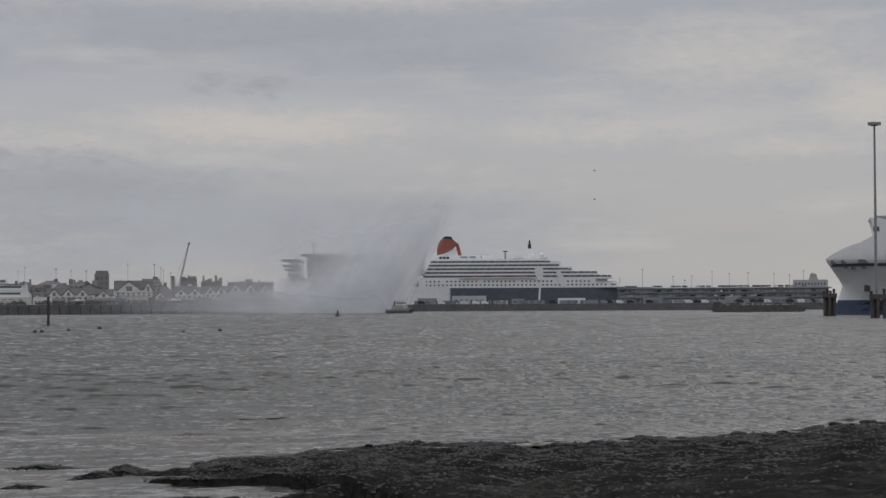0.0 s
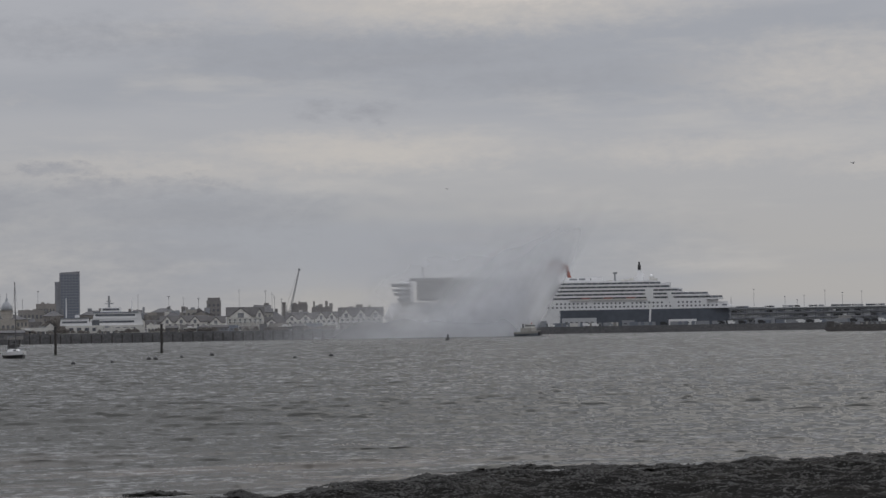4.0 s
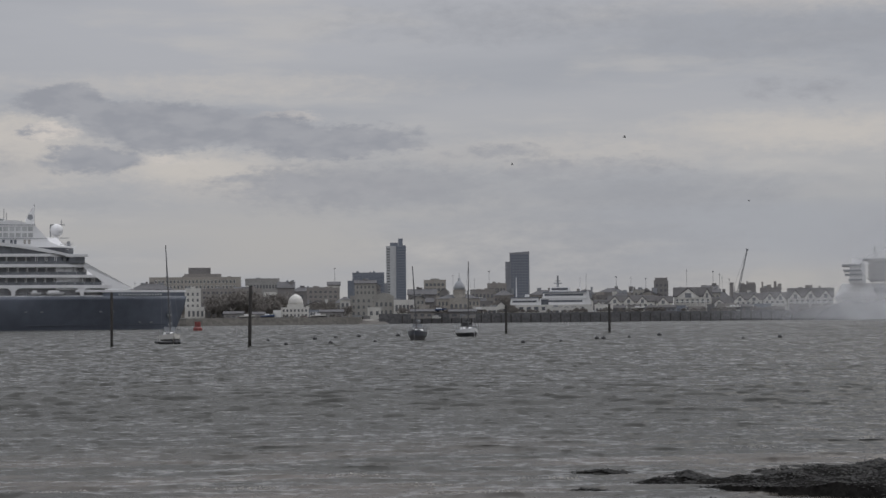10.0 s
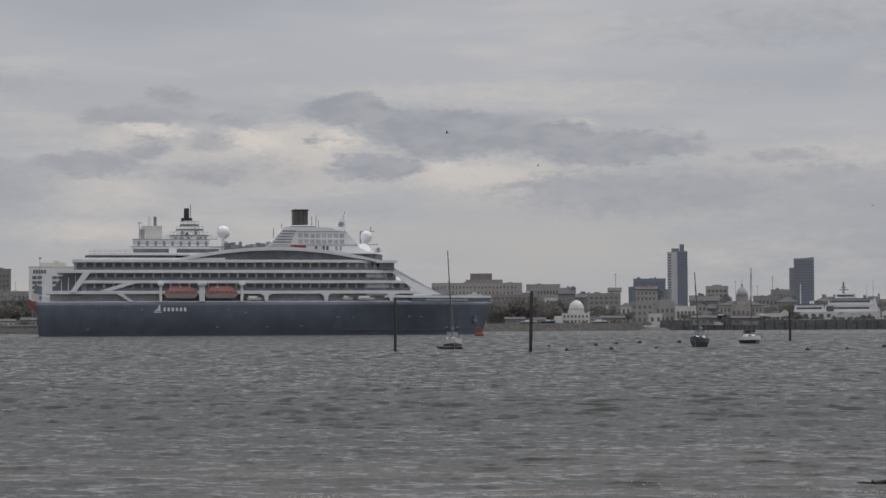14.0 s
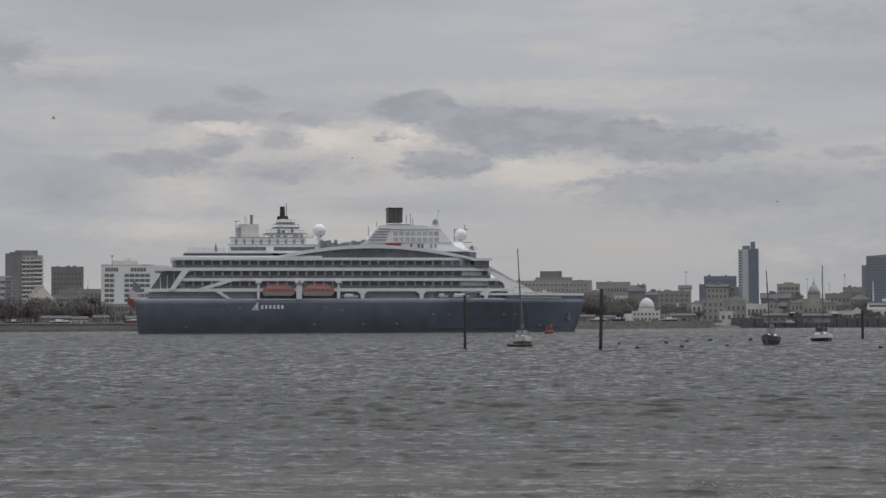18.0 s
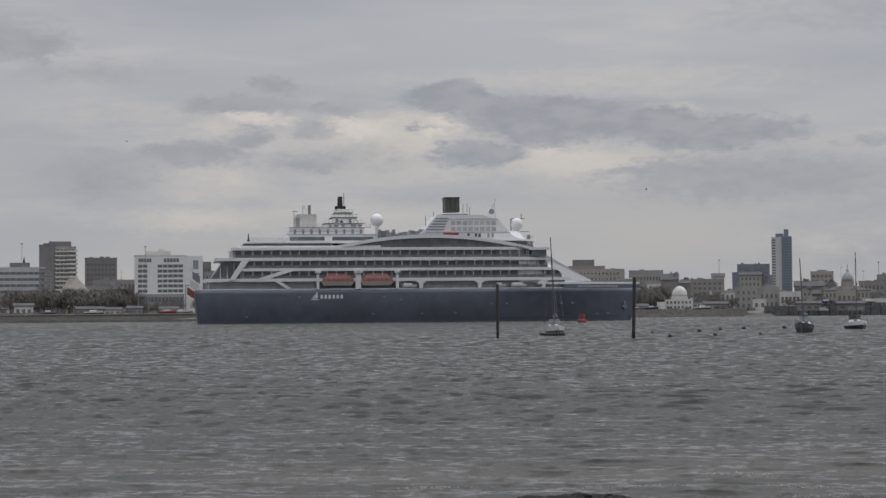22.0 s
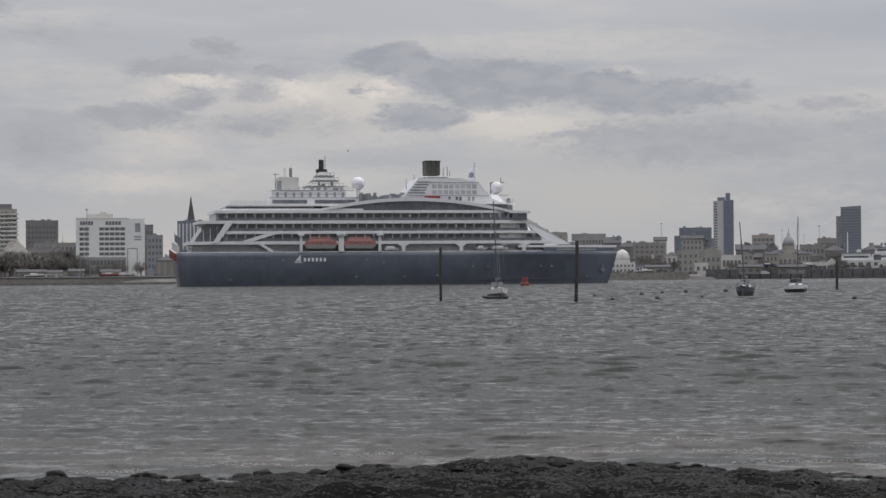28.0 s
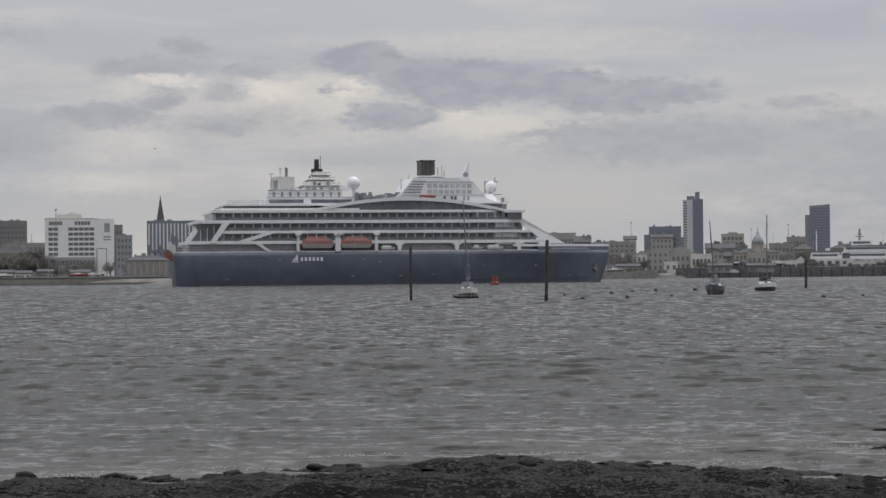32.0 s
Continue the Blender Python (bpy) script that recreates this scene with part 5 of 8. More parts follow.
    for sx in (-0.7, 0.7):
        for sy in (-0.6, 0.6):
            tube(bm, a + Vector((sx, sy, 0)), e + Vector((sx * 0.3, sy * 0.3, 0)), 0.22, 0.16, 6)
    for k in range(16):
        p, q = a.lerp(e, k / 16), a.lerp(e, (k + 1) / 16)
        f = 1 - 0.7 * k / 16
        for sy in (-0.6, 0.6):
            tube(bm, p + Vector((-0.7 * f, sy * f, 0)), q + Vector((0.7 * f, sy * f, 0)), 0.12, n=4)
            tube(bm, p + Vector((0.7 * f, sy * f, 0)), q + Vector((-0.7 * f, sy * f, 0)), 0.12, n=4)
    part("jib", bm, STEEL, c)
    part("jib_head", boxes((6.4, 8.0, -0.6, 0.6, 43.2, 44.6)), STEEL, c)
    part("stay", tubes(((-1.5, 0, 20), (6.9, 0, 43.6), 0.08, 0.08, 4), ((-1.5, 0, 14), (-1.5, 0, 20), 0.3, 0.2, 6)), STEEL, c)


def lamp_mast(az, d, top, base=LAND, heads=4):
    m = thing("lamp_mast", stand(az, d, base), "tall grey quayside lighting mast with a ring of lamps", "lighting mast", "lighting masts")
    h = top - base
    k = 0.5 if d > 800 else max(h / 40, 0.6)
    part("pole", tubes(((0, 0, 0), (0, 0, h - 0.6), 0.36 * k, 0.22 * k, 10)), STEEL, m)
    part("head_ring", tubes(((0, 0, h - 0.9), (0, 0, h - 0.5), 0.8 * k, 0.8 * k, 10)), STEEL, m)
    for i in range(heads):
        a = math.tau * i / heads + 0.4
        x, y = 1.15 * k * math.cos(a), 1.15 * k * math.sin(a)
        part("floodlight", boxes((x - 0.45 * k, x + 0.45 * k, y - 0.3 * k, y + 0.3 * k, h - 0.75 * k, h - 0.1)), STEEL, m)
    return m


TOWER_GLASS = glass("blue_tower_glass", (0.15, 0.17, 0.21), 0.2)
town_left()
town_middle()
for az, d, top in ((-14.95, 1100, 44), (-11.39, 980, 38), (13.98, 1200, 27.8), (14.85, 1200, 26.5), (16.83, 1200, 30.5), (5.6, 1250, 36), (10.2, 1280, 34), (17.3, 1290, 27)):
    lamp_mast(az, d, top)


# ---- trees, cars and the waterfront ----
def tree_mesh(seed, h):
    r = random.Random(seed)
    bm = bmesh.new()
    tube(bm, (0, 0, 0), (0.1, 0, h * 0.35), 0.045 * h, 0.03 * h, 7)
    tips = []
    for k in range(9):
        a, e = r.random() * math.tau, 0.5 + r.random() * 0.8
        p = Vector((0.1, 0, h * (0.28 + 0.1 * r.random())))
        q = p + Vector((math.cos(a) * math.cos(e), math.sin(a) * math.cos(e), math.sin(e))) * h * (0.28 + 0.25 * r.random())
        tube(bm, p, q, 0.018 * h, 0.008 * h, 5)
        for _ in range(5):
            u = q + Vector((r.gauss(0, 1), r.gauss(0, 1), r.gauss(0.4, 0.7))) * h * 0.11
            tube(bm, p.lerp(q, 0.5 + 0.5 * r.random()), u, 0.008 * h, 0.003 * h, 4)
            tips.append(u)
    crown = bmesh.new()
    for t in tips:
        for _ in range(22):
            c = t + Vector((r.gauss(0, 1), r.gauss(0, 1), r.gauss(0, 0.8))) * h * 0.07
            s = h * (0.006 + 0.012 * r.random())
            lift = Vector((r.gauss(0, 0.6), r.gauss(0, 0.6), 1)) * s * 3.0
            v = [crown.verts.new(c + lift * q + Vector((r.gauss(0, 1), r.gauss(0, 1), r.gauss(0, 0.6))) * s * 0.8) for q in (-1, 0, 0.4, 1)]
            for f in ((0, 1, 2), (0, 2, 3), (0, 3, 1), (1, 3, 2)):
                crown.faces.new([v[i] for i in f])
    return mesh_of(bm, "trunk", BARK), mesh_of(crown, "crown", FOLIAGE)


TREES = [tree_mesh(s, 10.0) for s in (1, 2, 3, 4)]


def tree(az, d, h, k, base=LAND):
    t = thing("tree", stand(az, d, base, k * 77), "nearly bare brown winter tree behind the waterfront", "tree", "waterfront trees")
    part("trunk", TREES[k % 4][0], None, t)
    part("crown", TREES[k % 4][1], None, t)
    t.scale = (h / 10,) * 3


def shore_trees():
    r = random.Random(8)
    k = 0
    for a0, a1, d, n, h in ((-15.4, -13.5, 965, 26, 12.5), (-11.5, -9.5, 955, 12, 7.5), (-13.6, -11.6, 985, 26, 13.5), (1.9, 4.0, 1010, 26, 13), (4.9, 6.0, 1040, 8, 8), (7.3, 10.9, 1060, 22, 7), (-17.5, -15.4, 1010, 10, 11), (1.9, 3.5, 1062, 17, 12.5), (3.5, 4.1, 1065, 5, 10), (4.9, 5.7, 1075, 6, 10),
                            (-9.6, -7.4, 1020, 8, 8), (7.9, 8.7, 1110, 4, 8), (9.7, 10.6, 1120, 4, 8), (-7.4, 0.8, 1040, 22, 11), (10.7, 13.5, 1150, 12, 12), (0.6, 1.2, 1080, 5, 11)):
        for _ in range(n):
            k += 1
            tree(a0 + (a1 - a0) * r.random(), d + 40 * r.random(), h * (0.75 + 0.45 * r.random()), k)


def car_meshes():
    body = bmesh.new()
    profile(body, [(-2.1, 0.35), (2.1, 0.35), (2.15, 0.8), (1.2, 0.95), (0.6, 1.45), (-1.1, 1.45), (-1.7, 0.95), (-2.15, 0.85)], -0.85, 0.85)
    glassy = boxes((-1.2, 0.75, -0.88, 0.88, 0.98, 1.36))
    wheel = tubes(((0, -0.1, 0), (0, 0.1, 0), 0.32, 0.32, 12))
    return body, mesh_of(glassy, "side_glass", PANE), mesh_of(wheel, "wheel", BLACK)


def cars():
    body, g, w = car_meshes()
    paints = [("white", WHITE), ("dark", BLACK), ("red", RED), ("silver", PALE_CLAD), ("blue", BLUE)]
    meshes = []
    for nm, m in paints:
        meshes.append((nm, mesh_of(body.copy(), "body", m)))
    r = random.Random(12)
    spots = [(-15.6 + 0.16 * k, 915, LAND) for k in range(34) if r.random() < 0.5] + [(-10.9 + 0.13 * k, 930, LAND) for k in range(26) if r.random() < 0.55] \
        + [(2.2 + 0.14 * k, 985, LAND) for k in range(28) if r.random() < 0.4] + [(7.6 + 0.14 * k, 1068, LAND) for k in range(20) if r.random() < 0.5]
    for k, (az, d, z) in enumerate(spots):
        nm, me = meshes[r.randrange(5)]
        c = thing("car", stand(az, d + r.random() * 4, z, r.choice((0, 180, 12))), nm + " parked car on the waterfront", "car", "parked cars")
        part("body", me, None, c)
        part("side_glass", g, None, c)
        for x in (-1.35, 1.35):
            for y in (-0.8, 0.8):
                part("wheel", w, None, c).location = (x, y, 0.32)


def arc_wall(name, label, a0, a1, d0, d1, thick, z0, z1, material, step=0.4, batter=0.0):
    """A quay wall along the shore between two azimuths."""
    bm = bmesh.new()
    n = max(int(abs(a1 - a0) / step), 1)
    prev = None
    for i in range(n + 1):
        a, d = a0 + (a1 - a0) * i / n, d0 + (d1 - d0) * i / n
        row = [bm.verts.new(at(a, dd, z)) for dd, z in ((d - batter, z0), (d, z1), (d + thick, z1), (d + thick, z0))]
        if prev:
            for k in range(3):
                bm.faces.new((prev[k], row[k], row[k + 1], prev[k + 1]))
        else:
            bm.faces.new(row)
        prev = row
    bm.faces.new(prev[::-1])
    return tagged(new(name, mesh_of(bm, name, material)), label, "quay wall", kind="structure")


arc_wall("quay_wall_west", "low stained concrete sea wall of the park", -30, 1.2, 884, 921, 30, -3, 3.4, SEAWALL, batter=2.5)
arc_wall("quay_wall_west_foot", "dark wet weed-covered foot of the sea wall", -30, 1.2, 880.4, 917.4, 3.0, -3, 1.0, REVETMENT, batter=2.0)
arc_wall("quay_wall_west_coping", "pale coping along the sea wall", -30, 1.2, 883.6, 920.6, 2.0, 3.404, 3.9, CONCRETE)
arc_wall("quay_wall_shore", "brown sloping revetment below the shore road", 1.2, 6.4, 930, 985, 20, -3, 3.8, REVETMENT, batter=6)
arc_wall("quay_wall_apron", "concrete apron under the gabled quay houses", 13.2, 20.6, 1034, 1052, 110, -3, 3.99, CONCRETE)
arc_wall("quay_wall_town", "dark piled town quay wall", 6.9, 20.6, 1010, 1045, 12, -3, 5.2, DARK_CONC)
arc_wall("quay_wall_dock", "dark dock quay wall", 24.2, 38, 1390, 1390, 44, -3, 5.0, DARK_CONC)
bm = bmesh.new()
v = [bm.verts.new(at(a, d, z)) for a, d, z in ((6.3, 966, -0.6), (7.3, 984, -0.6), (7.1, 1006, 1.0), (6.35, 996, 2.0))]
bm.faces.new(v[::-1])
w = [bm.verts.new((q.co.x, q.co.y, -3)) for q in v]
for i in range(4):
    bm.faces.new((v[i], v[(i + 1) % 4], w[(i + 1) % 4], w[i]))
tagged(new("slipway", mesh_of(bm, "slipway", REVETMENT)), "pale concrete slipway into the water", "slipway", kind="structure")
for k in range(44):
    az = 7.6 + k * 0.295
    tagged(new("fender_post", mesh_of(tubes(((0, 0, -2), (0, 0, 4.3), 0.35, 0.35, 7)), "fender_post", TIMBER) if k == 0 else bpy.data.meshes["fender_post"]),
           "dark timber fender pile on the town quay", "pile", "quay fender piles").matrix_world = stand(az, 1008 + (az - 6.9) * 2.55 - 0.6)
shore_trees()
cars()


def waterfront_clutter():
    """Small roofs, huts and aerials that break up the skyline."""
    r = random.Random(44)
    for a0, a1, d0, d1, n, lo, hi in ((-16, -11.6, 1000, 1060, 5, 6, 12), (-9.6, -7.2, 960, 1040, 6, 6, 11), (1.8, 4.0, 1060, 1080, 3, 6, 10), (4.8, 8.4, 1050, 1110, 9, 7, 12), (8.0, 13.2, 1160, 1240, 16, 10, 19), (13, 20, 1160, 1280, 18, 11, 19), (2, 9, 1180, 1330, 12, 16, 26)):
        for _ in range(n):
            az, d, w, top = a0 + (a1 - a0) * r.random(), d0 + (d1 - d0) * r.random(), 5 + 9 * r.random(), lo + (hi - lo) * r.random()
            m, what = r.choice(((BRICK, "brown brick"), (DARK_BRICK, "dark brick"), (CREAM, "cream rendered"), (OFF_WHITE, "white painted"), (STONE, "pale stone")))
            roof = r.choice(("gable", "hip", "flat", "front"))
            block("small " + what + " building among the waterfront roofs", az, d, w, top, 8, m, roof, SLATE if roof != "flat" else None, 2.0 + 1.5 * r.random() if roof != "flat" else 0.6, rows=max(int((top - 3) / 3.4), 1), cols=max(int(w / 2.6), 2), z0=3.6, z1=top - 0.4, fx=0.45)
    for _ in range(30):
        az, d = -15 + 34 * r.random(), 1180 + 120 * r.random()
        a = thing("aerial_mast", stand(az, d, LAND), "thin grey aerial mast above the roofs", "mast", "aerial masts")
        h = 20 + 9 * r.random()
        part("pole", tubes(((0, 0, 0), (0, 0, h), 0.14, 0.08, 6)), STEEL, a)
        part("crossarm", boxes((-0.8, 0.8, -0.05, 0.05, h - 1.4, h - 1.25)), STEEL, a)

    # low boat sheds and stacked gear along the western shore road
    for az, w, h, m, what in ((-14.9, 9, 5.2, OFF_WHITE, "white open"), (-13.0, 13, 3.4, CONCRETE, "pale concrete"), (-12.35, 8, 3.0, OFF_WHITE, "pale metal"), (-11.7, 7, 3.6, CONCRETE, "grey"), (-10.7, 9, 3.2, OFF_WHITE, "white"),
                              (2.6, 10, 3.2, CONCRETE, "grey"), (3.3, 7, 2.8, OFF_WHITE, "pale"), (5.5, 12, 3.6, CONCRETE, "grey"), (8.2, 12, 3.4, BRICK, "brown brick"), (9.4, 14, 3.2, DARK_BRICK, "dark brick")):
        block("low " + what + " boat shed on the shore road", az, 940 if az < 0 else 1000, w, LAND + h, 6, m, "gable", SLATE, 1.2, rows=1, cols=3, z0=LAND + 0.4, z1=LAND + h - 0.3, group="boat sheds", name="boat_shed")
    for k in range(46):
        az = r.choice((-15.6, -12.9, -11.2, -9.9, 2.4, 5.2, 8.4)) + 1.5 * r.random()
        s, h = 1.0 + 2.2 * r.random(), 0.8 + 1.4 * r.random()
        g = thing("gear_crate", stand(az, (925 if az < 0 else 990) + 8 * r.random(), LAND, 40 * r.random()), "weathered crate of boatyard gear on the shore", "crate", "boatyard crates")
        part("box", boxes((-s, s, -1, 1, 0, h)), r.choice((BRICK, GREY_CLAD, DARK_CLAD, OFF_WHITE, BRICK, DARK_BRICK)), g)
        part("lid", boxes((-s - 0.1, s + 0.1, -1.1, 1.1, h, h + 0.1)), GREY_CLAD, g)


def bush_mesh(seed):
    """A low ragged shrub of many small upright twigs and leaves, about two metres across."""
    r = random.Random(seed)
    bm = bmesh.new()
    for _ in range(150):
        a, q = r.random() * math.tau, r.random() ** 0.6
        c = Vector((1.1 * q * math.cos(a), 0.8 * q * math.sin(a), (1.5 - 0.9 * q * q) * (0.25 + 0.75 * r.random())))
        s = 0.09 + 0.10 * r.random()
        v = [bm.verts.new(c + Vector((r.gauss(0, 1), r.gauss(0, 1), r.gauss(0.3, 1))) * s) for _ in range(4)]
        for f in ((0, 1, 2), (0, 2, 3), (0, 3, 1), (1, 3, 2)):
            bm.faces.new([v[i] for i in f])
    return mesh_of(bm, "shrub", FOLIAGE)


def quay_front():
    """Sheds, boats ashore and shrubs along the top of the town quay."""
    r = random.Random(77)
    az = 13.3
    while az < 20.3:
        w = 3.5 + 8 * r.random()
        top = 7.0 + 2.0 * r.random()
        m, what = r.choice(((DARK_BRICK, "dark brick"), (GREY_TOWER, "dark grey panelled"), (BRICK, "brown brick"), (DARK_CLAD, "dark blue"), (DARK_CONC, "stained concrete"), (OFF_WHITE, "white painted")))
        roof = r.choice(("flat", "gable", "hip", "flat"))
        block("low " + what + " quayside store on the town quay", az + w / 37, 1062 + 6 * r.random(), w, top - (0 if roof == "flat" else 1.0), 7, m, roof, BROWN_ROOF if roof != "flat" else None, 0.4 if roof == "flat" else 1.4, rows=1, cols=max(int(w / 2.2), 2),
              z0=5.4, z1=top - 0.9, fx=0.5, base=3.99, group="quayside stores", name="quay_store")
        az += w / 18.5 + 0.10 * r.random()
    shrubs = [bush_mesh(k) for k in range(4)]
    for k in range(110):
        az = 7.6 + 12.7 * r.random()
        o = tagged(new("shrub", shrubs[k % 4]), "ragged brown shrub growing on the quay edge", "shrub", "quayside shrubs")
        o.matrix_world = stand(az, 1013.5 + (az - 6.9) * 2.55 + r.random() * 4, 5.2, 360 * r.random())
        g = 0.8 + 0.8 * r.random()
        o.scale = (g * (1 + 0.6 * r.random()), g, g)
    for k in range(60):
        az = r.choice((-15.5 + 5.5 * r.random(), 2.0 + 4.2 * r.random(), -15.5 + 5.5 * r.random()))
        o = tagged(new("shrub", shrubs[k % 4]), "ragged brown shrub beside the shore road", "shrub", "shore road shrubs")
        o.matrix_world = stand(az, (936 if az < 0 else 996) + r.random() * 10, LAND, 360 * r.random())
        g = 0.8 + 1.0 * r.random()
        o.scale = (g * (1 + 0.6 * r.random()), g, g)
    # boats laid up ashore and their hoist
    for az, d, z, m, ln in ((-10.75, 915, LAND, RED, 8.5), (-10.35, 918, LAND, OFF_WHITE, 7), (-12.9, 914, LAND, OFF_WHITE, 9), (-14.2, 915, LAND, DARK_CLAD, 7), (3.0, 984, LAND, OFF_WHITE, 8), (3.6, 985, LAND, BLUE, 7), (5.1, 985, LAND, OFF_WHITE, 8), (9.9, 1026, 5.2, OFF_WHITE, 7), (8.7, 1022, 5.2, BLUE, 8), (14.6, 1042, 5.2, OFF_WHITE, 7), (17.4, 1048, 5.2, OFF_WHITE, 8)):
        b = thing("laid_up_boat", stand(az, d, z + 1.2, 80 + 20 * r.random()), "small boat propped ashore on the waterfront", "boat", "boats ashore")
        part("hull", mesh_of(boat_hull(ln, ln * 0.33, 1.1), "hull", [m, BLACK]), None, b)
        part("cabin", boxes((-ln * 0.1, ln * 0.1, -ln * 0.15, ln * 0.2, 1.1, 1.9)), SHIP_WHITE, b)
        part("keel", boxes((-0.12, 0.12, -ln * 0.2, ln * 0.2, -1.2, -0.2)), BLACK, b)
        for x in (-0.8, 0.8):
            part("prop", tubes(((x * 1.6, 0, -1.2), (x, 0, 0.2), 0.07, 0.07, 5)), TIMBER, b)
    h = thing("boat_hoist", stand(-11.45, 918, LAND), "pale steel boat hoist on the waterfront", "hoist")
    for x in (-2.2, 2.2):
        for y in (0, 5):
            part("leg", tubes(((x * 1.2, y, 0), (x, y, 9.0), 0.22, 0.18, 6)), GREY_CLAD, h)
        part("side_beam", boxes((x - 0.2, x + 0.2, -0.3, 5.3, 9.0, 9.6)), GREY_CLAD, h)
    part("cross_beam", boxes((-2.4, 2.4, 4.8, 5.2, 9.6, 10.1)), GREY_CLAD, h)


waterfront_clutter()


# ---- moored ferry, cruise ships and the docks ----
def ferry():
    hull_white = OFF_WHITE
    f = thing("ferry", stand(11.5, 1080, 0), "white double-ended car ferry berthed at the town quay", "ferry")
    bm = bmesh.new()
    profile(bm, [(-31, 3.0), (-32, 6.8), (-14, 7.2), (-9, 9.6), (32, 9.6), (33, 6.0), (31, 0.5), (-30, 0.5)], -6, 6)
    part("hull", bm, hull_white, f)
    part("awning", boxes((5.2, 29.8, -5.6, 5.6, 16.45, 16.9), (-12.6, 3.2, -5.6, 5.6, 13.62, 14.0)), DARK_CLAD, f)
    part("side_opening", boxes((-27, -16, -6.06, -6, 3.4, 5.6), (10, 30, -6.06, -6, 3.2, 5.2)), SHIP_PANE, f)
    for x0, x1, z0, z1, name in ((-13, 3.5, 9.6, 13.6, "passenger_saloon"), (3.0, 29, 9.6, 13.2, "passenger_saloon"), (5, 29.5, 13.2, 16.4, "upper_saloon"), (9, 21, 16.4, 19.4, "wheelhouse")):
        bm = bmesh.new()
        prism(bm, [(x0, -5.4), (x1, -5.4), (x1, 5.4), (x0, 5.4)], z0, z1, [(x0 + 0.9, -5.0), (x1 - 0.5, -5.0), (x1 - 0.5, 5.0), (x0 + 0.9, 5.0)])
        s = part(name, bm, SHIP_WHITE, f)
        part("window_band", boxes((x0 + 1.5, x1 - 1.5, -5.36, -5.2, z0 + 1.4, z0 + 2.5)), SHIP_PANE, s)
    bm = bmesh.new()
    profile(bm, [(-5.5, 9.6), (-1.0, 9.6), (-2.2, 15.6), (-4.4, 15.6)], -2, 2)
    part("funnel", bm, SHIP_WHITE, f)
    bm = bmesh.new()
    profile(bm, [(27.5, 9.6), (32.5, 9.6), (31.0, 16.8), (27.5, 16.8)], -4.6, 4.6)
    part("stern_house", bm, SHIP_WHITE, f)
    part("saloon_arch", boxes((4.6, 8.6, -5.5, -5.3, 9.7, 12.6)), SHIP_PANE, f)
    for x, z in ((-9.3, 25.0), (26.5, 24.6), (14.0, 24.0)):
        part("mast", tubes(((x, 0, 9.6), (x, 0, z), 0.4, 0.2, 8)), SHIP_WHITE, f)
    part("radar_yard", boxes((11.8, 16.4, -0.3, 0.3, 21.4, 21.9), (12.6, 15.4, -0.3, 0.3, 22.8, 23.2)), STEEL, f)
    part("radar_post", tubes(((14, 0, 19.4), (14, 0, 26.0), 0.7, 0.5, 8)), STEEL, f)
    for k in range(10):
        part("hull_port", boxes((-12 + 4.2 * k, -9.6 + 4.2 * k, -6.06, -6, 6.6, 8.4)), SHIP_PANE, f)
    block("white gabled quay shed beside the ferry", 13.05, 1096, 9, 11.5, 14, OFF_WHITE, "front", SLATE, 4.5, rows=2, cols=3, z0=5, z1=11)
    block("small white gabled kiosk on the quay", 10.55, 1066, 6, 8.6, 8, OFF_WHITE, "front", SLATE, 3.0, rows=1, cols=2, z0=5, z1=8.2)
    b = block("low white quay terminal shed", 10.15, 1062, 16, 8.0, 8, OFF_WHITE, rows=1, cols=6, z0=4.5, z1=7.6, fx=0.7)
    for az, w, top in ((13.6, 10, 8.6), (12.4, 20, 7.2)):
        block("low white covered walkway on the quay", az, 1052, w, top, 4, OFF_WHITE, rows=1, cols=5, z0=4.8, z1=top - 0.4, fx=0.6, base=4.0)


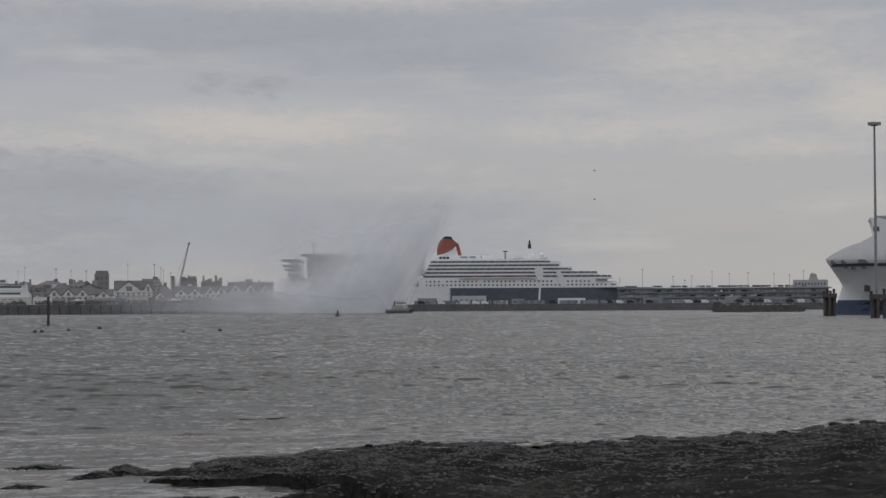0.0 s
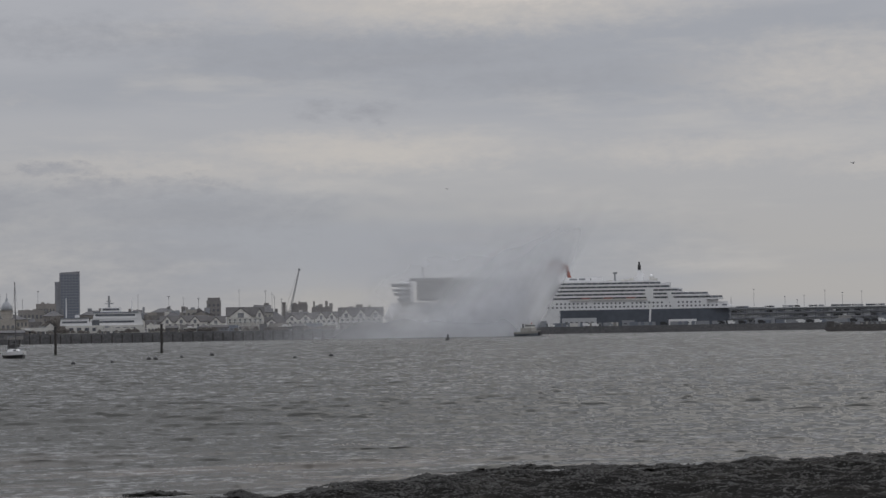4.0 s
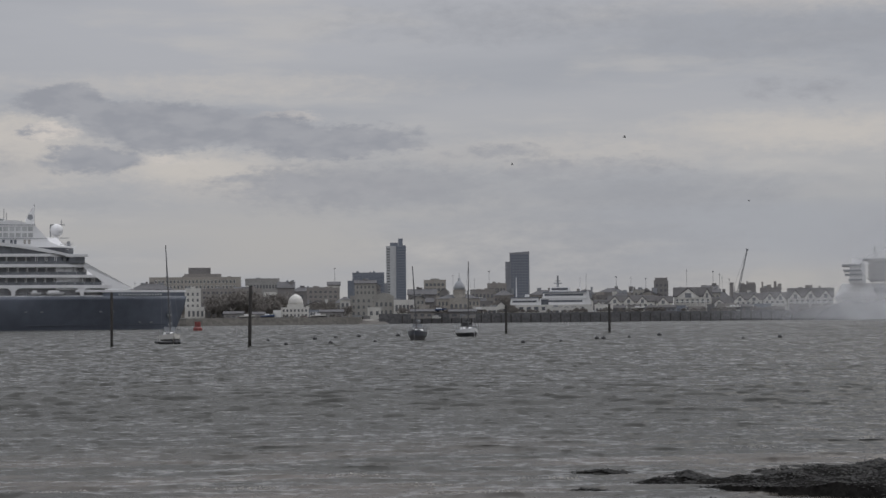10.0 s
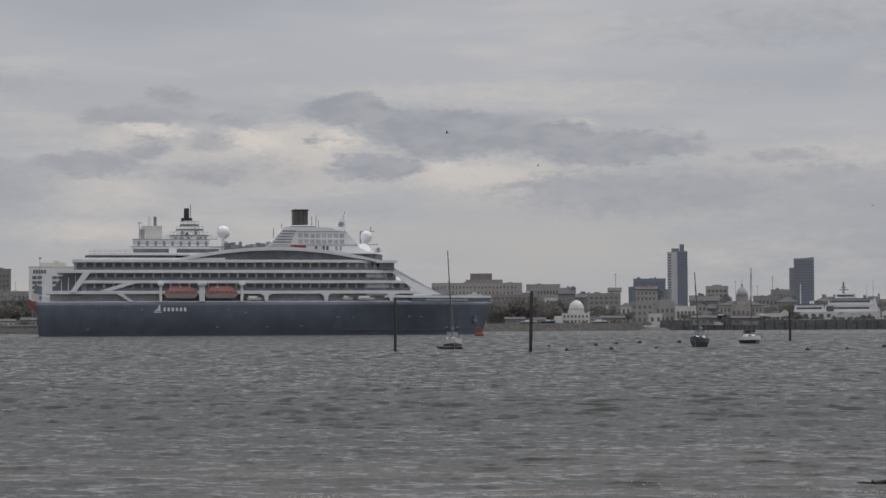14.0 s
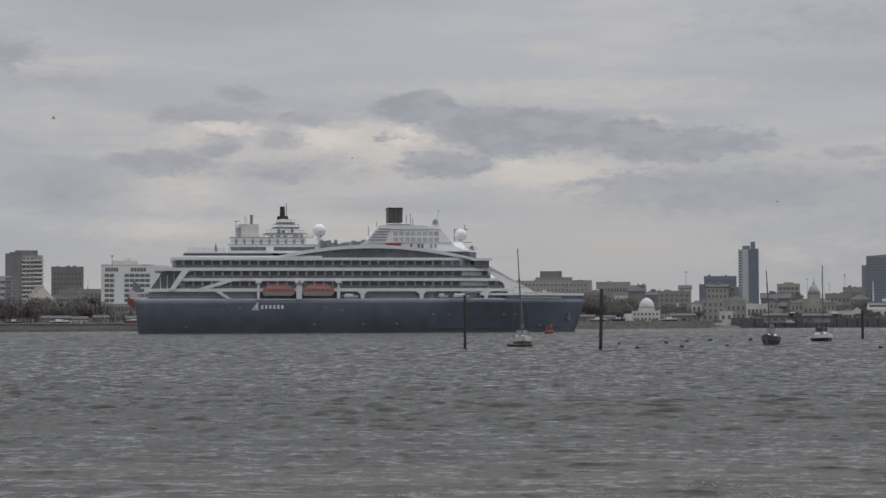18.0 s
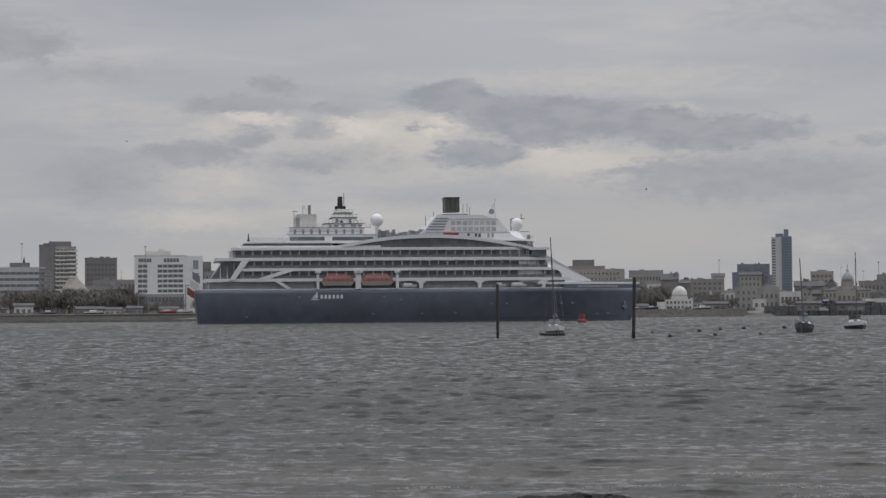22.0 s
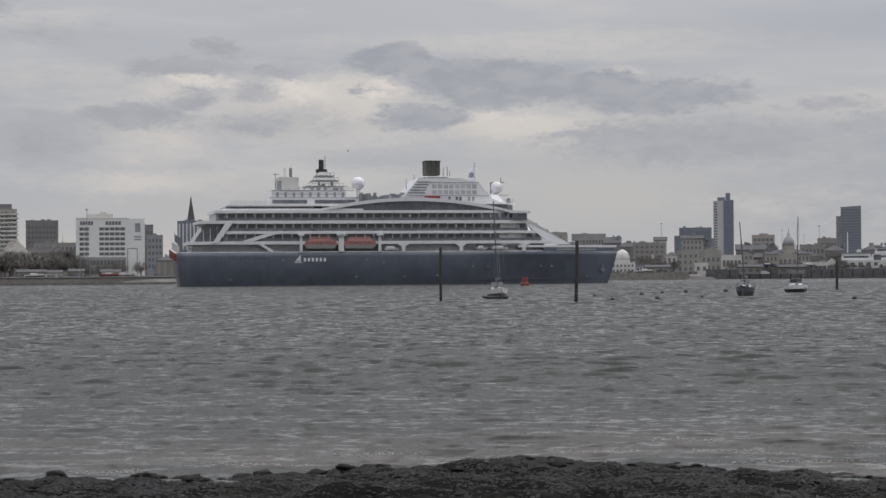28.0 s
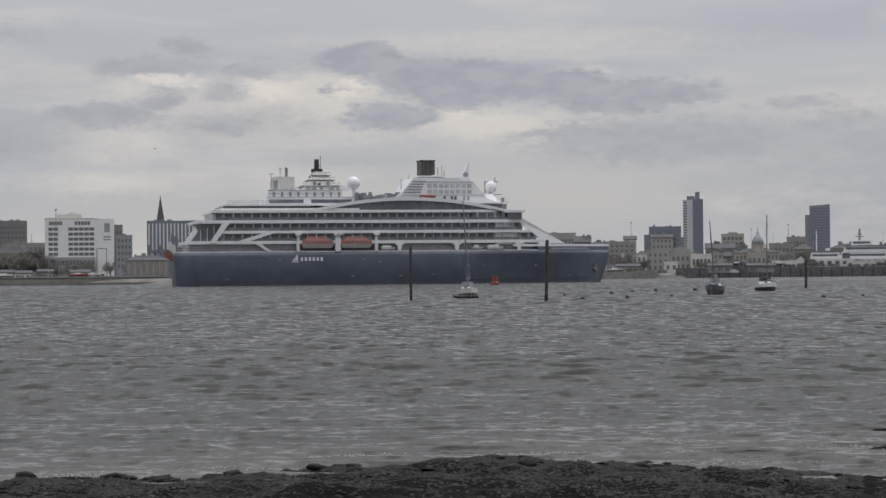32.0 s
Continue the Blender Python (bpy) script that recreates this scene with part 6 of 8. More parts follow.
def liner():
    """The large liner at the dock, bow to the right, red funnel aft."""
    s = thing("ocean_liner", stand(24.68, 1650, 0), "dark-hulled white-topped ocean liner with a red funnel at the dock", "ocean liner")
    # origin below the stern, x to the bow
    bm = bmesh.new()
    outline = lambda x0, x1, w, tip: [(x0, -w), (x1 - tip, -w), (x1 - tip * 0.4, -w * 0.6), (x1, 0), (x1 - tip * 0.4, w * 0.6), (x1 - tip, w), (x0, w)]
    prism(bm, outline(25, 190, 16, 40), -2, 19.2, outline(25, 200, 16, 50))
    part("hull", bm, DARK_HULL, s, "dark blue black hull")
    bm = bmesh.new()
    profile(bm, [(4, 0), (26, 0), (26, 19.2), (-3.4, 19.2), (-4.0, 16.5), (-2.5, 10)], -16, 16)
    part("stern", bm, SHIP_WHITE, s, "white stern quarter")
    part("white_strip", boxes((-3.2, 174, -16.2, 16.2, 19.2, 20.4)), SHIP_WHITE, s)
    # window deck
    deck = part("window_deck", boxes((-1.4, 150, -16.1, 16.1, 20.4, 26.6), (150, 163, -14, 14, 20.4, 24.4), (163, 171, -12, 12, 20.4, 22.4)), SHIP_WHITE, s)
    wm = mesh_of(boxes((-0.75, 0.75, -0.1, 0.1, 0, 1.35)), "ship_window", SHIP_PANE)
    for k in range(-1, 46):
        for z in (20.9, 24.0):
            if (z > 22 and k % 9 == 4) or k > (40 if z > 22 else 43):
                continue
            part("ship_window", wm, None, deck).location = (5.5 + 3.55 * k, -16.15, z)
    # balcony decks, each shorter than the one below
    for z, x0, x1 in ((26.6, 1.2, 164), (29.8, 2.9, 152), (32.9, 4.6, 127), (36.0, 6.3, 119), (39.1, 8.0, 112)):
        part("deck_edge", boxes((x0, x1, -16.1, 16.1, z, z + 1.55)), SHIP_WHITE, s)
        dk = part("balcony_recess", boxes((x0 + 1.2, x1 - 0.8, -14.6, 14.6, z + 1.55, z + 3.2)), SHIP_PANE, s)
        for k in range(int((x1 - x0) / 5.4)):
            part("balcony_divider", boxes((x0 + 2 + 5.4 * k, x0 + 2.3 + 5.4 * k, -16.0, -14.6, z + 1.25, z + 3.15)), OFF_WHITE, dk)
    part("top_deck", boxes((9.7, 108, -15, 15, 42.2, 43.4)), SHIP_WHITE, s)
    part("side_screen", boxes((98, 105, -16.3, -16.0, 25.5, 36.5)), SHIP_WHITE, s)
    # stepped front
    for x0, x1, z0, z1 in ((106, 120, 37, 41.5), (110, 130, 33.4, 37), (118, 142, 30, 33.4), (122, 158, 26.6, 30.0), (146, 160, 20.4, 27.4), (158, 168, 20.4, 24.6)):
        st = part("front_house", boxes((x0, x1, -13.5, 13.5, z0, z1)), SHIP_WHITE, s)
        part("window_band", boxes((x0 + 2, x1 - 1, -13.6, -13.5, z0 + 0.8, z0 + 2.0)), SHIP_PANE, st)
    bm = bmesh.new()
    profile(bm, [(120, 20.4), (126, 20.4), (119, 34.5), (115.5, 34.5)], -16.4, -15.9)
    part("raking_frame", bm, SHIP_WHITE, s)
    # funnel: upright aft edge, black crown, white wind scoop and a red strut forward
    bm = bmesh.new()
    profile(bm, [(14.9, 47.6), (14.9, 52.0), (15.6, 56.5), (17.6, 60.4), (20.5, 61.6), (28.0, 61.4), (31.0, 58.8), (32.6, 57.6), (30.4, 54.6), (27.6, 52.4), (23.6, 50.2), (20.0, 48.6)], -4.5, 4.5)
    fun = part("funnel", bm, FUNNEL_RED, s, "red funnel with a black top")
    bm = bmesh.new()
    profile(bm, [(19.2, 61.7), (20.0, 62.9), (22.4, 63.8), (27.0, 63.4), (28.4, 61.5)], -4.3, 4.3)
    part("funnel_top", bm, BLACK, fun)
    bm = bmesh.new()
    profile(bm, [(30.4, 58.4), (33.4, 57.6), (36.2, 47.4), (33.0, 47.4)], -2.0, 2.0)
    part("funnel_strut", bm, FUNNEL_RED, fun)
    bm = bmesh.new()
    profile(bm, [(19.6, 47.0), (33.0, 47.0), (31.2, 53.4), (29.0, 53.2), (25.0, 50.6)], -3.4, 3.4)
    part("wind_scoop", bm, SHIP_WHITE, fun, "white curved wind scoop")
    part("funnel_base", boxes((14.2, 31, -6, 6, 43.4, 47.0)), SHIP_WHITE, s)
    for k in range(3):
        part("emblem_bar", boxes((16.8 + 3.0 * k, 19.2 + 3.0 * k, -6.1, -6, 44.2, 46.2)), BLACK, s)
    part("name_screen", boxes((30.5, 62.5, -8, 8, 43.4, 47.0)), SHIP_WHITE, s)
    for x0, x1 in ((34.5, 41.0), (42.5, 48.0), (52.0, 53.2)):
        part("lettering_bar", boxes((x0, x1, -8.1, -8, 44.8, 46.4)), GREY_CLAD, s)
    m = part("fore_mast", boxes((90.5, 97.0, -3, 3, 43.4, 47.0)), SHIP_WHITE, s)
    bm = bmesh.new()
    prism(bm, [(92.3, -2), (99.0, -2), (99.0, 2), (92.3, 2)], 47.0, 53.0, [(93.0, -1), (96.0, -1), (96.0, 1), (93.0, 1)])
    part("mast_fin", bm, SHIP_WHITE, m)
    part("mast_top", boxes((93.2, 95.8, -1.2, 1.2, 53.0, 57.0), (93.8, 95.2, -0.8, 0.8, 57.0, 60.0)), BLACK, m)
    p = part("aft_post", tubes(((73.6, 0, 43.4), (73.6, 0, 50.5), 0.8, 0.7, 8)), STEEL, s)
    part("post_head", boxes((71.8, 75.6, -1, 1, 50.0, 51.4)), STEEL, p)
    for x, z in ((82, 45.4), (86, 46.2), (103, 46.8), (106, 45.6), (68, 44.8), (79, 45.0)):
        part("deck_fitting", boxes((x, x + 3.4, -5, 5, 43.4, z)), OFF_WHITE, s)
    bm = bmesh.new()
    ball(bm, (104.5, -3, 47.6), 1.5, 7)
    part("radome", bm, SHIP_WHITE, s, "", True)
    for k in range(7):
        x = 34 + 9.5 * k
        b = part("lifeboat", boxes((x, x + 8.6, -17.2, -15.2, 27.2, 28.5)), OFF_WHITE, s, "orange and white lifeboat")
        part("canopy", boxes((x + 0.6, x + 8.0, -17.0, -15.3, 28.5, 29.6)), ORANGE if k % 2 else BROWN_ROOF, b)
    part("bow_mast", tubes(((172, 0, 19), (172, 0, 28), 0.35, 0.2, 6)), STEEL, s)
    return s


def second_cruise_ship():
    s = thing("cruise_ship", stand(20.55, 1500, 0), "tall white cruise ship half hidden by drifting spray", "cruise ship")
    bm = bmesh.new()
    prism(bm, [(4, 0), (20, -12), (112, -15), (112, 15), (20, 12)], -2, 16, [(-6, 0), (14, -13), (112, -15), (112, 15), (14, 13)])
    part("hull", bm, SHIP_WHITE, s)
    bm = bmesh.new()
    prism(bm, [(-5, 0), (14, -13), (112, -15), (112, 15), (14, 13)], 16, 26, [(0, 0), (13, -12), (112, -15), (112, 15), (13, 12)])
    part("upper_hull", bm, SHIP_WHITE, s)
    br = part("bridge_front", boxes((6.0, 18, -14, 14, 26, 41)), SHIP_WHITE, s)
    for z, x0 in ((28.0, 5.0), (32.0, 2.5), (35.0, 1.5), (39.0, 0.5)):
        part("bridge_deck", boxes((x0, 15, -15, 15, z, z + 1.4)), GREY_CLAD, br)
    for k in range(6):
        z = 27.5 + 2.65 * k
        d = part("balcony_band", boxes((21, 111, -15.2, 15.2, z, z + 1.55)), GREY_TOWER, s)
        part("deck_edge", boxes((20, 111, -15.7, 15.7, z + 1.55, z + 2.65)), OFF_WHITE, s)
        for i in range(22):
            part("balcony_divider", boxes((22 + 4.0 * i, 22.5 + 4.0 * i, -15.6, -15.2, z, z + 1.75)), GREY_CLAD, d)
    part("top_deck", boxes((16, 111, -14, 14, 43.3, 44.6)), GREY_CLAD, s)
    for k in range(20):
        part("lower_window", boxes((24 + 4.2 * k, 26.6 + 4.2 * k, -15.1, -14.9, 19, 22.6)), GREY_CLAD, s)
    part("mast", tubes(((26, 0, 44), (25, 0, 54), 0.5, 0.3, 6)), STEEL, s)
    part("roof_house", boxes((8, 16, -6, 6, 41, 45)), SHIP_WHITE, s)


def docks():
    r = random.Random(21)
    # long multi-deck car store, with floors and columns
    b = thing("car_store", stand(33.6, 1500, 0), "long dark multi-deck vehicle store on the dock", "car park building")
    part("core", boxes((-78, 82, 2, 40, 0, 16.2)), PALE_CLAD, b)
    for k, z in enumerate((5.5, 9.2, 12.9, 16.4)):
        part("deck", boxes((-80, 84, 0, 42, z, z + 0.8)), GREY_TOWER if k < 3 else GREY_CLAD, b)
    for k in range(28):
        part("column", boxes((-79 + 5.9 * k, -78.4 + 5.9 * k, 0.2, 0.8, 0, 16.4)), GREY_TOWER, b)
    for k in range(170):
        x = -78 + r.random() * 158
        z = r.choice((6.6, 10.3, 14.0, 17.5))
        part("stored_vehicle", boxes((x, x + 4.0, 1.0, 3.2, z, z + 1.3)), r.choice((WHITE, GREY_CLAD, PALE_CLAD, DARK_CLAD, BLACK, GREY_TOWER)), b)
    b = block("low pale rooftop hall on the dock", 36.2, 1700, 30, 24.5, 16, PALE_CLAD, rows=2, cols=10, z0=15, z1=24)
    bm = bmesh.new()
    prism(bm, [(-1.5, 2), (7, 2), (7, 12), (-1.5, 12)], 21.5, 28.0, [(0, 3), (5, 3), (5, 10), (0, 10)])
    part("vent_tower", bm, STONE, b)
    # quay clutter: sheds, containers, vans
    for az, w, h, m, lab in ((26.15, 25, 8.6, PALE_CLAD, "pale flat-roofed quay terminal shed"), (24.9, 14, 6.0, GREY_CLAD, "grey quay store shed"), (29.2, 20, 5.4, WHITE, "white lorry trailers parked on the quay"), (27.6, 9, 5.0, GREY_CLAD, "grey quayside switch house"),
                             (31.6, 14, 5.0, GREY_CLAD, "grey quayside store building"), (33.9, 9, 6.4, CONCRETE, "concrete quayside cabin block"), (35.2, 16, 5.6, GREY_CLAD, "grey dock workshop shed")):
        block(lab, az, 1402, w, 5.0 + h * 0.62, 8, m, rows=1, cols=max(int(w / 4), 2), z0=5.6, z1=5.0 + h * 0.5, base=5.0, group="quay sheds", name="quay_shed")
    cm = [mesh_of(boxes((-3.05, 3.05, 0, 2.44, 0, 2.6)), "container", m) for m in (BRICK, DARK_CLAD, OFF_WHITE, BRICK, GREY_CLAD, DARK_CLAD)]
    for k in range(90):
        az = 24.6 + 12 * r.random()
        c = tagged(new("container", cm[r.randrange(6) if 25.6 < az < 27.5 else r.choice((4, 4, 5, 5, 4))]), "steel freight container standing on the dock quay", "container", "quay containers")
        c.matrix_world = stand(az, 1394 + r.random() * 5, 5.0, r.choice((0, 0, 90)))
    van = boxes((-2.6, 1.2, -1, 1, 0.4, 2.5), (1.2, 2.6, -1, 1, 0.4, 1.7), (-1.8, -1.1, -1.05, 1.05, 0, 0.7), (1.1, 1.8, -1.05, 1.05, 0, 0.7))
    vm = [mesh_of(van.copy(), "van", m) for m in (WHITE, GREY_CLAD, BLACK)]
    for k in range(40):
        v = tagged(new("van", vm[r.randrange(3)]), "van parked along the dock edge", "van", "quay vans")
        v.matrix_world = stand(24.6 + 12 * r.random(), 1391.5 + r.random(), 5.0)
    crane = thing("dock_gangway", stand(28.25, 1398, 5.0), "white enclosed passenger gangway beside the liner", "gangway")
    part("ramp", boxes((-0.9, 0.9, 0, 14, 12, 15)), WHITE, crane)
    bm = bmesh.new()
    profile(bm, [(-1.2, 0), (0.2, 0), (1.2, 15), (-0.2, 15)], -0.6, 0.6)
    part("leg", bm, WHITE, crane)
    for az, top in ((31.3, 33), (32.2, 27), (32.75, 27.5), (33.35, 31), (33.85, 29), (34.4, 30), (35.15, 29), (36.0, 31), (32.55, 24), (35.6, 28), (36.25, 29)):
        lamp_mast(az, 1560, top, 0.0)
    # moored dark barge
    g = thing("barge", stand(34.72, 900, 0), "long rusty black barge moored off the dock", "barge")
    bm = bmesh.new()
    profile(bm, [(-20.5, -0.5), (19.5, -0.5), (21.7, 1.6), (21.7, 2.2), (-21.7, 2.2), (-21.7, 0.8)], -4, 4)
    part("hull", bm, RUST_BLACK, g)
    part("coaming", boxes((-17, 17, -3.2, 3.2, 2.2, 3.1)), RUST_BLACK, g)
    part("deckhouse", boxes((-21, -17.6, -2, 2, 2.2, 4.6)), RUST_BLACK, g)
    for k in range(14):
        x = -15 + 2.3 * k
        part("deck_gear", boxes((x, x + 0.5 + r.random() * 1.8, -2.5, 2, 3.1, 3.4 + r.random() * 1.0)), r.choice((RUST_BLACK, STEEL, GREY_CLAD, CREAM)), g)
    part("derrick", tubes(((-18, 0, 4.6), (-14.0, 0, 3.4), 0.14), ((3.5, 0, 3), (3.5, 0, 5.6), 0.12)), STEEL, g)


def stem_of(z):
    return float(np.interp(z, [-1, 4.4, 8.8, 10.5, 14, 16.0, 16.8], [2.0, 3.5, 5.0, 4.1, 1.8, 0.4, 0.0]))


def bow_half(x, z):
    """Half breadth of the bow: a narrow wedge below the knuckle, a wide flare above it."""
    wedge = 1.7 * math.sqrt(max(x - stem_of(min(z, 8.8)), 0) / 9.0)
    wedge = min(wedge, 13.0)
    top = min(13.0, 13.2 * math.sqrt(max(x - stem_of(max(z, 8.8)), 0) / 19.0))
    knuckle = max(8.8 - 0.79 * (x - 5.0), -1.0)
    f = min(max((z - knuckle) / (16.0 - knuckle), 0), 1)
    return min(13.0, wedge + (max(top, wedge) - wedge) * f ** 0.85)


def bow_top(x):
    return float(np.interp(x, [0, 1.0, 1.9, 4, 6.6, 9.2, 11.3, 12.8, 13.8, 14.3], [16.8, 17.7, 18.2, 19.4, 20.5, 21.3, 22.0, 22.7, 23.6, 24.8]))


def bow_skin(levels):
    bm = bmesh.new()
    us = [(i / 22) ** 1.7 for i in range(23)]
    for sd in (-1, 1):
        prev = None
        for z in levels:
            st = stem_of(min(z, 16.8))
            row = []
            for i, u in enumerate(us):
                x = st + (95 - st) * u
                zz = z if z <= 16.8 else 16.8 + (bow_top(x) - 16.8) * (z - 16.8) / 6.0
                row.append(bm.verts.new((x, sd * (bow_half(x, z) if i else 0.02), zz)))
            if prev:
                for k in range(22):
                    bm.faces.new((prev[k], row[k], row[k + 1], prev[k + 1]) if sd > 0 else (prev[k], prev[k + 1], row[k + 1], row[k]))
            prev = row
    bmesh.ops.remove_doubles(bm, verts=bm.verts, dist=0.05)
    bmesh.ops.recalc_face_normals(bm, faces=bm.faces)
    return bm


def roro_ship():
    """High white bow of a cargo ship lying at the jetty."""
    s = thing("cargo_ship", stand(36.64, 600, 0), "white cargo ship with a flared bow and blue waterline", "cargo ship")
    part("hull", bow_skin([4.4, 5.6, 6.8, 8.0, 8.8, 9.6, 10.5, 11.8, 13, 14, 15, 16, 16.8, 18.8, 20.8, 22.8]), SHIP_WHITE, s, "white flared bow", True)
    part("boot_topping", bow_skin([-1, 1, 3, 4.4]), BOOT_BLUE, s, "blue waterline band")
    bm = bmesh.new()
    prism(bm, [(1, 0), (2.5, -3), (14, -11), (60, -12.5), (60, 12.5), (14, 11), (2.5, 3)], 16.2, 16.6)
    part("fore_deck", bm, STEEL, s)
    bm = bmesh.new()
    profile(bm, [(14.4, 20), (14.3, 23.4), (14.2, 26.0), (13.8, 27.5), (13.1, 29.0), (15.8, 28.9), (17.4, 28.5), (23.5, 25.4), (60, 25.0), (60, 20)], -11.75, 11.75)
    part("superstructure", bm, SHIP_WHITE, s)
    part("upper_house", boxes((19.0, 60, -8, 8, 25.0, 29.4), (17.2, 19.2, -5, 5, 27.0, 29.2)), GREY_CLAD, s)
    part("bridge_window", boxes((14.1, 15.9, -11.85, -11.7, 24.9, 26.3)), SHIP_PANE, s)
    band = bmesh.new()
    prev = None
    for i in range(30):
        x = 1.8 + 55 * (i / 29) ** 1.4
        row = [band.verts.new(c) for c in ((x, -bow_half(x, 14.5) - 0.12, 14.5), (x, -bow_half(x, 15.4) - 0.12, 15.4), (x, -bow_half(x, 15.4) + 0.9, 15.4), (x, -bow_half(x, 14.5) + 0.9, 14.5))]
        if prev:
            for k in range(4):
                band.faces.new((prev[k], row[k], row[(k + 1) % 4], prev[(k + 1) % 4]))
        prev = row
    part("rubbing_band", band, NAVY, s)
    for x0, x1, z0, z1 in ((1.6, 3.3, 15.5, 16.5), (4.6, 6.2, 15.5, 16.5), (5.4, 6.8, 13.9, 15.2), (7.6, 8.8, 13.7, 15.0), (9.6, 13.4, 15.6, 16.6), (10.6, 12.6, 13.9, 14.6)):
        y = bow_half((x0 + x1) / 2, (z0 + z1) / 2)
        part("mooring_port", boxes((x0, x1, -y - 0.15, -y + 0.9, z0, z1)), SHIP_PANE, s)
    for k in range(5):
        x = 17.6 + 1.7 * k
        part("lettering_bar", boxes((x, x + 1.1, -bow_half(x + 0.5, 17) - 0.15, -bow_half(x + 0.5, 17) + 0.6, 16.4, 17.8)), DARK_CLAD, s)
    m = part("fore_mast", tubes(((20.6, 0, 27), (20.6, 0, 34.0), 2.0, 1.3, 8), ((20.4, 0, 34), (20.2, 0, 40.4), 0.9, 0.45, 8)), SHIP_WHITE, s)
    part("mast_platform", boxes((18.9, 21.6, -1, 1, 33.6, 34.1), (19.4, 21.0, -0.8, 0.8, 37.4, 37.8)), SHIP_WHITE, m)
    part("stay", tubes(((20.4, 0, 38.0), (40, 0, 37.6), 0.06, 0.06, 4)), STEEL, m)
    part("windlass", boxes((15.4, 18.8, -4, 4, 28.4, 29.9)), STEEL, s)
    part("anchor", boxes((11.4, 13.2, -bow_half(12.3, 8.3) - 0.5, -bow_half(12.3, 8.3) + 0.8, 7.0, 8.9)), RUST_BLACK, s)


def dolphin(az, d, xs, top, label):
    g = thing("mooring_dolphin", stand(az, d, 0), label, "mooring dolphin", "mooring dolphins")
    for x, y in xs:
        part("pile", tubes(((x, y, -3), (x, y, top - 0.4), 0.42, 0.42, 9)), TIMBER_GREY, g)
    x0, x1 = min(x for x, y in xs) - 0.6, max(x for x, y in xs) + 0.6
    part("cap_beam", boxes((x0, x1, -1.6, 1.6, top - 1.3, top - 0.2)), TIMBER_GREY, g)
    for k, x in enumerate(np.linspace(x0 + 0.4, x1 - 0.8, 4)):
        part("bollard", tubes(((float(x), 0, top - 0.2), (float(x), 0, top + 0.5 + 0.5 * (k % 2)), 0.3, 0.35, 8)), BLACK, g)
    return g


# ---- small craft, posts and buoys ----
def mooring_post(az, d, h, w, lean):
    p = thing("mooring_post", stand(az, d, 0) @ pose(0, 0, 0, 0, lean, 0), "dark weathered timber post standing in the water", "post", "posts in the water")
    bm = bmesh.new()
    r = random.Random(int(az * 10))
    rings = [(w / 2 * (1 + 0.12 * r.random()), -2 + (h + 2) * k / 7) for k in range(8)]
    spin(bm, rings, 9)
    part("shaft", bm, TIMBER, p)
    part("weed_band", tubes(((0, 0, -0.5), (0, 0, 0.7), w * 0.56, w * 0.53, 9)), WEED, p, "dark weed round the waterline")
    part("top_cap", tubes(((0, 0, h - 0.02), (0, 0, h + 0.12), w * 0.56, w * 0.5, 9)), BLACK, p)


def boat_hull(length, beam, free, sheer=0.4):
    """Lofted small hull, bow towards -Y (the beach)."""
    bm = bmesh.new()
    rows = []
    for i in range(13):
        u = i / 12
        w = beam / 2 * (math.sin(math.pi * min(u * 0.95 + 0.0, 0.62) / 1.24) ** 0.8 if u < 0.65 else 1 - 0.25 * ((u - 0.65) / 0.35) ** 2)
        w = max(w, 0.03)
        top = free * (1 + sheer * (1 - u) ** 2)
        y = -length / 2 + length * u
        row = [(w * s * f, y + 0.25 * (1 - f) * (1 - u), z) for f, z, s in ((1, top, -1), (0.93, top * 0.5, -1), (0.7, 0.0, -1), (0.2, -0.35, -1), (0.2, -0.35, 1), (0.7, 0.0, 1), (0.93, top * 0.5, 1), (1, top, 1))]
        rows.append([bm.verts.new(c) for c in row])
    for a, b in zip(rows, rows[1:]):
        for k in range(7):
            bm.faces.new((a[k], a[k + 1], b[k + 1], b[k])).material_index = 1 if 1 <= k <= 5 else 0
        bm.faces.new((a[7], a[0], b[0], b[7]))
    bm.faces.new(rows[0]), bm.faces.new(rows[-1][::-1])
    bmesh.ops.remove_doubles(bm, verts=bm.verts, dist=0.001)
    return bm


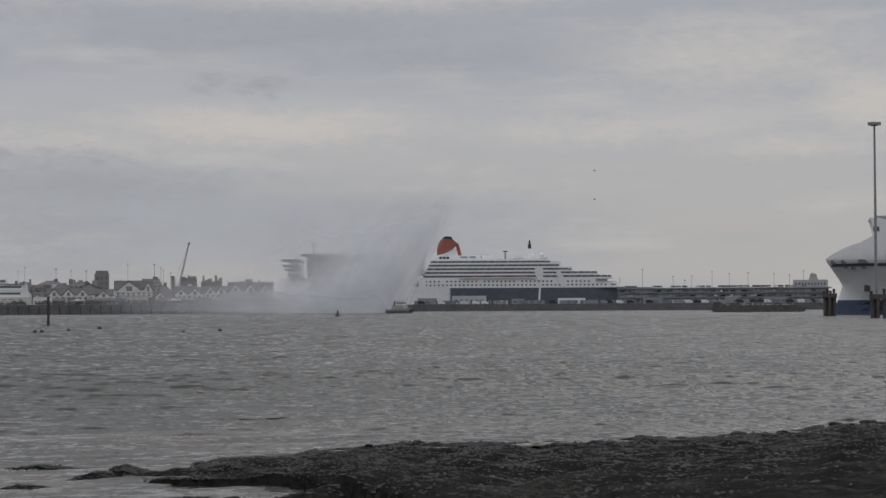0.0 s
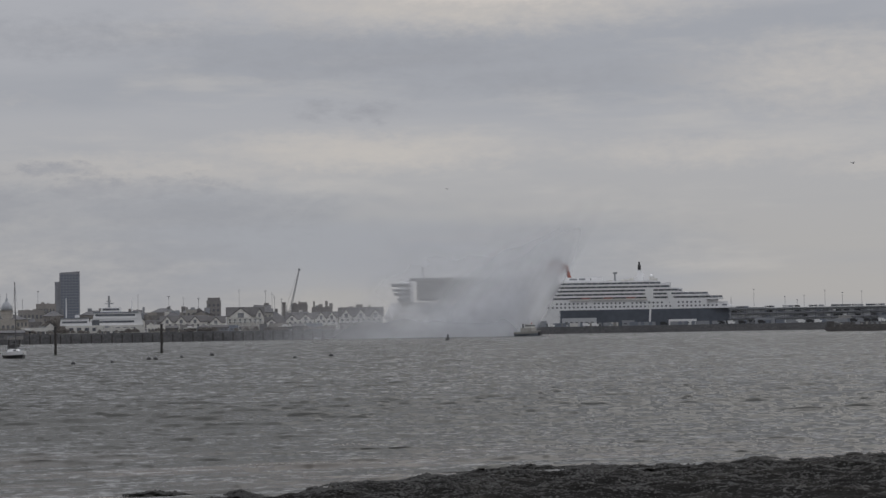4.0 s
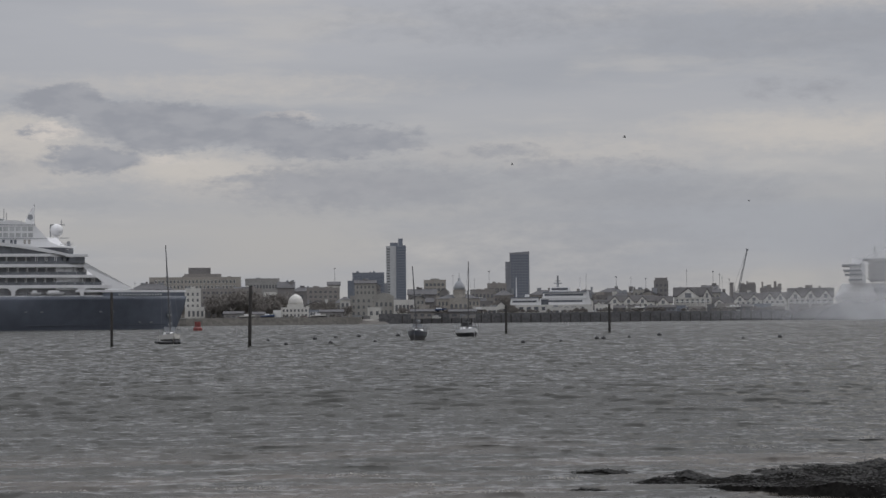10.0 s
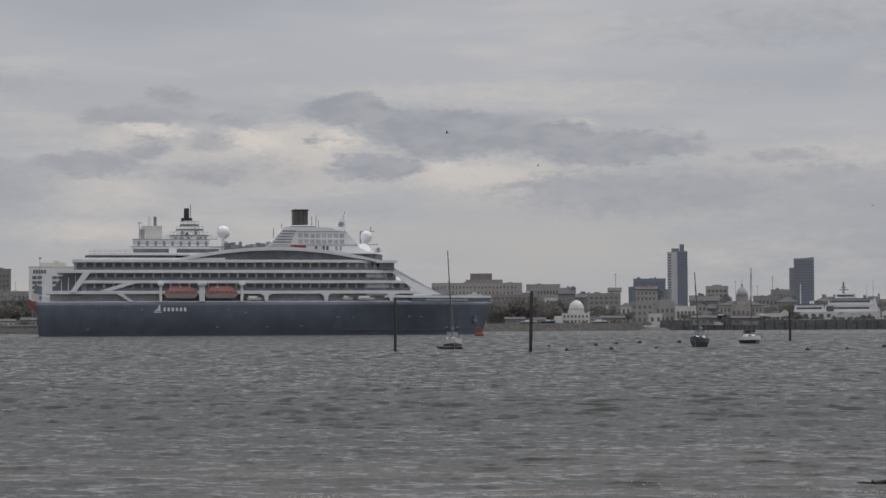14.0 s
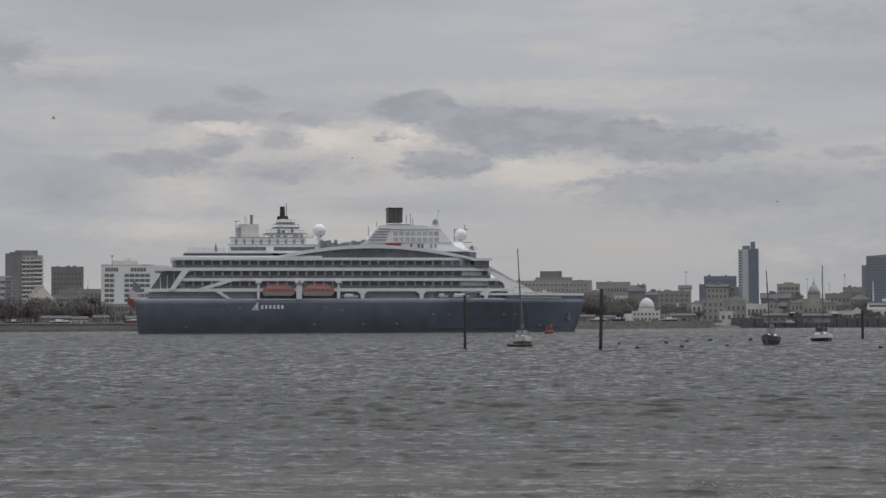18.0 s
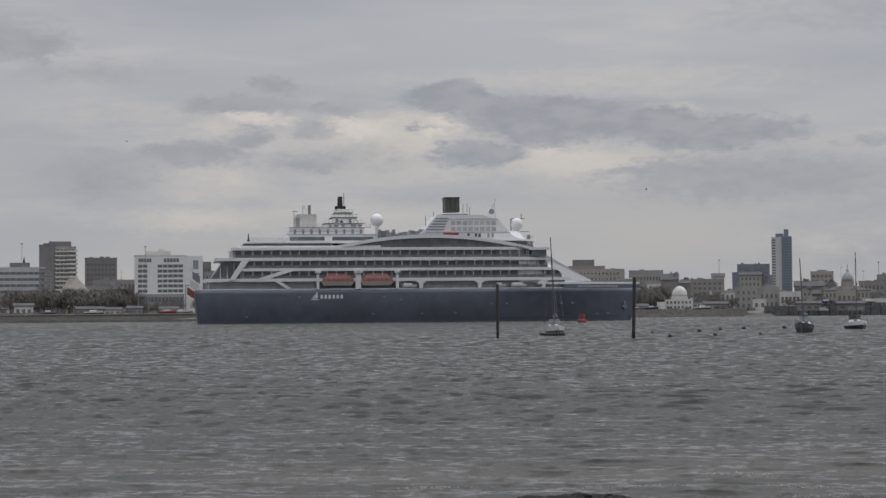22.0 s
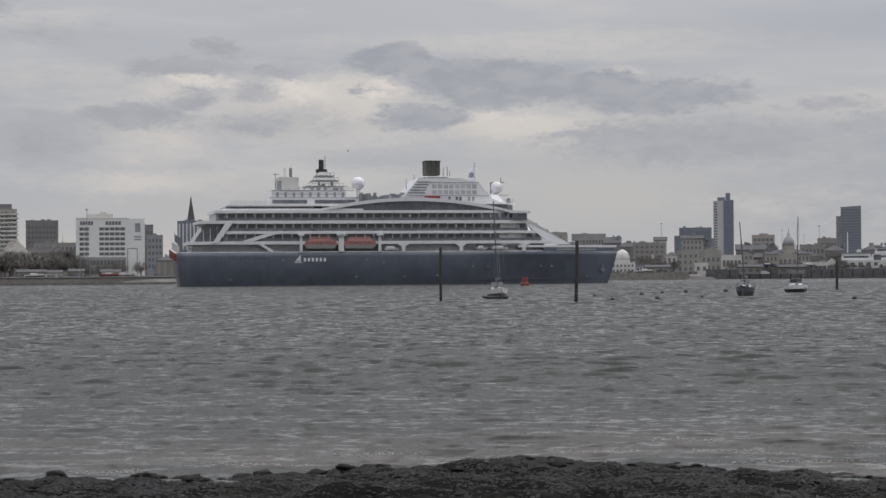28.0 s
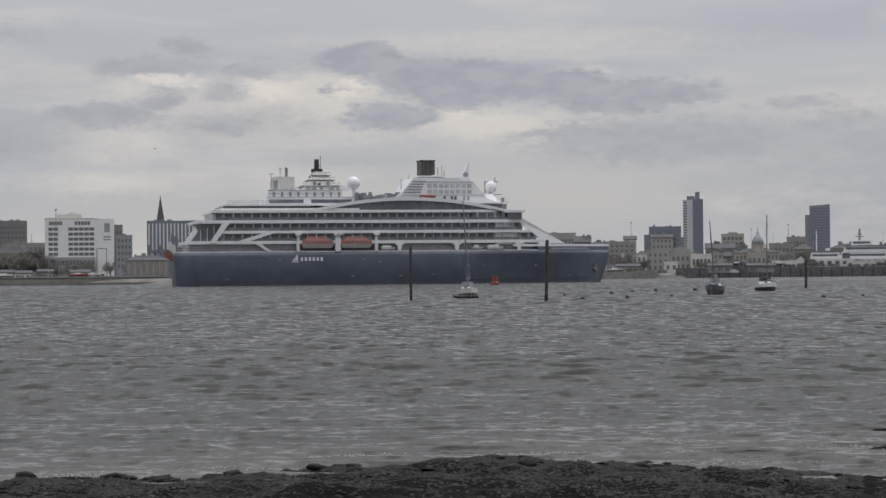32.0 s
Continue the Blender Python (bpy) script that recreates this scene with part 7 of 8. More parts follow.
def sailing_boat(az, d, length, beam, free, mast, label, low, turn=0.0, mast_shift=0.0, cover=None, top=None):
    top = top or SHIP_WHITE
    b = thing("sailing_boat", stand(az, d, 0, turn), label, "sailing boat", "moored boats")
    h = part("hull", mesh_of(boat_hull(length, beam, free), "hull", [top, low]), None, b)
    bm = bmesh.new()
    prism(bm, [(-beam * 0.28, -length * 0.2), (beam * 0.28, -length * 0.2), (beam * 0.33, length * 0.15), (-beam * 0.33, length * 0.15)], free, free + 0.42,
          [(-beam * 0.22, -length * 0.12), (beam * 0.22, -length * 0.12), (beam * 0.3, length * 0.14), (-beam * 0.3, length * 0.14)])
    c = part("cabin", bm, SHIP_WHITE, b)
    for x in (-1, 1):
        part("cabin_window", boxes((x * beam * 0.16 - 0.22, x * beam * 0.16 + 0.22, -length * 0.175, -length * 0.13, free + 0.18, free + 0.42)), PANE, c)
    peak = Vector((mast_shift, 0, mast))
    m = part("mast", tubes(((0, 0, free), tuple(peak), 0.085, 0.06, 8)), STEEL if not cover else MAST_GREY, b)
    part("spreader", tubes(((mast_shift * 0.6 - 0.7, 0, mast * 0.6), (mast_shift * 0.6 + 0.7, 0, mast * 0.6), 0.03, 0.03, 5)), STEEL, m)
    for p in ((0, -length * 0.48, free * 1.15), (0, length * 0.47, free)):
        part("stay", tubes((p, tuple(peak * 0.97), 0.015, 0.015, 4)), STEEL, m)
    for x in (-1, 1):
        part("shroud", tubes(((x * beam * 0.45, 0.2, free), (mast_shift * 0.6 + 0.7 * x, 0, mast * 0.6), 0.013, 0.013, 4)), STEEL, m)
    bo = part("boom", tubes(((0, 0.1, free + 1.3), (0.1, length * 0.38, free + 1.2), 0.06, 0.06, 6)), STEEL, b)
    part("sail_cover", tubes(((0, 0.2, free + 1.5), (0.1, length * 0.36, free + 1.38), 0.22, 0.13, 8)), cover or OFF_WHITE, bo)
    part("spray_hood", boxes((-beam * 0.26, beam * 0.26, length * 0.1, length * 0.2, free + 0.55, free + 1.05)), cover or BLUE, b)
    rail = bmesh.new()
    for x in (-1, 1):
        for k in range(5):
            y = -length * 0.42 + k * length * 0.2
            w = beam * (0.2 if k == 0 else 0.42)
            tube(rail, (x * w, y, free * 1.05), (x * w, y, free + 0.75), 0.02, n=4)
    tube(rail, (-beam * 0.2, -length * 0.42, free + 0.75), (beam * 0.2, -length * 0.42, free + 0.75), 0.025, n=4)
    part("guard_rail", rail, STEEL, b)
    part("mooring_line", tubes(((0, -length * 0.5, free), (0.3, -length * 0.5 - 2.2, 0.0), 0.03, 0.03, 4)), BLACK, b)
    return b


def dinghy(az, d):
    t = thing("dinghy", stand(az, d, 0, 86), "dark inflatable dinghy lying across the yacht's bow", "dinghy")
    bm = bmesh.new()
    for x in (-0.6, 0.6):
        tube(bm, (x, -1.3, 0.18), (x, 1.2, 0.16), 0.2, 0.2, 10)
        tube(bm, (x, 1.2, 0.16), (0, 1.7, 0.26), 0.2, 0.16, 10)
    part("tube", bm, BLACK, t, "black rubber side tubes")
    part("floor", boxes((-0.5, 0.5, -1.2, 1.2, 0.04, 0.1)), GREY_CLAD, t)
    part("thwart", boxes((-0.55, 0.55, -0.2, 0.1, 0.24, 0.3)), GREY_CLAD, t)
    part("transom", boxes((-0.5, 0.5, -1.3, -1.22, 0.05, 0.42)), DARK_CLAD, t)


def work_boat(az, d):
    t = thing("tug", stand(24.1, 1000, 0, 55), "cream and dark fire tug throwing up a cloud of spray", "tug")
    bm = boat_hull(15, 6.2, 2.0, 0.4)
    part("hull", mesh_of(bm, "hull", [CREAM, DARK_CLAD]), None, t)
    part("deckhouse", boxes((-2.1, 2.1, -3.4, 3.4, 2.0, 4.0)), CREAM, t)
    part("wheelhouse", boxes((-1.7, 1.7, -2.8, 1.2, 4.0, 5.9)), OFF_WHITE, t)
    part("wheelhouse_window", boxes((-1.75, 1.75, -2.85, 0.8, 4.8, 5.5)), PANE, t)
    part("mast", tubes(((0, 0, 5.9), (0, 0, 9), 0.12, 0.08, 6)), STEEL, t)
    for x in (-1.2, 1.2):
        part("funnel", tubes(((x, 2.4, 4.0), (x, 2.4, 6.2), 0.4, 0.35, 8)), BLACK, t)
    part("fire_monitor", tubes(((0, -1.6, 5.9), (0.3, -2.0, 6.8), 0.2, 0.15, 8)), RED, t)
    part("fender", boxes((-1.2, 1.2, -7.5, -6.8, 0.4, 2.2)), BLACK, t)
    return t


def buoys():
    me = bmesh.new()
    ball(me, (0, 0, 0.12), 0.34, 7, 0.9)
    me = mesh_of(me, "float", BUOY_DARK, True)
    ring = mesh_of(tubes(((0, 0, 0.38), (0, 0, 0.55), 0.06, 0.06, 6)), "ring", STEEL)
    for k, (az, d) in enumerate(BUOYS):
        b = thing("mooring_buoy", stand(az, d, 0), "small dark mooring buoy afloat", "buoy", "mooring buoys")
        part("float", me, None, b)
        part("ring", ring, None, b)
        b.scale = (d / 260 * (0.9 if k % 3 else 0.68),) * 3
    b = thing("channel_buoy", stand(1.54, 515, 0), "red can-shaped channel buoy with a cage top", "buoy")
    bm = bmesh.new()
    spin(bm, [(1.15, -0.4), (1.2, 0.5), (1.15, 0.75), (0.95, 0.9)], 14)
    part("float", bm, BUOY_RED, b)
    bm = bmesh.new()
    for k in range(4):
        a = k * math.pi / 2 + 0.4
        tube(bm, (0.75 * math.cos(a), 0.75 * math.sin(a), 0.9), (0.45 * math.cos(a), 0.45 * math.sin(a), 2.3), 0.13, n=5)
    part("cage", bm, BUOY_RED, b)
    part("top_can", tubes(((0, 0, 1.1), (0, 0, 2.4), 0.82, 0.82, 12)), BUOY_RED, b)
    b = thing("channel_mark", stand(22.23, 640, 0), "small dark conical channel mark in the fairway", "buoy")
    bm = bmesh.new()
    spin(bm, [(0.75, -0.4), (0.8, 0.4), (0.35, 0.8), (0.28, 1.7), (0.05, 2.1)], 12)
    part("float", bm, BUOY_DARK, b)


def gull(scale=1.0):
    """A gull: body with a wing each side."""
    g = thing("gull", pose(0, 0, 0), "grey and white gull in flight over the water", "gull", "gulls")
    bm = bmesh.new()
    ring = [(0.02, -0.30), (0.06, -0.22), (0.075, -0.05), (0.06, 0.1), (0.03, 0.22), (0.05, 0.34)]
    rows = [[bm.verts.new((y, r * math.cos(k * math.tau / 8), r * math.sin(k * math.tau / 8))) for k in range(8)] for r, y in ring]
    for a, b in zip(rows, rows[1:]):
        for k in range(8):
            bm.faces.new((a[k], a[(k + 1) % 8], b[(k + 1) % 8], b[k]))
    bm.faces.new(rows[0]), bm.faces.new(rows[-1][::-1])
    part("body", bm, GULL_GREY, g, "", True)
    wings = []
    for sd in (-1, 1):
        bm = bmesh.new()
        pts = [(0.10, 0), (0.12, 0.28), (0.02, 0.62), (-0.10, 0.60), (-0.08, 0.28), (-0.10, 0)]
        up = [bm.verts.new((x, sd * y, 0.02 + 0.12 * min(y, 0.3))) for x, y in pts]
        lo = [bm.verts.new((v.co.x, v.co.y, v.co.z - 0.02)) for v in up]
        bm.faces.new(up), bm.faces.new(lo[::-1])
        for i in range(6):
            bm.faces.new((up[i], lo[i], lo[(i + 1) % 6], up[(i + 1) % 6]))
        wings.append(part("wing", bm, GULL_GREY, g))
    return g, wings


TIMBER_GREY = mat("grey_jetty_timber", (0.075, 0.068, 0.062), 0.85, 0, 0.25, 0.3, 0.3, 0.3, stretch=(1, 1, 0.2))
RUST_BLACK = mat("rusty_black_steel", (0.085, 0.079, 0.076), 0.75, 0, 1.0, 0.35, 0.1, 0.3)
WEED = mat("hanging_weed", (0.018, 0.018, 0.013), 0.8, 0, 0.1, 0.4, 0.3)
MAST_GREY = mat("anodised_mast", (0.11, 0.11, 0.115), 0.5, 0.3, 1.0, 0.1)
BLUE_BLACK = mat("dark_blue_gel_coat", (0.03, 0.035, 0.05), 0.35, 0, 1.0, 0.1)
BUOY_DARK = mat("dark_buoy_plastic", (0.03, 0.03, 0.032), 0.6, 0, 0.3, 0.2)
GULL_GREY = mat("gull_plumage", (0.16, 0.16, 0.165), 0.8, 0, 0.1, 0.2)
BUOY_RED = mat("faded_red_buoy", (0.21, 0.055, 0.05), 0.6, 0, 0.4, 0.2)
BUOYS = [(3.61, 253), (4.14, 212), (5.0, 264), (5.61, 287), (5.46, 221), (6.3, 295), (6.78, 230), (7.47, 302), (11.19, 210), (12.32, 218), (13.38, 239), (13.58, 239), (17.68, 230), (18.75, 240), (15.23, 275), (14.34, 255)]
# time, azimuth, height, distance, drift of both, heading
FLIGHTS = [(9, 19.1, 3.36, 480, -1.2, 0.02, 170), (9, 12.8, 4.5, 420, -1.9, 0.05, 178), (15, -2.9, 5.8, 300, -3.4, 0.1, 176), (2, 22.8, 2.4, 520, 0.8, 0.05, 10)]
ferry()
liner()
second_cruise_ship()
docks()
roro_ship()
lamp_mast(38.08, 434, 43.3, 4.8, 6)
dolphin(36.75, 520, [(-1.3, -1), (0, -1.2), (1.3, -1), (-0.7, 1), (0.7, 1)], 6.2, "cluster of dark timber mooring piles")
dolphin(38.55, 432, [(-4.4, -1), (-3.2, -1.2), (-1.8, -1), (-0.4, -1.2), (1.0, -1), (2.4, -1.2), (3.8, -1), (-3.8, 1), (0.3, 1), (3.2, 1)], 5.4, "row of dark timber jetty piles with bollards")
for row in ((-0.967, 216, 5.9, 0.30, 0), (3.06, 204, 6.3, 0.36, 1.4), (10.69, 334, 4.6, 0.42, 0), (13.76, 334, 4.9, 0.42, 0)):
    mooring_post(*row)
quay_front()
YACHT = sailing_boat(0.75, 236, 9.0, 2.5, 0.95, 12.0, "white sailing yacht moored with her mast bare", BLACK, 4, -0.45, GREY_CLAD, OFF_WHITE)
dinghy(0.72, 232.5)
BOAT_A = sailing_boat(8.03, 246, 6.8, 2.4, 0.95, 9.4, "small dark-hulled sailing boat swinging at her mooring", BLACK, -6, -0.5, GREY_CLAD, BLUE_BLACK)
BOAT_B = sailing_boat(9.56, 288, 7.6, 3.1, 0.9, 11.2, "small white sailing boat with a dark waterline", BLACK, 14, 0.0, BLACK)
TUG = work_boat(24.1, 1000)
buoys()
GULLS = [gull() for _ in range(4)]
LOW_GULL = gull()
LOW_GULL[0].scale = (0.5, 0.5, 0.5)


# ---- spray from the fire monitors ----
def spray_material(name, shape, dense):
    """Airborne water: opacity from a smooth field in metres, torn by drifting noise."""
    m = bpy.data.materials.new(name)
    m.use_nodes = True
    tree = m.node_tree
    tree.nodes.clear()
    put, feed, calc, vec, blend, span, cloud, triple = nodes_of(tree)
    where = put("ShaderNodeTexCoord").outputs["Object"]
    chance = calc("MULTIPLY", put("ShaderNodeObjectInfo").outputs["Random"], 300.0)
    sep = put("ShaderNodeSeparateXYZ")
    feed(sep.inputs[0], where)
    x, y, z = sep.outputs
    lean = calc("SUBTRACT", x, calc("MULTIPLY", z, 0.54))
    soft = cloud(vec("ADD", vec("MULTIPLY", where, (0.035, 0.035, 0.045)), triple(chance, 0.0, 0.0)), 1.0, 4.0, 0.5)[0]
    # falling streaks along the lean of the jet
    streak = cloud(triple(calc("ADD", calc("MULTIPLY", lean, 0.16), chance), 0.0, calc("MULTIPLY", z, 0.02)), 1.0, 3.0, 0.55)[0]
    if shape == "jet":
        u = calc("ADD", lean, calc("MULTIPLY", calc("SUBTRACT", streak, 0.5), 4.5))
        a = calc("MULTIPLY", span(u, 4.0, -6.0), span(u, -66.0, -26.0))
        # the thrown water falls away behind the jet
        a = calc("MULTIPLY", a, span(calc("SUBTRACT", z, calc("MULTIPLY", u, 0.55)), 82.0, 18.0))
        a = calc("MULTIPLY", a, span(streak, 0.2, 0.7, 0.9, 1.0))
    elif shape == "mist":
        top = calc("ADD", 17.0, calc("MULTIPLY", calc("SUBTRACT", soft, 0.5), 16.0))
        a = calc("MULTIPLY", span(x, -165.0, -40.0), span(x, 6.0, -14.0))
        a = calc("MULTIPLY", a, span(calc("DIVIDE", z, top), 1.15, 0.0))
    else:
        a = calc("MULTIPLY", span(x, -130.0, -40.0), span(calc("SUBTRACT", x, calc("MULTIPLY", z, 0.45)), 6.0, -22.0))
        a = calc("MULTIPLY", a, span(z, 78.0, 20.0))
    a = calc("MULTIPLY", a, span(soft, 0.2, 0.8, 0.72, 1.12))
    alpha = calc("MINIMUM", calc("MULTIPLY", a, dense), 0.97)
    white = put("ShaderNodeBsdfDiffuse")
    white.inputs[0].default_value = SPRAY_TONE
    lit_through = put("ShaderNodeBsdfTranslucent")
    lit_through.inputs[0].default_value = SPRAY_TONE
    both = put("ShaderNodeMixShader")
    both.inputs[0].default_value = 0.5
    tree.links.new(white.outputs[0], both.inputs[1])
    tree.links.new(lit_through.outputs[0], both.inputs[2])
    clear = put("ShaderNodeBsdfTransparent")
    mix = put("ShaderNodeMixShader")
    feed(mix.inputs[0], alpha)
    tree.links.new(clear.outputs[0], mix.inputs[1])
    tree.links.new(both.outputs[0], mix.inputs[2])
    out = put("ShaderNodeOutputMaterial")
    tree.links.new(mix.outputs[0], out.inputs[0])
    return m


def curtain_mesh(name, x0, x1, top, material):
    """A billowing sheet of drops hanging over the water."""
    bm = bmesh.new()
    rows = []
    for k in range(11):
        z = -0.6 + (top + 0.6) * k / 10
        rows.append([bm.verts.new((x0 + (x1 - x0) * i / 24, 2.4 * math.sin(0.9 * i + 0.5 * k) + 1.6 * math.sin(1.1 * k), z)) for i in range(25)])
    for a, b in zip(rows, rows[1:]):
        for i in range(24):
            bm.faces.new((a[i], a[i + 1], b[i + 1], b[i]))
    return mesh_of(bm, name, material, True)


SPRAY_TONE = (0.77, 0.78, 0.805, 1)


def spray():
    s = thing("water_spray", stand(24.08, 990, 0), "grey cloud of fire-monitor spray drifting over the water", "spray")
    jet = curtain_mesh("jet_curtain", -75, 45, 80, spray_material("thrown_spray", "jet", 1.15))
    mist = curtain_mesh("mist_bank", -170, 10, 42, spray_material("low_drifting_mist", "mist", 0.62))
    haze = curtain_mesh("spray_haze", -140, 45, 82, spray_material("high_spray_haze", "haze", 0.5))
    veils = []
    for name, me, x, y in (("jet_curtain", jet, 0, 0), ("jet_curtain", jet, -7, 8), ("mist_bank", mist, 0, -7), ("mist_bank", mist, -12, 14), ("spray_haze", haze, 0, 21)):
        v = part(name, me, None, s)
        v.location = (x, y, 0)
        veils.append((v, x, y))
    return s, veils


SPRAY, VEILS = spray()


# ---- foreshore details ----
def lump_mesh(seed, n=9):
    """An uneven stone about one metre across."""
    r = random.Random(seed)
    bm = bmesh.new()
    bmesh.ops.create_icosphere(bm, subdivisions=2, radius=0.5)
    for v in bm.verts:
        v.co *= 0.75 + 0.5 * noise.noise(v.co * 2.3 + Vector((seed, 0, 0))) + 0.12 * r.random()
        v.co.z *= 0.45
    return mesh_of(bm, "rock", WET_ROCK, True)


def foreshore():
    meshes = [lump_mesh(s) for s in range(6)]
    r = random.Random(31)
    spots = [(a, d, 0.34 if d > 35 else 0.15) for a, d in ROCKS]
    # stones strewn along the water's edge and over the weed
    for _ in range(90):
        a = -15 + 27 * r.random()
        spots.append((a, float(lerp_table(a, EDGE)) - 0.15 - abs(r.gauss(0, 0.35)), 0.10 + 0.22 * r.random() ** 2))
    for _ in range(150):
        a = -15 + 57 * r.random()
        e = float(lerp_table(a, EDGE))
        spots.append((a, e - 0.2 - abs(r.gauss(0, 1.6)), 0.05 + 0.13 * r.random() ** 3))
    for _ in range(46):
        a = 30 + 10 * r.random()
        spots.append((a, float(lerp_table(a, EDGE)) + r.gauss(0.2, 0.5), 0.14 + 0.2 * r.random()))
    for k, (a, d, s) in enumerate(spots):
        p = at(a, d)
        z = float(beach_height(np.array([a]), np.array([d]))[0])
        if z < -0.06 and k >= len(ROCKS):
            continue
        o = tagged(new("rock", meshes[k % 6]), "wet dark stone with weed at the water's edge", "rock", "foreshore stones")
        o.matrix_world = pose(p.x, p.y, max(z, -0.08) + 0.10 * s, 0, 0, 360 * r.random())
        o.scale = (s * (1 + 0.8 * r.random()), s * (1 + 0.5 * r.random()), s)


def weed_bed():
    """Bladder weed and shingle over the whole foreshore, too many to count."""
    rs = np.random.RandomState(5)
    n = 130000
    a = rs.uniform(-17, 43, n)
    e = lerp_table(a, EDGE)
    d = e + 0.15 - np.abs(rs.normal(0, 1, n)) * np.where(a > 12.4, 7.5, 2.6) * np.where(rs.rand(n) < 0.3, 0.25, 1)
    ok = (d > 19) & ~((a > 12.2) & (a < 12.6))
    a, d = a[ok], d[ok]
    z = beach_height(a, d)
    ok = z > -0.03
    a, d, z = a[ok], d[ok], z[ok]
    n = len(a)
    clump = 0.5 + 0.5 * np.sin(1.9 * a + 0.8 * d) * np.sin(1.3 * d - 0.7 * a)
    s = (0.010 + 0.026 * rs.rand(n) ** 3) * (0.6 + 0.9 * clump)
    x, y = d * np.sin(np.radians(a)), d * np.cos(np.radians(a))
    base = np.array([(1, 0, 0), (0.3, 0.95, 0), (-0.8, 0.6, 0), (-0.8, -0.6, 0), (0.3, -0.95, 0), (0, 0, 1.0)])
    turn = rs.uniform(0, math.tau, n)
    c, sn = np.cos(turn), np.sin(turn)
    jit = 1 + 0.45 * rs.uniform(-1, 1, (n, 6))
    bx, by, bz = base[:, 0] * jit, base[:, 1] * jit, base[:, 2] * jit * rs.uniform(0.4, 1.0, (n, 1)) - 0.15
    bx = bx * rs.uniform(1.0, 2.2, (n, 1))
    X = x[:, None] + s[:, None] * (bx * c[:, None] - by * sn[:, None])
    Y = y[:, None] + s[:, None] * (bx * sn[:, None] + by * c[:, None])
    Z = z[:, None] + s[:, None] * bz
    co = np.stack([X, Y, Z], -1).reshape(-1, 3)
    tri = np.array([(0, 1, 5), (1, 2, 5), (2, 3, 5), (3, 4, 5), (4, 0, 5)])
    f = (np.arange(n)[:, None, None] * 6 + tri[None]).reshape(-1, 3)
    me = bpy.data.meshes.new("weed")
    me.vertices.add(len(co))
    me.vertices.foreach_set("co", co.ravel())
    me.loops.add(f.size)
    me.loops.foreach_set("vertex_index", f.ravel())
    me.polygons.add(len(f))
    me.polygons.foreach_set("loop_start", np.arange(len(f)) * 3)
    me.update(calc_edges=True)
    me.materials.append(weed_material())
    tagged(new("seaweed", me), "black bladder weed and shingle covering the foreshore", "seaweed", kind="stuff")


def weed_material():
    m = bpy.data.materials.new("bladder_weed")
    m.use_nodes = True
    tree = m.node_tree
    bsdf = tree.nodes["Principled BSDF"]
    put, feed, calc, vec, blend, span, cloud, triple = nodes_of(tree)
    chance = put("ShaderNodeNewGeometry").outputs["Random Per Island"]
    tone = blend(calc("POWER", chance, 1.6), (0.003, 0.003, 0.0027, 1), (0.017, 0.016, 0.0138, 1))
    tone = blend(span(chance, 0.965, 0.99), tone, (0.055, 0.053, 0.047, 1))
    feed(bsdf.inputs["Base Color"], tone)
    bsdf.inputs["Roughness"].default_value = 0.55
    bsdf.inputs["Specular IOR Level"].default_value = 0.2
    return m


def wavelet(az, d, length, tall):
    """A small spilling wave near the beach, crest across the view."""
    w = thing("wavelet", stand(az, d, -0.01), "small brown wave breaking with a foam crest", "wave", "breaking wavelets")
    r = random.Random(int(az * 100))
    bm = bmesh.new()
    prev = None
    n = 22
    for i in range(n + 1):
        u = i / n
        h = tall * math.sin(math.pi * u) ** 0.7 * (0.8 + 0.4 * noise.noise(Vector((az, u * 6, 0))))
        x = length * (u - 0.5)
        y = 0.25 * math.sin(u * 5 + az)
        row = [bm.verts.new((x, y + dy, h * f - 0.02)) for dy, f in ((-0.28, 0.0), (-0.14, 0.55), (-0.05, 1.0), (0.1, 0.85), (0.35, 0.4), (0.8, 0.0))]
        if prev:
            for k in range(5):
                bm.faces.new((prev[k], row[k], row[k + 1], prev[k + 1]))
        prev = row
    part("swell", bm, WAVE_BROWN, w, "", True)
    foam = bmesh.new()
    for _ in range(int(length * 40)):
        u = 0.5 + r.gauss(0, 0.16)
        x = length * (u - 0.5)
        s = 0.007 + 0.012 * r.random() ** 2
        h = tall * max(math.sin(math.pi * min(max(u, 0.02), 0.98)), 0) ** 0.7
        c = Vector((x, 0.25 * math.sin(u * 5 + az) - 0.05 + r.gauss(0, 0.16), h * (0.70 + 0.25 * r.random())))
        v = [foam.verts.new(c + Vector(q) * s) for q in ((1.6, 0, 0), (-0.8, 1, 0), (-0.8, -1, 0), (0, 0, 0.8))]
        for f in ((0, 1, 3), (1, 2, 3), (2, 0, 3), (0, 2, 1)):
            foam.faces.new([v[i] for i in f])
    tagged(part("foam", foam, FOAM, w, "pale broken foam"), kind="stuff")
    return w


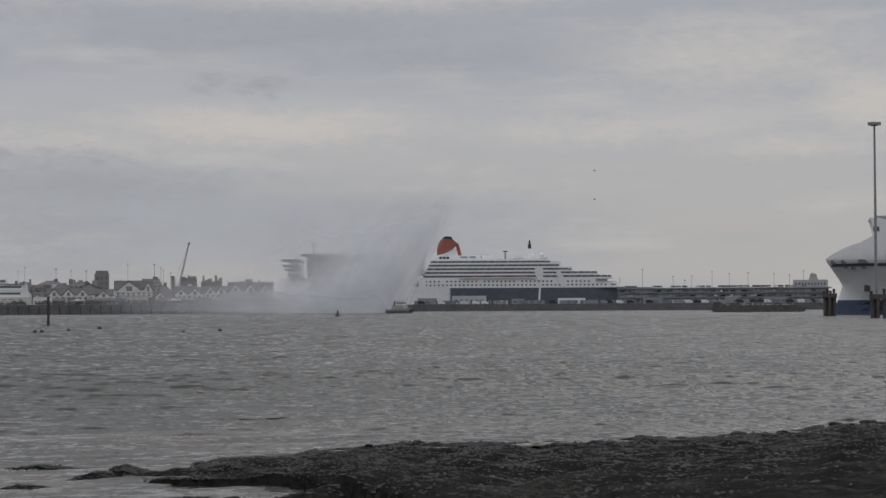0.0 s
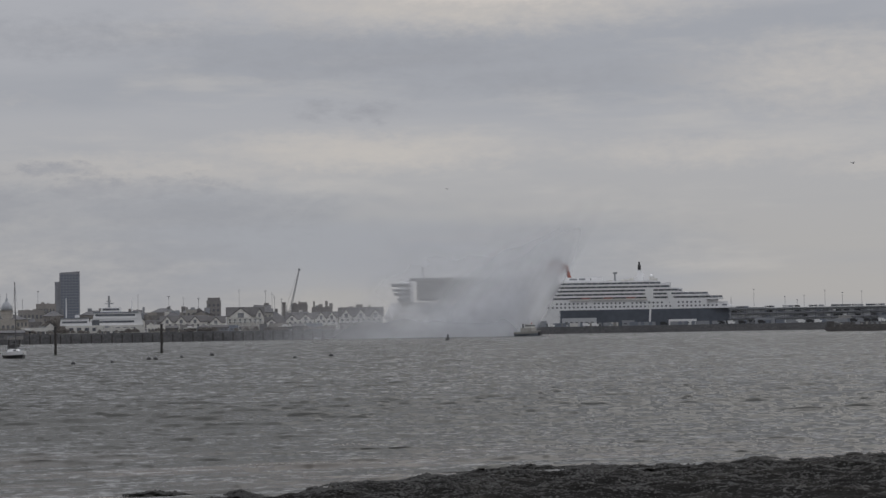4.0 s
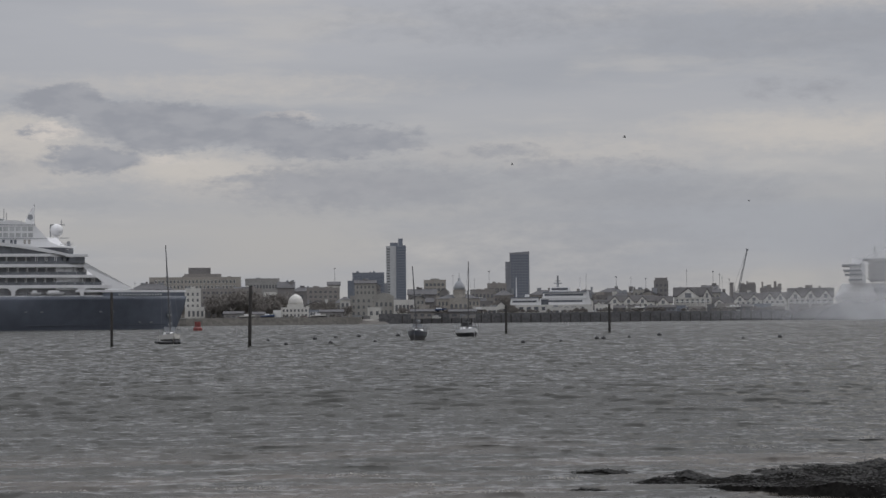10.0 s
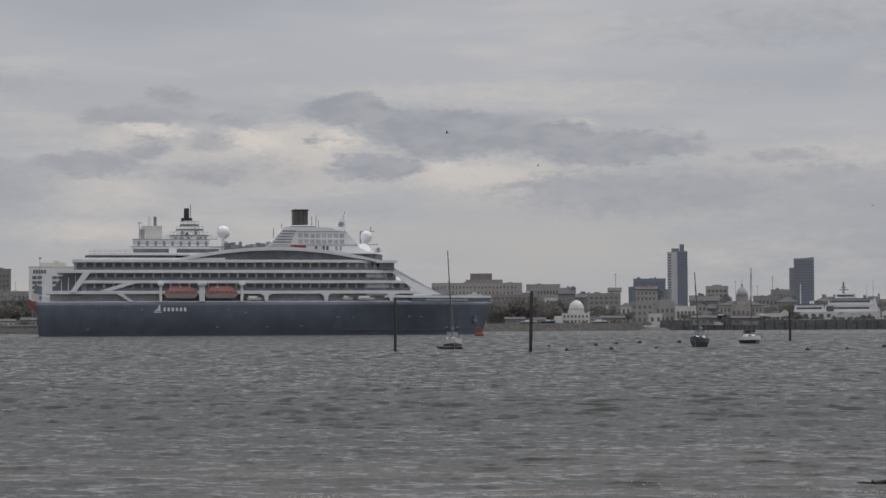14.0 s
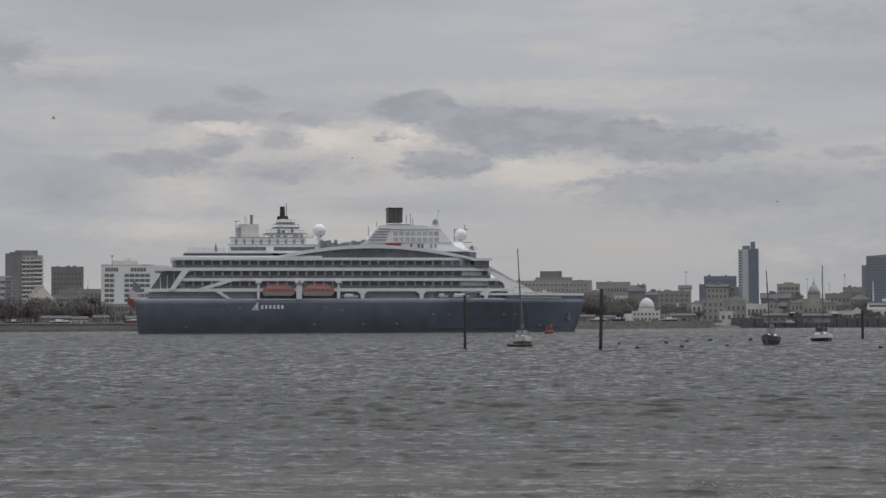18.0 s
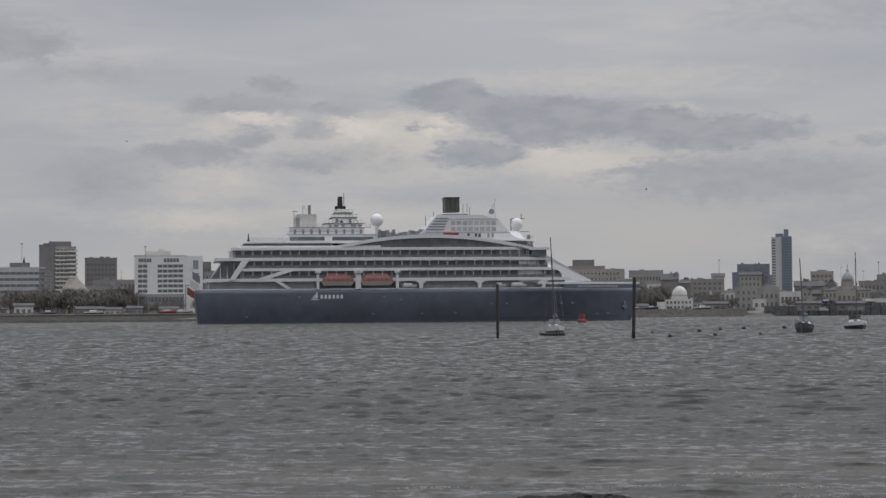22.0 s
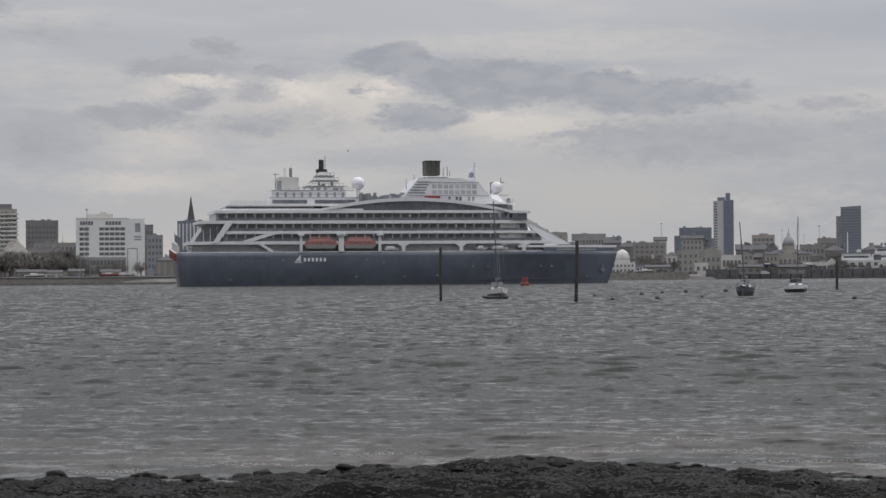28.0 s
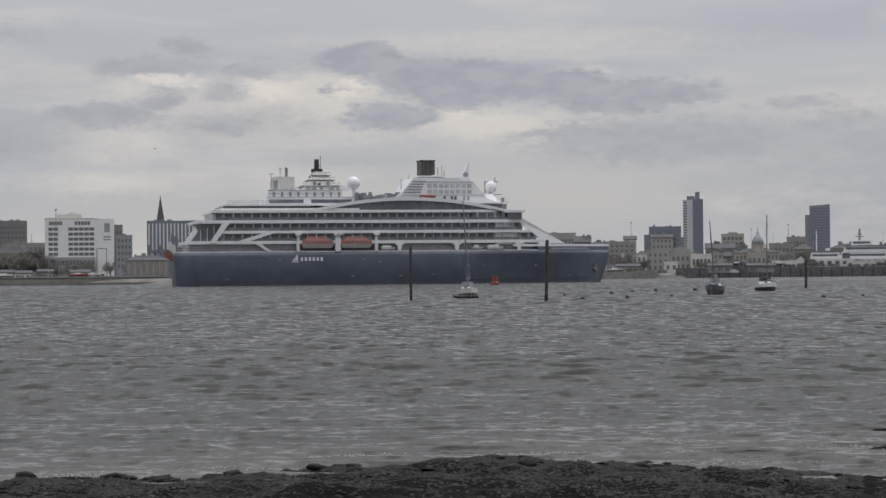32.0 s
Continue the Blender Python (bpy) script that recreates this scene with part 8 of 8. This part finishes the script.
WET_ROCK = mat("wet_dark_rock", (0.013, 0.012, 0.010), 0.75, 0, 0.12, 0.4, 0.3, 0.2)
WET_ROCK.node_tree.nodes["Principled BSDF"].inputs["Specular IOR Level"].default_value = 0.2
WAVE_BROWN = mat("silty_wave", (0.085, 0.070, 0.055), 0.14, 0, 0.4, 0.15, 0.15)
FOAM = mat("dirty_foam", (0.28, 0.265, 0.24), 0.8, 0, 0.1, 0.2)
ROCKS = [(32.25, 47.3), (32.75, 47.8), (33.29, 47.4), (33.87, 47.2), (36.16, 48.8), (37.33, 53.5), (36.11, 52.8), (35.48, 47.8), (15.32, 37.2), (30.98, 41.9),
         (31.56, 41.8), (8.63, 29.9), (4.26, 28.5), (6.01, 28.2), (6.59, 28.0)]
foreshore()
weed_bed()
WAVELETS = [(wavelet(az, d, ln, h * 0.62), az, d) for az, d, ln, h in ((8.0, 31.6, 2.6, 0.10), (9.6, 30.2, 4.0, 0.07), (3.0, 31.6, 3.4, 0.07), (-3.0, 31.4, 2.4, 0.09), (-6.5, 29.8, 3.0, 0.06), (6.3, 33.4, 1.8, 0.12),
            (12.2, 32.4, 3.0, 0.08), (-10.5, 29.6, 2.6, 0.06), (17.5, 40.2, 4.0, 0.09), (22.0, 44.0, 3.4, 0.09), (26.5, 45.0, 5.0, 0.08), (31.5, 46.0, 4.0, 0.07), (36.5, 47.6, 4.0, 0.07), (19.6, 47.0, 2.4, 0.10))]


# ---- what moves ----
def motions():
    walk(WATER, [(0, pose(1.8, 8, 0)), (32, pose(-1.8, -8, 0))])
    rows = []
    for t in range(0, 33, 4):
        d, az, head = 640 + 0.5 * (t - 17.5), -6.41 + 0.184 * t, 8.5 + 0.22 * (t - 9)
        p = at(az, d) - Vector((math.cos(radians(head)), math.sin(radians(head)), 0)) * 85.0
        rows.append((t, pose(p.x, p.y, -0.45, 0, 0, head)))
    walk(CRUISE, rows)
    # the fire tug and its spray creep along the dock
    walk(TUG, [(t, stand(24.08 + 0.138 * t, 972, 0.05 * math.sin(t), 55)) for t in (0, 8, 16, 24, 32)])
    walk(SPRAY, [(t, stand(24.08 + 0.138 * t, 990)) for t in (0, 8, 16, 24, 32)])
    for k, (v, x, y) in enumerate(VEILS):
        walk(v, [(t, pose(x + 1.6 * math.sin(0.5 * t + 2 * k), y, 0, 0, 1.2 * math.sin(0.4 * t + k), 0)) for t in range(0, 33, 2)])
    for k, (w, az, d) in enumerate(WAVELETS):
        walk(w, [(0, stand(az, d + 1.6, -0.01)), (32, stand(az, d - 1.6, -0.01))])
    # boats and buoys nod at their moorings
    for k, (b, az, d, turn) in enumerate(((YACHT, 0.75, 236, 4), (BOAT_A, 8.03, 246, -6), (BOAT_B, 9.56, 288, 14))):
        walk(b, [(t, stand(az, d, 0.04 * math.sin(1.9 * t + k), turn + 1.5 * math.sin(0.3 * t)) @ pose(0, 0, 0, 0.8 * math.sin(1.3 * t + k), 0.7 * math.sin(1.7 * t + 2 * k), 0)) for t in range(0, 33)])
    g, wings = LOW_GULL
    walk(g, [(t, stand(az, d, z, 0) @ pose(0, 0, 0, 0, 0, 175)) for t, az, d, z in ((0, 60, 240, 6), (8.6, 5.0, 47, 0.6), (9, 1.9, 46, 0.5), (9.4, -1.2, 46, 0.6), (14, -34, 70, 2), (32, -70, 400, 8))])
    for sd, w in zip((-1, 1), wings):
        walk(w, [(k * 0.2, pose(0, 0, 0, sd * 16 * math.sin(k * 1.3), 0, 0)) for k in range(161)])
    for (g, wings), (t0, az, el, d, da, de, head) in zip(GULLS, FLIGHTS):
        walk(g, [(t, stand(az + da * (t - t0), d, EYE + d * math.tan(radians(el + de * (t - t0))), 0) @ pose(0, 0, 0, 0, 0, head)) for t in (0, 8, 16, 24, 32)])
        for sd, w in zip((-1, 1), wings):
            walk(w, [(k * 0.2, pose(0, 0, 0, sd * 32 * math.sin(k * 1.3 + d), 0, 0)) for k in range(161)])


motions()
